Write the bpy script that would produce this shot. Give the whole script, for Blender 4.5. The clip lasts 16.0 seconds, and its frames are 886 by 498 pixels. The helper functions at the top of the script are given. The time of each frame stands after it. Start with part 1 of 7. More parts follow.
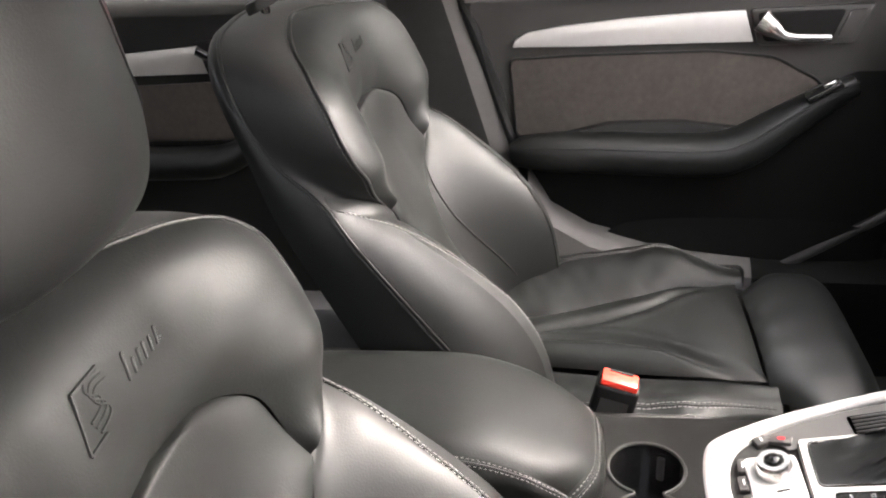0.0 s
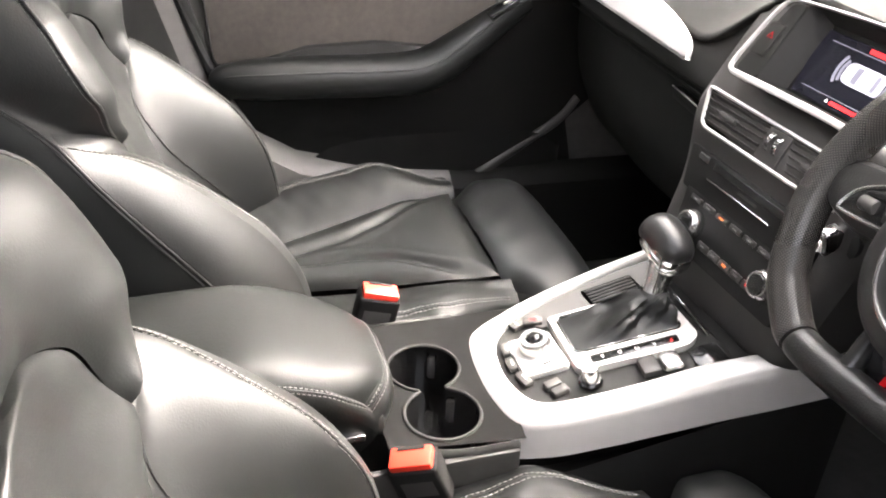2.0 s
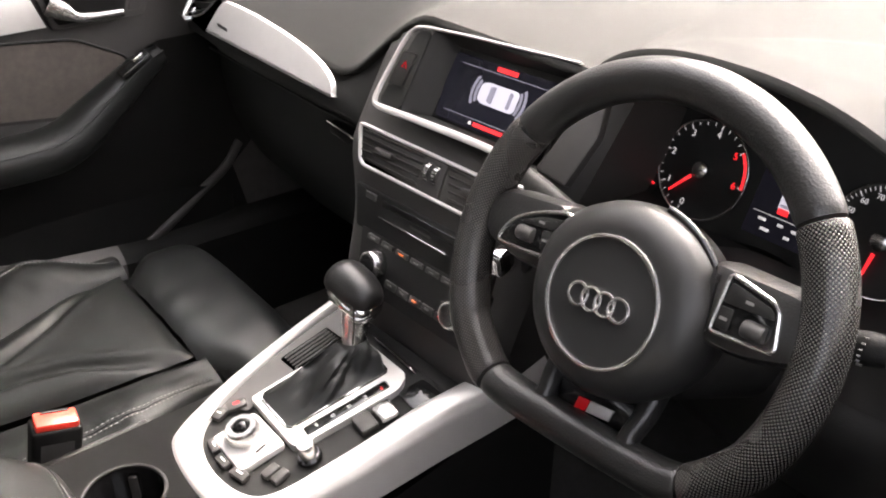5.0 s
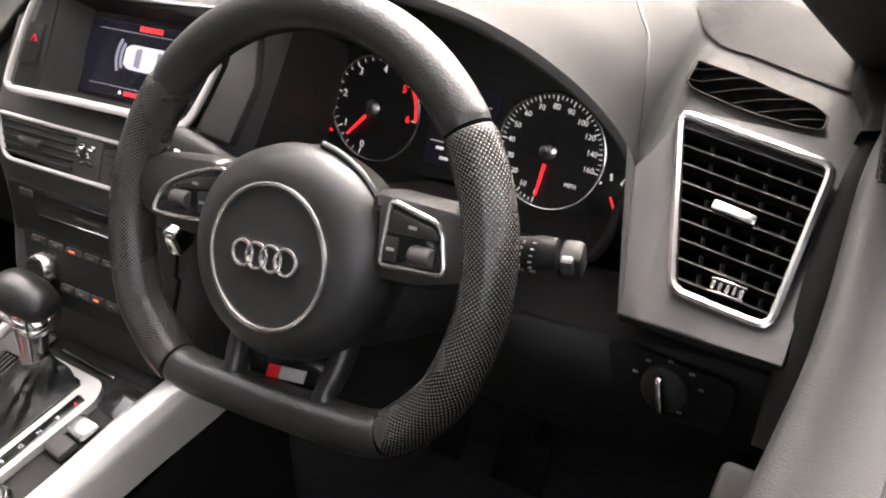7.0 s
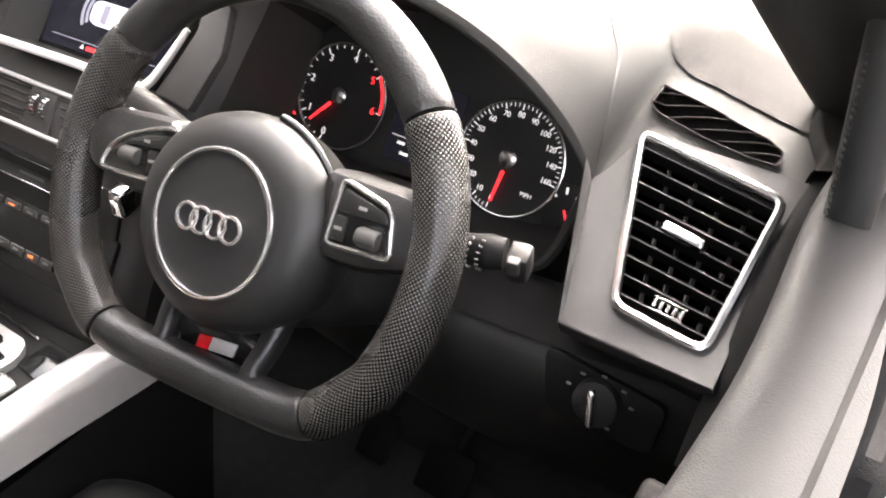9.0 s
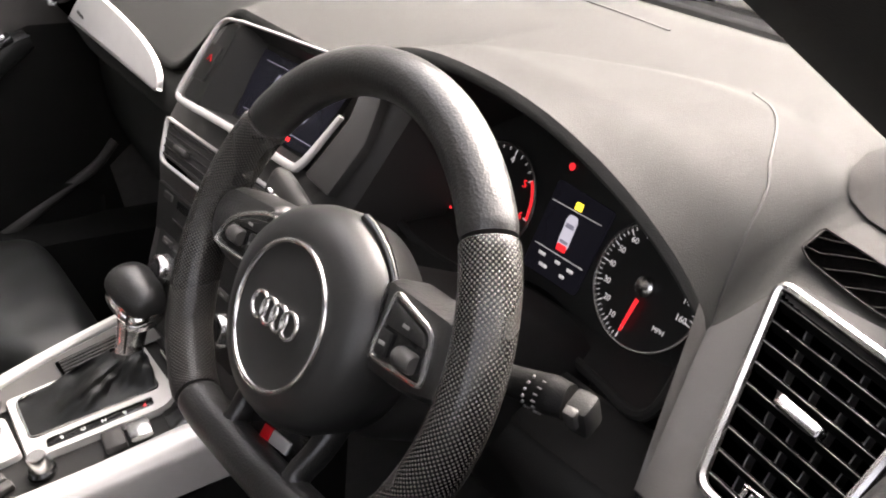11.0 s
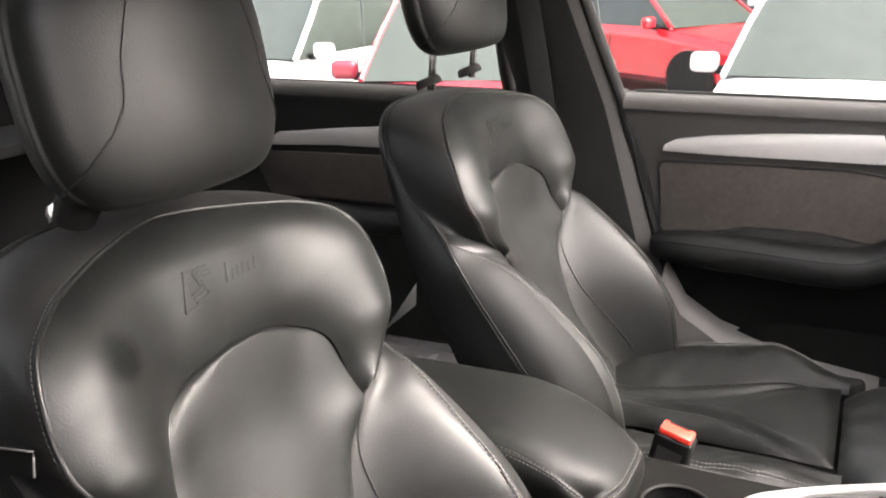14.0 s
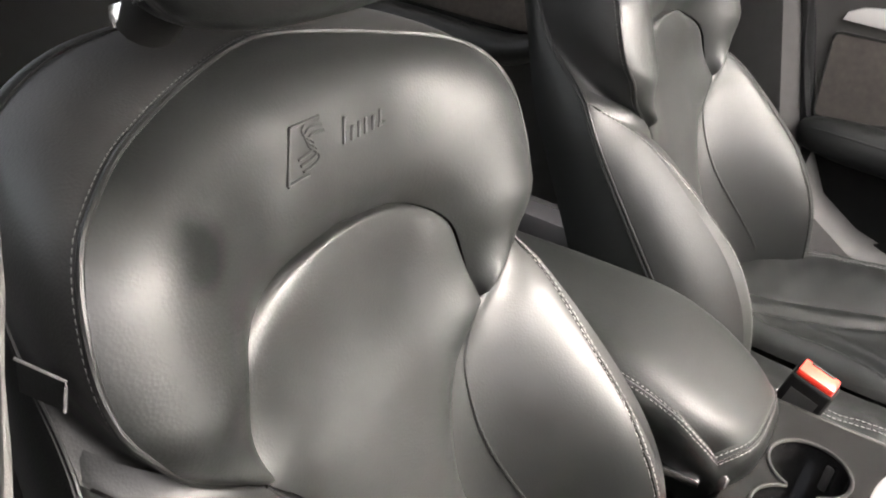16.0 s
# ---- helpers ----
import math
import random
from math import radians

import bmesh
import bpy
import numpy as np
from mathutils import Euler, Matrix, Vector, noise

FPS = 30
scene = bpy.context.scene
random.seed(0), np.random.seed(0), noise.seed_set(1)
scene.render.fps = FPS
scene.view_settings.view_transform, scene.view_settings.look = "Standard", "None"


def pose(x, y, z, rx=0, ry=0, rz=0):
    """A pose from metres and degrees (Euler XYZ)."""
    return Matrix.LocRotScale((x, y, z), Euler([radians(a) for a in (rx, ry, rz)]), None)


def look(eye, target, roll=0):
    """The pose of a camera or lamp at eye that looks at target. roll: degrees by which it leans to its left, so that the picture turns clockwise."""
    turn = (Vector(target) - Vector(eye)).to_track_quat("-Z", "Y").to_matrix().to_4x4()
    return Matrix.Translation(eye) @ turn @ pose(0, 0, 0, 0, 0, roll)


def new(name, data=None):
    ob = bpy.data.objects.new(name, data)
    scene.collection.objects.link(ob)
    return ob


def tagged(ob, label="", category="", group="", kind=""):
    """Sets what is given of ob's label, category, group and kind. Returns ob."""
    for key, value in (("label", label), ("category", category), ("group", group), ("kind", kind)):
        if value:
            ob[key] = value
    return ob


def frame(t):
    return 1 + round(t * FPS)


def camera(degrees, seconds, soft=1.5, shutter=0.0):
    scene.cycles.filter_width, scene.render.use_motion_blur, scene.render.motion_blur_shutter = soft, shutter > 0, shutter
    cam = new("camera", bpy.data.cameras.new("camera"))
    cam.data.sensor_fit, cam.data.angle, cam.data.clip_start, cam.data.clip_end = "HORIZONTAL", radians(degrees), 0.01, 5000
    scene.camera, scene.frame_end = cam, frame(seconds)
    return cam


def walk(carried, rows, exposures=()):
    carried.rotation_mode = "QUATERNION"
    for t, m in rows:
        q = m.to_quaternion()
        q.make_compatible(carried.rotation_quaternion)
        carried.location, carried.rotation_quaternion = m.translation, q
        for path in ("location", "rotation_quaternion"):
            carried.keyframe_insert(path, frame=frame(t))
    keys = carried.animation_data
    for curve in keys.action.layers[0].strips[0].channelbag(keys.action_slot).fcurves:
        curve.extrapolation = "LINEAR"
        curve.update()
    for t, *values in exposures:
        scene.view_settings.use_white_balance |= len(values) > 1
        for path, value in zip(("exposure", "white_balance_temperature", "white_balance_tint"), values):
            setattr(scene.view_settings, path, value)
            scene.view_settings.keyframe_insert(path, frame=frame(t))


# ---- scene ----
cam = camera(52.9, 16.0, soft=2.0)
PATH = [
    (0, (0.786, -0.372, 1.422), (-0.974, -0.645, 0.512), -3.4),
    (0.5, (0.789, -0.394, 1.423), (-0.979, -0.537, 0.499), -2.2),
    (1, (0.792, -0.422, 1.417), (-0.969, -0.287, 0.479), -0.5),
    (1.5, (0.797, -0.476, 1.404), (-0.915, -0.107, 0.437), 0.4),
    (2, (0.786, -0.518, 1.395), (-0.851, 0.003, 0.37), 2.7),
    (2.5, (0.712, -0.484, 1.401), (-0.818, 0.084, 0.245), 5.2),
    (3, (0.646, -0.448, 1.408), (-0.781, 0.145, 0.138), 7.5),
    (3.2, (0.642, -0.443, 1.405), (-0.766, 0.166, 0.121), 8.2),
    (5.3, (0.746, -0.442, 1.424), (-0.57, 0.721, 0.466), -2.0),
    (5.5, (0.754, -0.448, 1.423), (-0.513, 0.773, 0.471), -2.1),
    (6, (0.756, -0.437, 1.41), (-0.435, 0.855, 0.455), -2.1),
    (6.5, (0.757, -0.401, 1.403), (-0.335, 0.955, 0.419), -2.0),
    (7, (0.752, -0.366, 1.374), (-0.193, 1.055, 0.332), -1.1),
    (7.5, (0.748, -0.348, 1.355), (-0.098, 1.08, 0.24), 0.2),
    (8, (0.744, -0.35, 1.347), (-0.062, 1.095, 0.222), 2.7),
    (8.5, (0.75, -0.369, 1.349), (-0.071, 1.122, 0.298), 5.6),
    (8.7, (0.754, -0.377, 1.352), (-0.087, 1.131, 0.343), 6.6),
    (10.8, (0.781, -0.223, 1.358), (-0.52, 0.979, 0.428), 6.2),
    (11, (0.818, -0.228, 1.366), (-0.577, 0.882, 0.46), 5.5),
    (11.5, (0.889, -0.231, 1.386), (-0.711, 0.618, 0.537), 5.5),
    (12, (0.919, -0.186, 1.386), (-0.837, 0.281, 0.55), 3.4),
    (12.5, (0.938, -0.116, 1.372), (-0.876, -0.078, 0.532), 1.2),
    (13, (0.951, -0.109, 1.379), (-0.859, -0.382, 0.573), -0.1),
    (13.5, (0.967, -0.116, 1.39), (-0.812, -0.705, 0.691), -1.1),
    (14, (0.977, -0.118, 1.388), (-0.737, -0.942, 0.768), -1.1),
    (14.5, (0.981, -0.119, 1.39), (-0.667, -1.07, 0.774), -1.0),
    (15, (0.943, -0.163, 1.385), (-0.629, -1.181, 0.685), 0.6),
    (15.5, (0.866, -0.236, 1.375), (-0.668, -1.198, 0.526), 3.5),
    (16, (0.814, -0.321, 1.361), (-0.717, -1.105, 0.34), 8.1),
]
walk(cam, [(t, look(eye, target, roll)) for t, eye, target, roll in PATH],
     [(0.0, 3.45, 6850, 15), (1.5, 4.2, 6950, 14), (2.5, 4.2, 6950, 14), (3.5, 4.0, 7000, 15), (5.5, 3.35, 7000, 16), (7.0, 3.5, 7000, 15), (7.5, 3.85, 7000, 15), (8.5, 4.3, 7000, 15), (11.0, 3.25, 7000, 16),
      (12.0, 3.28, 7000, 17), (12.5, 3.55, 7000, 16), (13.0, 4.0, 6900, 15), (13.5, 3.6, 6900, 15), (14.0, 3.3, 6900, 15), (15.0, 3.35, 6900, 15), (16.0, 3.65, 6850, 13)])
WORLD = bpy.data.worlds.new("overcast_sky")
scene.world = WORLD
WORLD.use_nodes = True
wt = WORLD.node_tree
sky = wt.nodes.new("ShaderNodeTexSky")
sky.sky_type, sky.sun_disc = "NISHITA", False
sky.sun_elevation, sky.sun_rotation = radians(47), radians(-14)
sky.air_density, sky.dust_density, sky.ozone_density = 1.0, 7.0, 1.0
pale = wt.nodes.new("ShaderNodeHueSaturation")
pale.inputs["Saturation"].default_value = 0.35
wt.links.new(sky.outputs[0], pale.inputs["Color"])
wt.links.new(pale.outputs[0], wt.nodes["Background"].inputs[0])
wt.nodes["Background"].inputs[1].default_value = 0.15
sun_data = bpy.data.lights.new("sun", "SUN")
sun_data.energy, sun_data.angle, sun_data.color = 0.12, radians(90), (1.0, 0.97, 0.93)
sun = new("sun", sun_data)
sun.matrix_world = look((-0.83, 3.32, 3.66), (0, 0, 0))


# ---- node materials ----
def material(name, base, rough=0.5, metal=0.0, vary=0.15, vary_scale=6.0, grain=0.0, grain_scale=400.0, fine="noise", coat=0.0,
             emit=None, power=0.0, rough_vary=0.08, spec=0.5, sheen=0.0, ramp_scale=60.0, transmission=0.0, ior=1.45):
    """A Principled surface whose colour and gloss wander at two scales, with a fine relief."""
    m = bpy.data.materials.new(name)
    m.use_nodes = True
    nt = m.node_tree
    p = nt.nodes["Principled BSDF"]
    p.inputs["Metallic"].default_value = metal
    p.inputs["Coat Weight"].default_value = coat
    p.inputs["Coat Roughness"].default_value = 0.12
    p.inputs["Specular IOR Level"].default_value = spec
    p.inputs["Sheen Weight"].default_value = sheen
    p.inputs["Transmission Weight"].default_value = transmission
    p.inputs["IOR"].default_value = ior
    co = nt.nodes.new("ShaderNodeTexCoord")
    big = nt.nodes.new("ShaderNodeTexNoise")
    big.inputs["Scale"].default_value, big.inputs["Detail"].default_value = vary_scale, 4
    small = nt.nodes.new("ShaderNodeTexNoise")
    small.inputs["Scale"].default_value, small.inputs["Detail"].default_value = ramp_scale, 3
    add = nt.nodes.new("ShaderNodeMath")
    add.operation = "ADD"
    nt.links.new(co.outputs["Object"], big.inputs["Vector"])
    nt.links.new(co.outputs["Object"], small.inputs["Vector"])
    nt.links.new(big.outputs["Fac"], add.inputs[0])
    nt.links.new(small.outputs["Fac"], add.inputs[1])
    spread = nt.nodes.new("ShaderNodeMapRange")
    spread.inputs["From Min"].default_value, spread.inputs["From Max"].default_value = 0.6, 1.4
    nt.links.new(add.outputs[0], spread.inputs["Value"])
    mix = nt.nodes.new("ShaderNodeMix")
    mix.data_type = "RGBA"
    mix.inputs[6].default_value = (*[c * (1 - vary) for c in base], 1)
    mix.inputs[7].default_value = (*[min(1, c * (1 + vary)) for c in base], 1)
    nt.links.new(spread.outputs[0], mix.inputs[0])
    nt.links.new(mix.outputs[2], p.inputs["Base Color"])
    rr = nt.nodes.new("ShaderNodeMapRange")
    rr.inputs["To Min"].default_value, rr.inputs["To Max"].default_value = max(0.02, rough - rough_vary), min(1, rough + rough_vary)
    nt.links.new(big.outputs["Fac"], rr.inputs["Value"])
    nt.links.new(rr.outputs[0], p.inputs["Roughness"])
    if grain > 0:
        if fine == "noise":
            tex = nt.nodes.new("ShaderNodeTexNoise")
            tex.inputs["Detail"].default_value = 3
            out = tex.outputs["Fac"]
        else:
            tex = nt.nodes.new("ShaderNodeTexVoronoi")
            out = tex.outputs["Distance"]
        tex.inputs["Scale"].default_value = grain_scale
        nt.links.new(co.outputs["Object"], tex.inputs["Vector"])
        bump = nt.nodes.new("ShaderNodeBump")
        bump.inputs["Strength"].default_value, bump.inputs["Distance"].default_value = grain, 0.001
        nt.links.new(out, bump.inputs["Height"])
        nt.links.new(bump.outputs[0], p.inputs["Normal"])
    if emit:
        p.inputs["Emission Color"].default_value = (*emit, 1)
        p.inputs["Emission Strength"].default_value = power
    return m


LEATHER = material("black_leather", (0.0034, 0.0037, 0.0036), 0.45, spec=0.47, grain=0.10, grain_scale=520, fine="cells", vary=0.12, rough_vary=0.07)
LEATHER_SOFT = material("soft_black_leather", (0.0042, 0.0047, 0.0045), 0.46, spec=0.48, grain=0.10, grain_scale=420, fine="cells", vary=0.45, vary_scale=7.0, ramp_scale=25.0, rough_vary=0.11)
LEATHER_SEAT = material("polished_black_leather", (0.0036, 0.0040, 0.0038), 0.46, spec=0.25, grain=0.10, grain_scale=420, fine="cells", vary=0.35, vary_scale=7.0, ramp_scale=25.0, rough_vary=0.08)
# seat leather with a lifted base: side light put into the colour
LEATHER_SIDE_LIT = material("side_lit_black_leather", (0.0085, 0.0084, 0.0083), 0.54, spec=0.55, grain=0.12, grain_scale=480, fine="cells", vary=0.15, rough_vary=0.08)
LEATHER_RIM = material("smooth_rim_leather", (0.012, 0.0118, 0.0115), 0.32, spec=0.6, grain=0.2, grain_scale=600, fine="cells")
DASH_PAD = material("soft_touch_dash", (0.0184, 0.0184, 0.0175), 0.76, spec=0.12, grain=0.2, grain_scale=1100, fine="cells", vary=0.06)
DOOR_ROLL = material("soft_grey_door_top", (0.021, 0.0205, 0.0198), 0.55, spec=0.30, grain=0.18, grain_scale=900, fine="cells", vary=0.06)
DASH_END = material("dark_soft_panel", (0.0115, 0.0109, 0.0104), 0.82, spec=0.08, grain=0.2, grain_scale=1100, fine="cells", vary=0.06)
DASH_FACE = material("dark_grey_plastic", (0.035, 0.0332, 0.0318), 0.50, grain=0.16, grain_scale=1200, fine="cells", vary=0.08)
DARK = material("matt_black_plastic", (0.0135, 0.0132, 0.0128), 0.60, spec=0.24, grain=0.3, grain_scale=700)
GLOSS = material("gloss_black_plastic", (0.008, 0.008, 0.008), 0.12, rough_vary=0.04, coat=0.3)
CARPET = material("black_carpet", (0.050, 0.0485, 0.047), 0.95, grain=1.0, grain_scale=900, vary=0.3, sheen=0.1)
ALU = material("matt_silver", (0.50, 0.488, 0.475), 0.36, metal=0.35, grain=0.08, grain_scale=900, vary=0.04, rough_vary=0.05)
CHROME = material("chrome", (0.78, 0.77, 0.76), 0.09, metal=1.0, vary=0.03, rough_vary=0.03)
SATIN = material("satin_chrome", (0.66, 0.65, 0.64), 0.24, metal=1.0, vary=0.04, rough_vary=0.05)
SUEDE = material("grey_brown_suede", (0.046, 0.039, 0.034), 0.92, grain=0.6, grain_scale=700, vary=0.28, vary_scale=14, sheen=0.12, ramp_scale=90)
THREAD = material("grey_thread", (0.15, 0.147, 0.143), 0.7, vary=0.1)
# near-zero black: the shade of deep openings is put into the colour
RECESS_SHADE = material("recess_shade_black", (0.0003, 0.0003, 0.0003), 0.9, spec=0.0)
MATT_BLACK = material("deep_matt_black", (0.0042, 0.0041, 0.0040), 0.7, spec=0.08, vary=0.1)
RED = material("red_plastic", (0.62, 0.035, 0.020), 0.38, vary=0.06)
BADGE_RED = material("red_enamel", (0.55, 0.01, 0.015), 0.25, vary=0.04)
PILLAR = material("grey_pillar_trim", (0.092, 0.088, 0.085), 0.62, grain=0.4, grain_scale=800, vary=0.08)
HEADLINER = material("grey_headliner", (0.17, 0.165, 0.160), 0.95, grain=0.4, grain_scale=500, vary=0.06)
RUBBER = material("black_rubber", (0.011, 0.011, 0.011), 0.65, spec=0.3, grain=0.2, grain_scale=300)
WEBBING = material("black_belt_webbing", (0.02, 0.02, 0.02), 0.7, grain=0.8, grain_scale=900)
PRINT = material("white_print", (0.7, 0.7, 0.7), 0.5, vary=0.03)
DIAL = material("black_dial", (0.010, 0.010, 0.010), 0.45, vary=0.05)
LIT_RED = material("lit_red_marking", (0.4, 0.01, 0.01), 0.4, emit=(1.0, 0.03, 0.04), power=0.13)
LIT_WHITE = material("lit_white_marking", (0.5, 0.5, 0.5), 0.4, emit=(0.95, 0.95, 1.0), power=0.05)
LIT_AMBER = material("lit_amber_marking", (0.4, 0.1, 0.02), 0.4, emit=(1.0, 0.22, 0.06), power=0.12)
LIT_YELLOW = material("lit_yellow_marking", (0.4, 0.35, 0.02), 0.4, emit=(1.0, 0.8, 0.05), power=0.25)
SCREEN = material("dark_screen", (0.006, 0.006, 0.009), 0.22, spec=0.16, emit=(0.02, 0.02, 0.03), power=0.03, rough_vary=0.02)
ICON = material("screen_white_icon", (0.2, 0.2, 0.24), 0.3, emit=(0.80, 0.80, 0.95), power=0.075)
ICON_DIM = material("screen_grey_icon", (0.1, 0.1, 0.12), 0.2, emit=(0.30, 0.30, 0.40), power=0.07)
ASPHALT = material("pale_concrete", (0.33, 0.325, 0.315), 0.9, grain=0.8, grain_scale=90, vary=0.25, vary_scale=0.6, ramp_scale=12)
PALE_SHAPER = material("pale_light_shaper", (0.68, 0.67, 0.655), 0.9, grain=0.6, grain_scale=120, vary=0.15, vary_scale=1.5)
DARK_BLOCKER = material("dark_grey_sky_blocker", (0.13, 0.127, 0.122), 0.9, grain=0.6, grain_scale=60, vary=0.15, vary_scale=0.8)
COVER = material("soft_airbag_cover", (0.0135, 0.0133, 0.0131), 0.40, grain=0.12, grain_scale=1100, fine="cells", vary=0.05)
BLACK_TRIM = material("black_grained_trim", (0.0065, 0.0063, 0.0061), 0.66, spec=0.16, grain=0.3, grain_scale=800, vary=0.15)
FIELD = material("satin_grey_field", (0.075, 0.072, 0.070), 0.36, metal=0.3, vary=0.05)
PAINT_WHITE = material("white_car_paint", (0.80, 0.80, 0.80), 0.25, coat=0.8, vary=0.02)
PAINT_RED = material("red_car_paint", (0.50, 0.02, 0.03), 0.22, coat=0.9, vary=0.04)
PAINT_MAROON = material("dark_red_car_paint", (0.30, 0.03, 0.05), 0.25, coat=0.8, vary=0.04)
PAINT_SILVER = material("silver_car_paint", (0.45, 0.45, 0.46), 0.25, metal=0.5, coat=0.8, vary=0.03)
PAINT_BODY = material("dark_grey_car_paint", (0.10, 0.10, 0.105), 0.25, metal=0.3, coat=0.8, vary=0.04)
TINT = material("dark_car_glass", (0.05, 0.06, 0.055), 0.05, rough_vary=0.02)
GLASS = material("clear_glass", (0.98, 0.99, 0.98), 0.02, rough_vary=0.01, vary=0.0, transmission=1.0, ior=1.05)
# glass colour added to dim the overbright view outside
GLASS_SIDE = material("outside_dimming_glass", (0.79, 0.82, 0.80), 0.02, rough_vary=0.01, vary=0.0, transmission=1.0, ior=1.05)
LAMP = material("lamp_glass", (0.75, 0.76, 0.78), 0.1, vary=0.05)


def perforated(name, base, rough, pitch, dark):
    """Leather with a regular field of small punched holes."""
    m = material(name, base, rough, grain=0.0)
    nt = m.node_tree
    p = nt.nodes["Principled BSDF"]
    uv = nt.nodes.new("ShaderNodeUVMap")
    vor = nt.nodes.new("ShaderNodeTexVoronoi")
    vor.inputs["Scale"].default_value, vor.inputs["Randomness"].default_value = 1.0 / pitch, 0.0
    turn = nt.nodes.new("ShaderNodeMapping")
    turn.inputs["Rotation"].default_value = (0, 0, radians(45))
    nt.links.new(uv.outputs[0], turn.inputs["Vector"])
    nt.links.new(turn.outputs[0], vor.inputs["Vector"])
    step = nt.nodes.new("ShaderNodeMapRange")
    step.inputs["From Min"].default_value, step.inputs["From Max"].default_value = 0.22, 0.36
    nt.links.new(vor.outputs["Distance"], step.inputs["Value"])
    mix = nt.nodes.new("ShaderNodeMix")
    mix.data_type = "RGBA"
    mix.inputs[6].default_value, mix.inputs[7].default_value = (*dark, 1), (*base, 1)
    nt.links.new(step.outputs[0], mix.inputs[0])
    nt.links.new(mix.outputs[2], p.inputs["Base Color"])
    bump = nt.nodes.new("ShaderNodeBump")
    bump.inputs["Strength"].default_value, bump.inputs["Distance"].default_value = 0.6, 0.0008
    nt.links.new(step.outputs[0], bump.inputs["Height"])
    nt.links.new(bump.outputs[0], p.inputs["Normal"])
    return m


PERF = perforated("perforated_rim_leather", (0.0080, 0.0076, 0.0073), 0.27, 0.0023, (0.062, 0.057, 0.052))


def patched(name, like, spots):
    """A copy of a leather with a few dull, dark, greasy patches: each a middle and a radius."""
    m = like.copy()
    m.name = name
    nt = m.node_tree
    p = nt.nodes["Principled BSDF"]
    co = nt.nodes.new("ShaderNodeTexCoord")
    warp = nt.nodes.new("ShaderNodeTexNoise")
    warp.inputs["Scale"].default_value, warp.inputs["Detail"].default_value = 28.0, 4
    nt.links.new(co.outputs["Object"], warp.inputs["Vector"])
    total = None
    for at_, radius, depth in spots:
        far = nt.nodes.new("ShaderNodeVectorMath")
        far.operation = "DISTANCE"
        far.inputs[1].default_value = at_
        nt.links.new(co.outputs["Object"], far.inputs[0])
        wob = nt.nodes.new("ShaderNodeMath")
        wob.operation = "MULTIPLY_ADD"
        wob.inputs[1].default_value = 1.1 * radius
        nt.links.new(warp.outputs["Fac"], wob.inputs[0])
        nt.links.new(far.outputs["Value"], wob.inputs[2])
        fade = nt.nodes.new("ShaderNodeMapRange")
        fade.interpolation_type = "SMOOTHSTEP"
        fade.inputs["From Min"].default_value, fade.inputs["From Max"].default_value = 0.75 * radius, 1.55 * radius
        fade.inputs["To Min"].default_value, fade.inputs["To Max"].default_value = depth, 0.0
        nt.links.new(wob.outputs[0], fade.inputs["Value"])
        if total is None:
            total = fade.outputs[0]
        else:
            add = nt.nodes.new("ShaderNodeMath")
            add.operation = "MAXIMUM"
            nt.links.new(total, add.inputs[0])
            nt.links.new(fade.outputs[0], add.inputs[1])
            total = add.outputs[0]
    dull = nt.nodes.new("ShaderNodeMapRange")
    dull.inputs["To Min"].default_value, dull.inputs["To Max"].default_value = p.inputs["Specular IOR Level"].default_value, 0.06
    nt.links.new(total, dull.inputs["Value"])
    nt.links.new(dull.outputs[0], p.inputs["Specular IOR Level"])
    return m


STAINS = [((0.511, -0.621, 1.098), 0.030, 0.85), ((0.452, -0.642, 1.108), 0.045, 0.35), ((0.395, -0.652, 1.100), 0.036, 0.30), ((0.310, -0.650, 1.108), 0.034, 0.25), ((0.260, -0.640, 1.098), 0.030, 0.35)]
WORN = patched("worn_black_leather", LEATHER_SOFT, STAINS)


# ---- mesh tools ----
def blank(name, label, category, at=(0, 0, 0), group="", kind=""):
    """A thing: an Empty at its base, which will parent its parts."""
    ob = tagged(new(name), label, category, group, kind)
    ob.location = at
    return ob


def link(name, me, mat, parent=None, label="", sharp=40):
    me.materials.append(mat)
    me.shade_smooth()
    if sharp:
        me.set_sharp_from_angle(angle=radians(sharp))
    ob = new(name, me)
    if parent is not None:
        ob.parent = parent
        top = parent
        while top.parent is not None:
            top = top.parent
        if parent is top:
            ob.matrix_parent_inverse = Matrix.Translation(-Vector(top.location))
    if label:
        tagged(ob, label)
    return ob


def raw(name, verts, faces):
    me = bpy.data.meshes.new(name)
    me.from_pydata([tuple(map(float, v)) for v in verts], [], faces)
    me.update()
    return me


def part(name, verts, faces, mat, parent=None, label="", sharp=40):
    return link(name, raw(name, verts, faces), mat, parent, label, sharp)


def moved(m, verts):
    return [tuple(m @ Vector(v)) for v in verts]


def sheet(fn, nu, nv, around=False, flip=False):
    """Quads over fn(u, v) with u and v from 0 to 1; around: u closes on itself."""
    cols = nu if around else nu + 1
    verts = [fn(i / nu, j / nv) for j in range(nv + 1) for i in range(cols)]
    faces = []
    for j in range(nv):
        for i in range(nu):
            a, b = j * cols + i, j * cols + (i + 1) % cols
            f = (a, b, b + cols, a + cols)
            faces.append(f[::-1] if flip else f)
    return verts, faces


def joined(*pieces):
    verts, faces = [], []
    for v, f in pieces:
        n = len(verts)
        verts += list(v)
        faces += [tuple(i + n for i in q) for q in f]
    return verts, faces


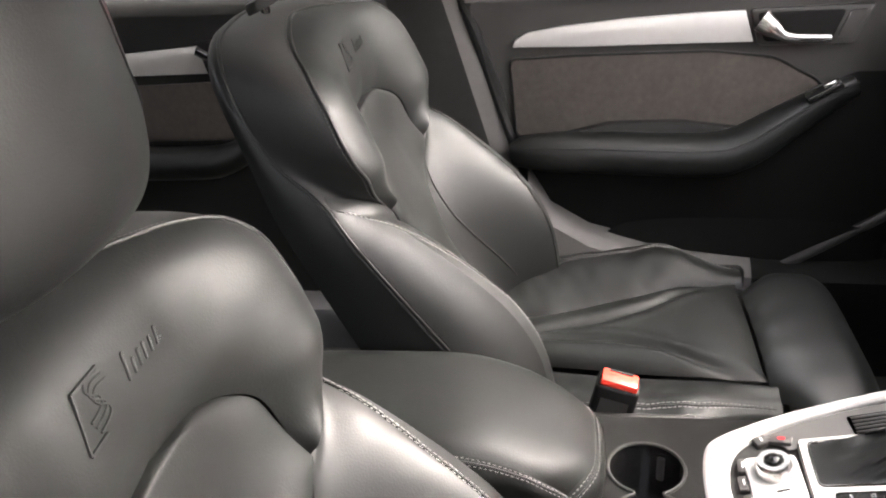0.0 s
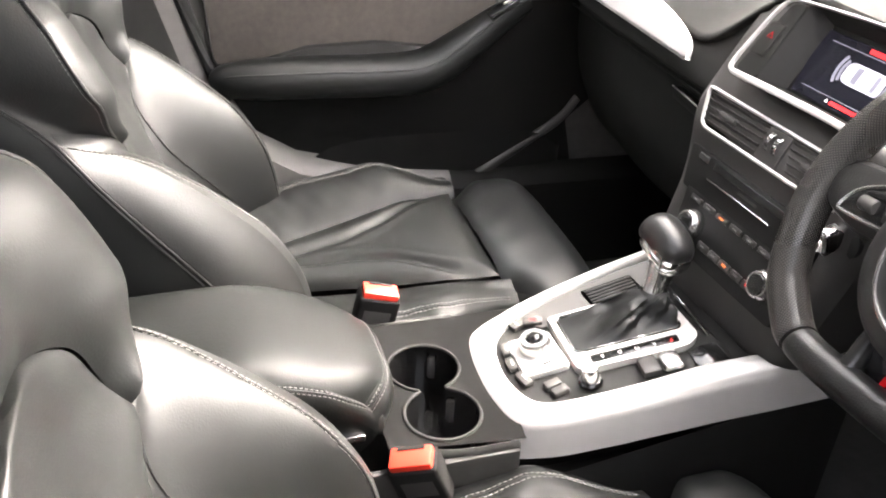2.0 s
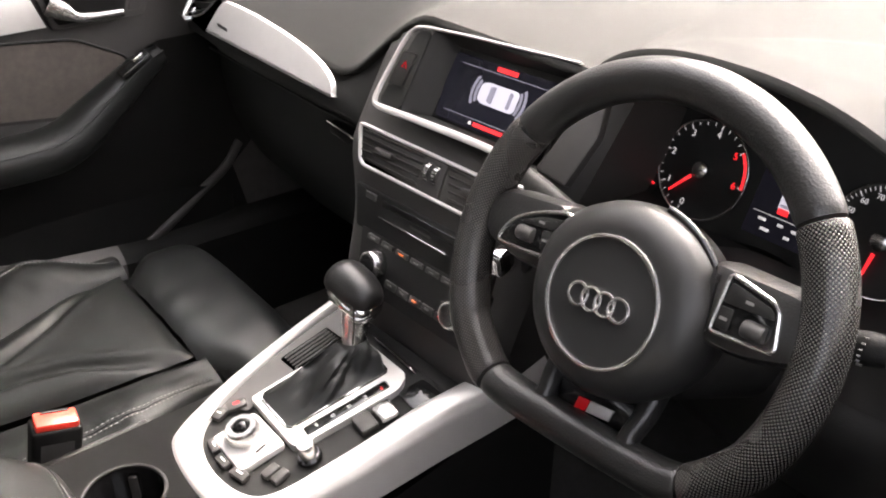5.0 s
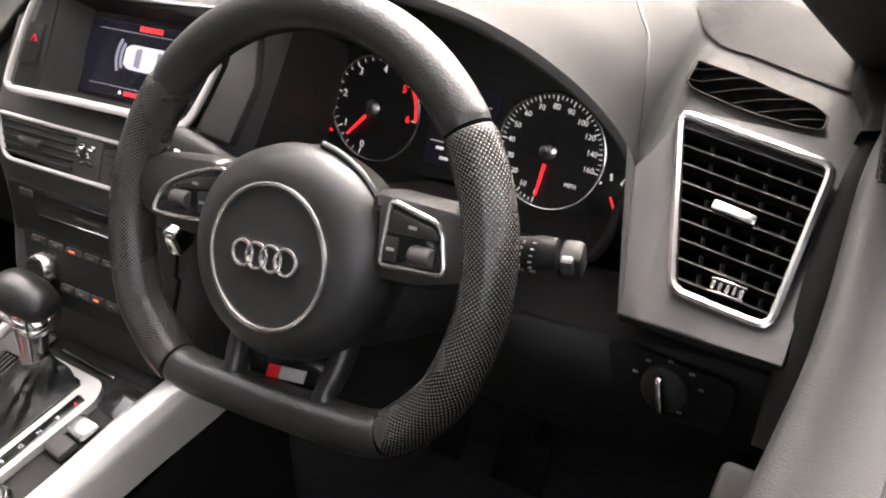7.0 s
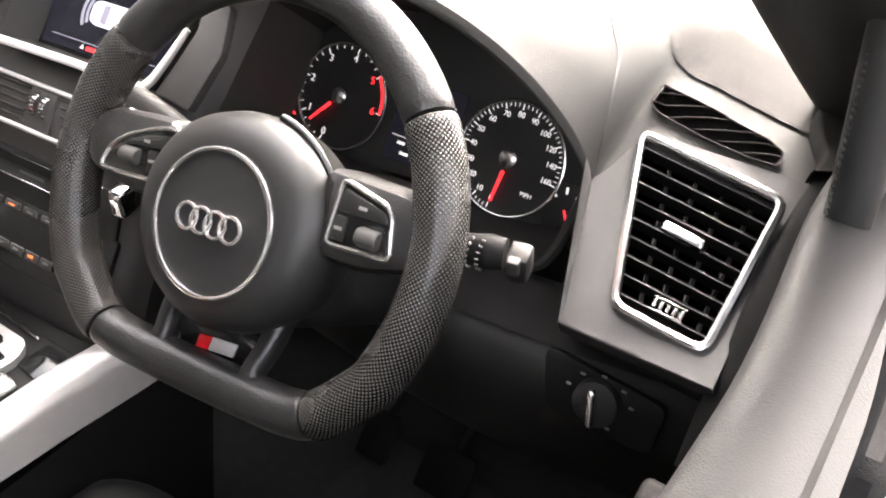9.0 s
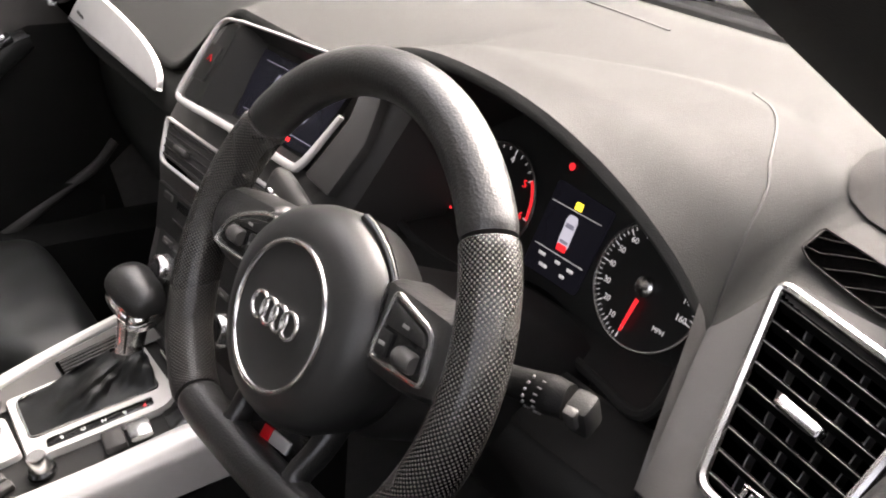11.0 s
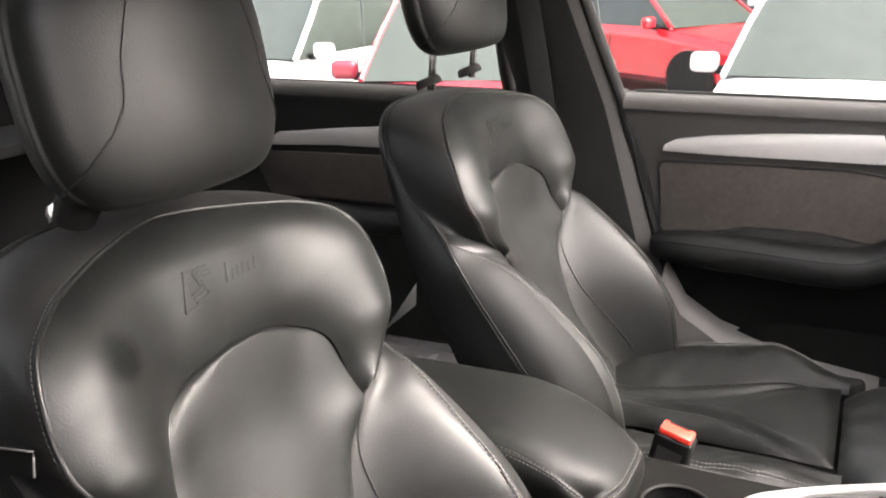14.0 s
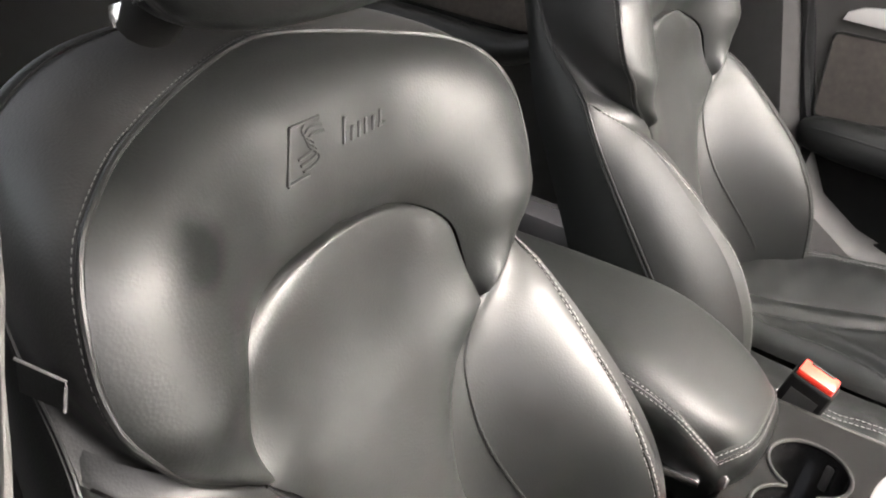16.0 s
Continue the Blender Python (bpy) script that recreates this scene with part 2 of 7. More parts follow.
def spline(points, n, closed=False):
    """n points along a Catmull-Rom curve through the given ones."""
    p = np.array(points, float)
    k = len(p)
    out = []
    for s in np.linspace(0, k if closed else k - 1, n, endpoint=not closed):
        i = min(int(s), (k if closed else k - 1) - 1)
        t = s - i
        at = (lambda j: p[j % k]) if closed else (lambda j: p[j] if 0 <= j < k else (2 * p[0] - p[1] if j < 0 else 2 * p[-1] - p[-2]))
        a, b, c, d = at(i - 1), at(i), at(i + 1), at(i + 2)
        out.append(0.5 * (2 * b + (c - a) * t + (2 * a - 5 * b + 4 * c - d) * t * t + (3 * b - a - 3 * c + d) * t ** 3))
    return np.array(out)


def even(points, n, closed=False):
    """n points at even steps along a polyline."""
    p = np.array(points, float)
    if closed:
        p = np.vstack([p, p[:1]])
    d = np.r_[0, np.cumsum(np.linalg.norm(np.diff(p, axis=0), axis=1))]
    s = np.linspace(0, d[-1], n, endpoint=not closed)
    return np.stack([np.interp(s, d, p[:, k]) for k in range(p.shape[1])], 1)


def tube(path, rx, ry=None, seg=10, closed=False, up=(0, 0, 1), caps=True, power=1.0):
    """A tube with a rounded section along a path; rx lies across up, ry along it. Radii may be one value or one for each point."""
    p = np.array(path, float)
    n = len(p)
    rx = np.full(n, rx) if np.isscalar(rx) else np.array(rx)
    ry = rx if ry is None else (np.full(n, ry) if np.isscalar(ry) else np.array(ry))
    t = np.roll(p, -1, 0) - np.roll(p, 1, 0) if closed else np.gradient(p, axis=0)
    t /= np.linalg.norm(t, axis=1)[:, None] + 1e-12
    up = np.array(up, float)
    side = np.cross(t, np.broadcast_to(up, t.shape))
    side /= np.linalg.norm(side, axis=1)[:, None] + 1e-9
    top = np.cross(side, t)
    verts, faces = [], []
    for k in range(n):
        for i in range(seg):
            c, s = math.cos(2 * math.pi * i / seg), math.sin(2 * math.pi * i / seg)
            c, s = math.copysign(abs(c) ** power, c), math.copysign(abs(s) ** power, s)
            verts.append(p[k] + side[k] * rx[k] * c + top[k] * ry[k] * s)
    for k in range(n if closed else n - 1):
        for i in range(seg):
            a, b = k * seg + i, k * seg + (i + 1) % seg
            c, d = (k + 1) % n * seg + (i + 1) % seg, (k + 1) % n * seg + i
            faces.append((a, b, c, d))
    if caps and not closed:
        faces += [tuple(range(seg))[::-1], tuple((n - 1) * seg + i for i in range(seg))]
    return verts, faces


def block(size, bevel=0.004, seg=2, m=None):
    """A box with rounded edges about the origin, or at the pose m."""
    bm = bmesh.new()
    bmesh.ops.create_cube(bm, size=1)
    bmesh.ops.scale(bm, vec=size, verts=bm.verts)
    if bevel:
        bmesh.ops.bevel(bm, geom=bm.edges[:], offset=min(bevel, 0.49 * min(size)), segments=seg, profile=0.5, affect="EDGES")
    bm.verts.ensure_lookup_table()
    verts, faces = [v.co.copy() for v in bm.verts], [tuple(v.index for v in f.verts) for f in bm.faces]
    bm.free()
    return (moved(m, verts) if m is not None else verts), faces


def plate(outline, depth, bevel=0.002, m=None, back=True):
    """A flat piece with the given outline in x, y, standing from z = 0 to depth, its front edge rounded."""
    p = np.array(outline, float)
    if np.sum(p[:, 0] * np.roll(p[:, 1], -1) - np.roll(p[:, 0], -1) * p[:, 1]) < 0:
        p = p[::-1]
    n = len(p)
    e = np.roll(p, -1, 0) - p
    e /= np.linalg.norm(e, axis=1)[:, None] + 1e-12
    nrm = np.stack([-e[:, 1], e[:, 0]], 1)
    nrm = nrm + np.roll(nrm, 1, 0)
    nrm /= np.linalg.norm(nrm, axis=1)[:, None] + 1e-9
    rings = [(0, 0.0), (0, depth - bevel), (0.3 * bevel, depth - 0.3 * bevel), (bevel, depth)]
    verts = [(*(p[i] + nrm[i] * k), z) for k, z in rings for i in range(n)]
    faces = [(r * n + i, r * n + (i + 1) % n, (r + 1) * n + (i + 1) % n, (r + 1) * n + i) for r in range(3) for i in range(n)]
    faces.append(tuple(3 * n + i for i in range(n)))
    if back:
        faces.append(tuple(range(n))[::-1])
    return (moved(m, verts) if m is not None else verts), faces


def holed(outer, holes, m=None):
    """A flat sheet in x, y with openings in it."""
    bm = bmesh.new()
    edges = []
    for ring in (outer, *holes):
        vs = [bm.verts.new((q[0], q[1], 0)) for q in ring]
        edges += [bm.edges.new((vs[i], vs[(i + 1) % len(vs)])) for i in range(len(vs))]
    bmesh.ops.triangle_fill(bm, use_beauty=True, use_dissolve=False, edges=edges, normal=(0, 0, 1))
    bm.verts.index_update()
    verts, faces = [v.co.copy() for v in bm.verts], [tuple(v.index for v in f.verts) for f in bm.faces]
    bm.free()
    return (moved(m, verts) if m is not None else verts), faces


def lathe(profile, seg=32, m=None):
    """A turned body about z from (radius, z) pairs."""
    verts = [(r * math.cos(2 * math.pi * i / seg), r * math.sin(2 * math.pi * i / seg), z) for r, z in profile for i in range(seg)]
    faces = [(k * seg + i, k * seg + (i + 1) % seg, (k + 1) * seg + (i + 1) % seg, (k + 1) * seg + i) for k in range(len(profile) - 1) for i in range(seg)]
    if profile[-1][0] > 1e-6:
        faces.append(tuple((len(profile) - 1) * seg + i for i in range(seg)))
    return (moved(m, verts) if m is not None else verts), faces


def ring(radius, thick, z=0.0, seg=64, m=None, sx=1.0, sy=1.0):
    path = [(radius * sx * math.cos(a), radius * sy * math.sin(a), z) for a in np.linspace(0, 2 * math.pi, seg, endpoint=False)]
    v, f = tube(path, thick, thick, 8, True, (0, 0, 1))
    return (moved(m, v) if m is not None else v), f


def rounded(points, radius, n=5):
    """A closed outline with its corners rounded; radius one value or one for each corner."""
    p = [Vector(q) for q in points]
    out = []
    for i, q in enumerate(p):
        r = radius if np.isscalar(radius) else radius[i]
        a, b = (p[i - 1] - q), (p[(i + 1) % len(p)] - q)
        d = min(r, 0.45 * a.length, 0.45 * b.length)
        a, b = q + a.normalized() * d, q + b.normalized() * d
        for k in range(n + 1):
            t = k / n
            out.append(tuple(a * (1 - t) ** 2 + q * 2 * t * (1 - t) + b * t * t))
    return out


def stitches(path, out, length=0.0042, gap=0.0022, width=0.0006):
    """Single stitches along a path; out: the way up from the surface."""
    p = np.array(path, float)
    total = np.linalg.norm(np.diff(p, axis=0), axis=1).sum()
    n = max(2, int(total / (length + gap)))
    q = even(p, 2 * n)
    up = Vector(out).normalized()
    bits = []
    for i in range(n):
        a, b = Vector(q[2 * i]), Vector(q[2 * i + 1])
        if (b - a).length < 1e-6:
            continue
        b = a + (b - a).normalized() * length
        side = (b - a).cross(up).normalized() * width
        lift = up * width * 1.3
        v = [a - side, a + side, b + side, b - side, a + lift, b + lift]
        bits.append((v, [(0, 1, 4), (1, 2, 5, 4), (2, 3, 5), (3, 0, 4, 5)]))
    return joined(*bits)


def lettering(name, text, size, mat, m, parent, label="", depth=0.0002):
    cu = bpy.data.curves.new(name, "FONT")
    cu.body, cu.size, cu.align_x, cu.align_y, cu.extrude = text, size, "CENTER", "CENTER", depth
    tmp = bpy.data.objects.new(name, cu)
    scene.collection.objects.link(tmp)
    me = bpy.data.meshes.new_from_object(tmp.evaluated_get(bpy.context.evaluated_depsgraph_get()))
    bpy.data.objects.remove(tmp)
    me.transform(m)
    me.name = name
    me.materials.clear()
    return link(name, me, mat, parent, label, 0)


def smooth(a, b, x):
    t = min(1.0, max(0.0, (x - a) / (b - a)))
    return t * t * (3 - 2 * t)



# ---- ground and cabin shell ----
g = 60.0
ground = part("ground", *sheet(lambda u, v: (g * (2 * u - 1), g * (2 * v - 1), -0.30 * smooth(1.2, 3.4, -g * (2 * u - 1))), 160, 8), ASPHALT)
tagged(ground, "pale concrete of a car park that falls away gently", "ground", kind="structure")
floor = part("floor", *joined(block((1.46, 2.9, 0.05), 0.01, 1, pose(0, -0.55, 0.385)), block((1.60, 0.05, 0.85), 0.01, 1, pose(0, 0.72, 0.76, 8)), *[block((0.03, 0.66, 0.62), 0.01, 1, pose(s * 0.785, 0.46, 0.69)) for s in (-1, 1)]), CARPET)
tagged(floor, "black carpeted car floor and bulkhead", "floor", kind="structure")
for s in (-1, 1):
    mat = part("floor_mat", *sheet(lambda u, v: (s * 0.42 + 0.22 * (2 * u - 1), -0.02 + 0.5 * v, 0.4165 + 0.006 * math.sin(6 * u) * v + 0.16 * max(0, v - 0.7) ** 1.5), 12, 12), CARPET)
    tagged(mat, "black carpet mat on the car floor", "floor mat", group="floor mats")


def pillar_leg(path, width, depth, mat, nm, label, bow=(0, 0, 1)):
    ob = part(nm, *tube(spline(path, 24), width, depth, 12, power=0.6, up=bow), mat)
    return tagged(ob, label, "trim", kind="structure")


# roof with a headlining underneath
def roof(u, v):
    x, y = 0.62 * (2 * u - 1), -1.75 + 1.59 * v
    return (x, y, 1.595 - 0.05 * (2 * u - 1) ** 2 - 0.10 * (v - 0.45) ** 2)
ceil = part("ceiling", *sheet(roof, 20, 20), HEADLINER)
tagged(ceil, "grey fabric headlining", "ceiling", kind="structure")
skin = part("roof_panel", *sheet(lambda u, v: tuple(Vector(roof(u, v)) * 1.0 + Vector((0.03 * (2 * u - 1), 0, 0.03))), 20, 20, flip=True), PAINT_BODY)
tagged(skin, "dark grey painted car roof", "roof", kind="structure")

for s in (-1, 1):
    side_word = "passenger" if s < 0 else "driver"
    pillar_leg([(s * 0.741, 0.58, 1.045), (s * 0.708, 0.40, 1.137), (s * 0.658, 0.10, 1.316), (s * 0.641, 0.0, 1.375), (s * 0.586, -0.31, 1.545)], 0.062, 0.030, BLACK_TRIM, "pillar_front_" + side_word,
               "dark grey windscreen pillar trim")
    # middle pillar: broad below the window line, leaning back above it
    def bp(u, v):
        z = 0.46 + 1.08 * v
        front = np.interp(z, [0.46, 0.70, 0.86, 1.10, 1.31, 1.55], [-0.36, -0.43, -0.475, -0.553, -0.625, -0.70])
        rear = np.interp(z, [0.46, 0.70, 0.90, 1.13, 1.25, 1.55], [-0.80, -0.78, -0.775, -0.768, -0.80, -0.86])
        x = np.interp(z, [0.46, 1.10, 1.55], [0.752, 0.748, 0.640])
        if s > 0:                   # the driver's pillar carries a thicker cover
            front += 0.045 * smooth(0.95, 1.25, z)
            x -= 0.030 * smooth(0.9, 1.1, z)
        y = front + (rear - front) * u
        swell = 0.022 * math.sin(math.pi * u) ** 0.5
        if s > 0:
            swell = (0.070 - 0.012 * smooth(1.16, 1.24, z)) * smooth(0.0, 0.30, u) * (1 - 0.6 * smooth(0.35, 1.0, u))
        return (s * (x - swell), y, z)
    cut = 0.13 if s < 0 else 1.0
    ob = part("pillar_middle_" + side_word, *sheet(lambda u, v: bp(u * cut, v), 14, 30, flip=s > 0), PILLAR)
    if s < 0:
        dark = part("pillar_cover_" + side_word, *sheet(lambda u, v: bp(cut + (1 - cut) * u, v), 14, 30), DARK)
        tagged(dark, "black belt cover on the pillar between the doors", "trim", kind="structure")
    tagged(ob, "grey plastic trim of the pillar between the doors", "trim", kind="structure")
    seal = part("pillar_seal_" + side_word, *tube([Vector(bp(0.0, v)) + Vector((s * -0.002, 0.008, 0)) for v in np.linspace(0.1, 1, 40)], 0.009, 0.012, 8), RUBBER)
    tagged(seal, "black rubber door seal along the pillar", "seal", kind="structure")
    # sill trim that sweeps out of the pillar's foot
    def sill(u, v):
        y = -0.44 + 0.40 * u
        z = np.interp(y, [-0.44, -0.40, -0.33, -0.19, 0.0, 0.5], [0.815, 0.745, 0.701, 0.661, 0.637, 0.625])
        return (s * (0.722 - 0.050 * v), y, z - 0.006 * v - 0.02 * v ** 3)
    ob = part("sill_" + side_word, *joined(sheet(sill, 40, 6, flip=s > 0),
              sheet(lambda u, v: (sill(u, 1.0)[0], sill(u, 1.0)[1], sill(u, 1.0)[2] + (0.40 - sill(u, 1.0)[2]) * v), 40, 2, flip=s > 0)), PILLAR)
    tagged(ob, "grey plastic door sill trim", "sill", kind="structure")
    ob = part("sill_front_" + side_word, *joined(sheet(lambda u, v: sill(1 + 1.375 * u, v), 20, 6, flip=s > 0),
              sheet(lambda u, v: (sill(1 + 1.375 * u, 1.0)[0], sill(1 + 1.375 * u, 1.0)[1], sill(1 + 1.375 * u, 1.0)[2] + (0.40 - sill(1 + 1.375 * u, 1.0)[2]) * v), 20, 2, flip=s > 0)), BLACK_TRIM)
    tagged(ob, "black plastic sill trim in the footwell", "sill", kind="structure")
    # belt webbing on the middle pillar
    belt = blank("seat_belt", "black woven seat belt hanging on the door pillar", "seat belt", (s * 0.70, -0.66, 0.5), group="seat belts")
    run = spline([(s * 0.655, -0.735, 1.40), (s * 0.690, -0.70, 1.15), (s * 0.712, -0.66, 0.85), (s * 0.715, -0.60, 0.55)], 24)
    part("webbing", *tube(run, 0.0012, 0.023, 8, up=(0, 1, 0.2), power=0.5), WEBBING, belt)
    part("upper_anchor", *block((0.02, 0.07, 0.035), 0.008, 2, pose(s * 0.652, -0.735, 1.405)), DARK, belt)
    # roof rail
    pillar_leg([(s * 0.60, -0.30, 1.555), (s * 0.625, -0.7, 1.57), (s * 0.60, -1.5, 1.54)], 0.03, 0.03, HEADLINER, "roof_rail_" + side_word, "grey roof rail trim")
    # rear pillar and the outer side of the body below
    pillar_leg([(s * 0.60, -1.55, 1.52), (s * 0.68, -1.75, 1.25), (s * 0.72, -1.90, 0.95)], 0.05, 0.06, PILLAR, "pillar_rear_" + side_word, "grey rear pillar trim")
    wall = part("body_side_" + side_word, *joined(block((0.04, 2.75, 0.62), 0.015, 2, pose(s * 0.905, -0.60, 0.70)), block((0.14, 2.75, 0.16), 0.02, 2, pose(s * 0.83, -0.60, 0.40))), PAINT_BODY)
    tagged(wall, "dark grey painted outer side of the car", "car body", kind="structure")

# unseen pale wall beside the car, behind the camera, added to shape side light
light_shaper = part("wall_light_shaper", *block((0.20, 8.4, 2.10), 0.02, 2, pose(2.80, 2.2, 1.05)), PALE_SHAPER)
tagged(light_shaper, "unseen pale wall added beside the car to shape its side light", "wall", kind="structure")

# tall dark wall added behind the parked cars to cut sky light from that side
sky_blocker = part("wall_sky_blocker", *block((0.40, 70.0, 18.0), 0.03, 2, pose(-18.2, -4.0, 8.5)), DARK_BLOCKER)
tagged(sky_blocker, "tall dark grey wall added behind the parked cars to block sky light", "wall", kind="structure")

# plain panels added over the rear quarters to keep light out
for s in (-1, 1):
    quarter = part("wall_quarter_" + ("passenger" if s < 0 else "driver"), *block((0.04, 0.42, 0.60), 0.015, 2, pose(s * 0.69, -1.79, 1.23)), BLACK_TRIM)
    tagged(quarter, "black panel added to close the rear quarter against light", "wall", kind="structure")
back_wall = part("wall_rear", *joined(block((1.5, 0.05, 0.95), 0.02, 2, pose(0, -1.98, 0.85)), block((1.24, 0.05, 0.12), 0.02, 2, pose(0, -1.80, 1.50)), block((1.44, 0.42, 0.02), 0.004, 1, pose(0, -1.76, 1.06))), DARK)
tagged(back_wall, "black luggage cover and tailgate lining", "wall", kind="structure")


def pane(nm, corners, label, mat=GLASS):
    q = [Vector(c) for c in corners]
    n = (q[1] - q[0]).cross(q[3] - q[0]).normalized() * 0.004
    def glass(u, v):
        a = q[0].lerp(q[1], u).lerp(q[3].lerp(q[2], u), v)
        return a
    v1, f1 = sheet(glass, 6, 6)
    v2, f2 = sheet(lambda u, v: glass(u, v) + n, 6, 6, flip=True)
    ob = part(nm, *joined((v1, f1), (v2, f2)), mat)
    ob.visible_shadow = False
    return tagged(ob, label, "window", kind="structure")


pane("window_1", [(-0.68, 0.83, 1.10), (0.68, 0.83, 1.10), (0.56, -0.32, 1.565), (-0.56, -0.32, 1.565)], "clear raked windscreen")
# side panes darken only what is seen through them
pane("window_2", [(-0.765, -0.56, 1.10), (-0.765, 0.36, 1.10), (-0.655, -0.33, 1.53), (-0.645, -0.66, 1.53)], "closed front side window, tint added to dim the outside", GLASS_SIDE)
pane("window_3", [(-0.765, -1.55, 1.10), (-0.765, -0.80, 1.10), (-0.65, -0.86, 1.53), (-0.62, -1.48, 1.51)], "closed rear side window, tint added to dim the outside", GLASS_SIDE)
pane("window_4", [(0.765, -1.55, 1.10), (0.765, -0.80, 1.10), (0.65, -0.86, 1.53), (0.62, -1.48, 1.51)], "closed rear side window, tint added to dim the outside", GLASS_SIDE)

# ---- dashboard ----
dash = blank("dashboard", "grey soft-touch dashboard with a hooded instrument bay", "dashboard", (0, 0.45, 0.7))
HX, HW = 0.338, 0.202        # middle and half width of the instrument hood


def lip(x):
    """Front edge of the upper pad: (y, z) at x."""
    k = (x - HX) / HW
    far = smooth(0.575, 0.615, -x)
    passenger = (0.160 + 0.020 * far, np.interp(x, [-0.60, -0.21], [1.074, 1.040]) - 0.012 * far)
    screen = (0.183, 1.144)
    w = smooth(-0.255, -0.075, x)
    y, z = passenger[0] * (1 - w) + screen[0] * w, passenger[1] * (1 - w) + screen[1] * w
    if abs(k) < 1:
        a = (1 - abs(k) ** 2.3) ** 0.62
        hy, hz = 0.215 - 0.058 * a, 1.078 + 0.122 * a
        if k < 0:
            w = smooth(-1.0, -0.72, k)
            y, z = y * (1 - w) + hy * w, max(z, z * (1 - w) + hz * w)
        else:
            y, z = hy, hz
    elif x >= HX + HW:
        w = smooth(HX + HW, HX + HW + 0.022, x)
        y, z = 0.215 + (0.268 - 0.215) * w, 1.078 + (1.106 - 1.078) * w
    return y, z


def crown(x, y):
    return 1.172 - 0.055 * smooth(0.42, 0.74, abs(x)) - 0.02 * smooth(0.55, 0.75, y)


def pad(u, v):
    x = -0.735 + 1.47 * u
    y0, z0 = lip(x)
    y = y0 + (0.745 - y0) * v
    w = math.sin(0.5 * math.pi * min(1.0, v / (0.42 - 0.20 * smooth(0.54, 0.62, -x))))
    z = z0 * (1 - w) + crown(x, y) * w
    r = math.hypot((x - 0.40) / (0.155 if x < 0.40 else 0.25), (y - 0.15) / 0.245)
    z += 0.007 * (1 - smooth(0.88, 1.07, r)) * smooth(0.0, 0.12, v) - 0.002 * smooth(0.0, 0.2, v)
    return (x, y, z)
# columns are packed closer round the hood
xs = np.unique(np.concatenate([np.linspace(0, 1, 90), np.linspace(0.56, 0.90, 120)]))
def pad_u(u, v):
    return pad(np.interp(u, np.linspace(0, 1, len(xs)), xs), v)
top = part("upper_pad", *sheet(pad_u, len(xs) - 1, 60), DASH_PAD, dash, sharp=70)
# rolled edge under the pad's lip
def roll(u, v):
    q = Vector(pad_u(u, 0.0))
    a = 0.5 * math.pi * v
    w = 1 - smooth(0.545, 0.565, q.x)
    return q + Vector((0, -0.006 * w * math.sin(2 * a) + 0.010 * v * v, -0.012 * math.sin(a)))
part("pad_edge", *sheet(roll, len(xs) - 1, 6, flip=True), DASH_PAD, top)
# fine joint lines on top
seam = spline([(0.404, 0.410, 0), (0.430, 0.388, 0), (0.459, 0.361, 0), (0.482, 0.330, 0), (0.501, 0.300, 0), (0.517, 0.279, 0), (0.530, 0.246, 0), (0.541, 0.215, 0)], 60)
def on_pad(x, y, up=0.0008):
    y0, z0 = lip(x)
    v = (y - y0) / (0.745 - y0)
    return Vector(pad((x + 0.735) / 1.47, max(0.0, v))) + Vector((0, 0, up))
part("joint_line", *tube([on_pad(q[0], q[1], 0.0) for q in seam], 0.0014, 0.0012, 6), DARK, top)
part("joint_line", *tube([on_pad(x, 0.531 - 0.35 * x * x, 0.0) for x in np.linspace(-0.50, 0.223, 60)], 0.0024, 0.0015, 6), DARK, top)
# windscreen demister slot behind the joint
part("demister_slot", *sheet(lambda u, v: on_pad(-0.68 + 1.36 * u, (0.698 - 0.30 * (-0.68 + 1.36 * u) ** 2) * (1 - v) + 0.745 * v, 0.003), 60, 5), BLACK_TRIM, top, "black slotted strip at the windscreen's foot")
part("slot_edge", *tube([on_pad(x, 0.716 - 0.26 * x * x, 0.004) for x in np.linspace(-0.45, 0.45, 40)], 0.004, 0.003, 8), DASH_FACE, top)
part("screen_cowl", *sheet(lambda u, v: (-0.70 + 1.40 * u, 0.745 + 0.10 * v, 1.135 - 0.045 * smooth(0.42, 0.74, abs(-0.70 + 1.40 * u)) - 0.03 * v), 20, 3), BLACK_TRIM, top)
# darker panel let into the far end
def end_field(u, v):
    x = 0.516 + 0.174 * u
    a = np.interp(x, [0.516, 0.524, 0.537, 0.578, 0.62, 0.69], [0.400, 0.366, 0.345, 0.349, 0.344, 0.335])
    b = np.interp(x, [0.516, 0.552, 0.59, 0.69], [0.430, 0.453, 0.456, 0.44])
    return on_pad(x, a + (b - a) * v, 0.0022)
part("end_field", *sheet(end_field, 40, 8), DASH_END, top, "darker panel at the dashboard end")


def framed(axis_x, axis_y, origin):
    """A pose whose x, y and z run along the two given ways and their normal."""
    x = Vector(axis_x).normalized()
    z = x.cross(Vector(axis_y)).normalized()
    y = z.cross(x)
    m = Matrix((x, y, z)).transposed().to_4x4()
    m.translation = Vector(origin)
    return m


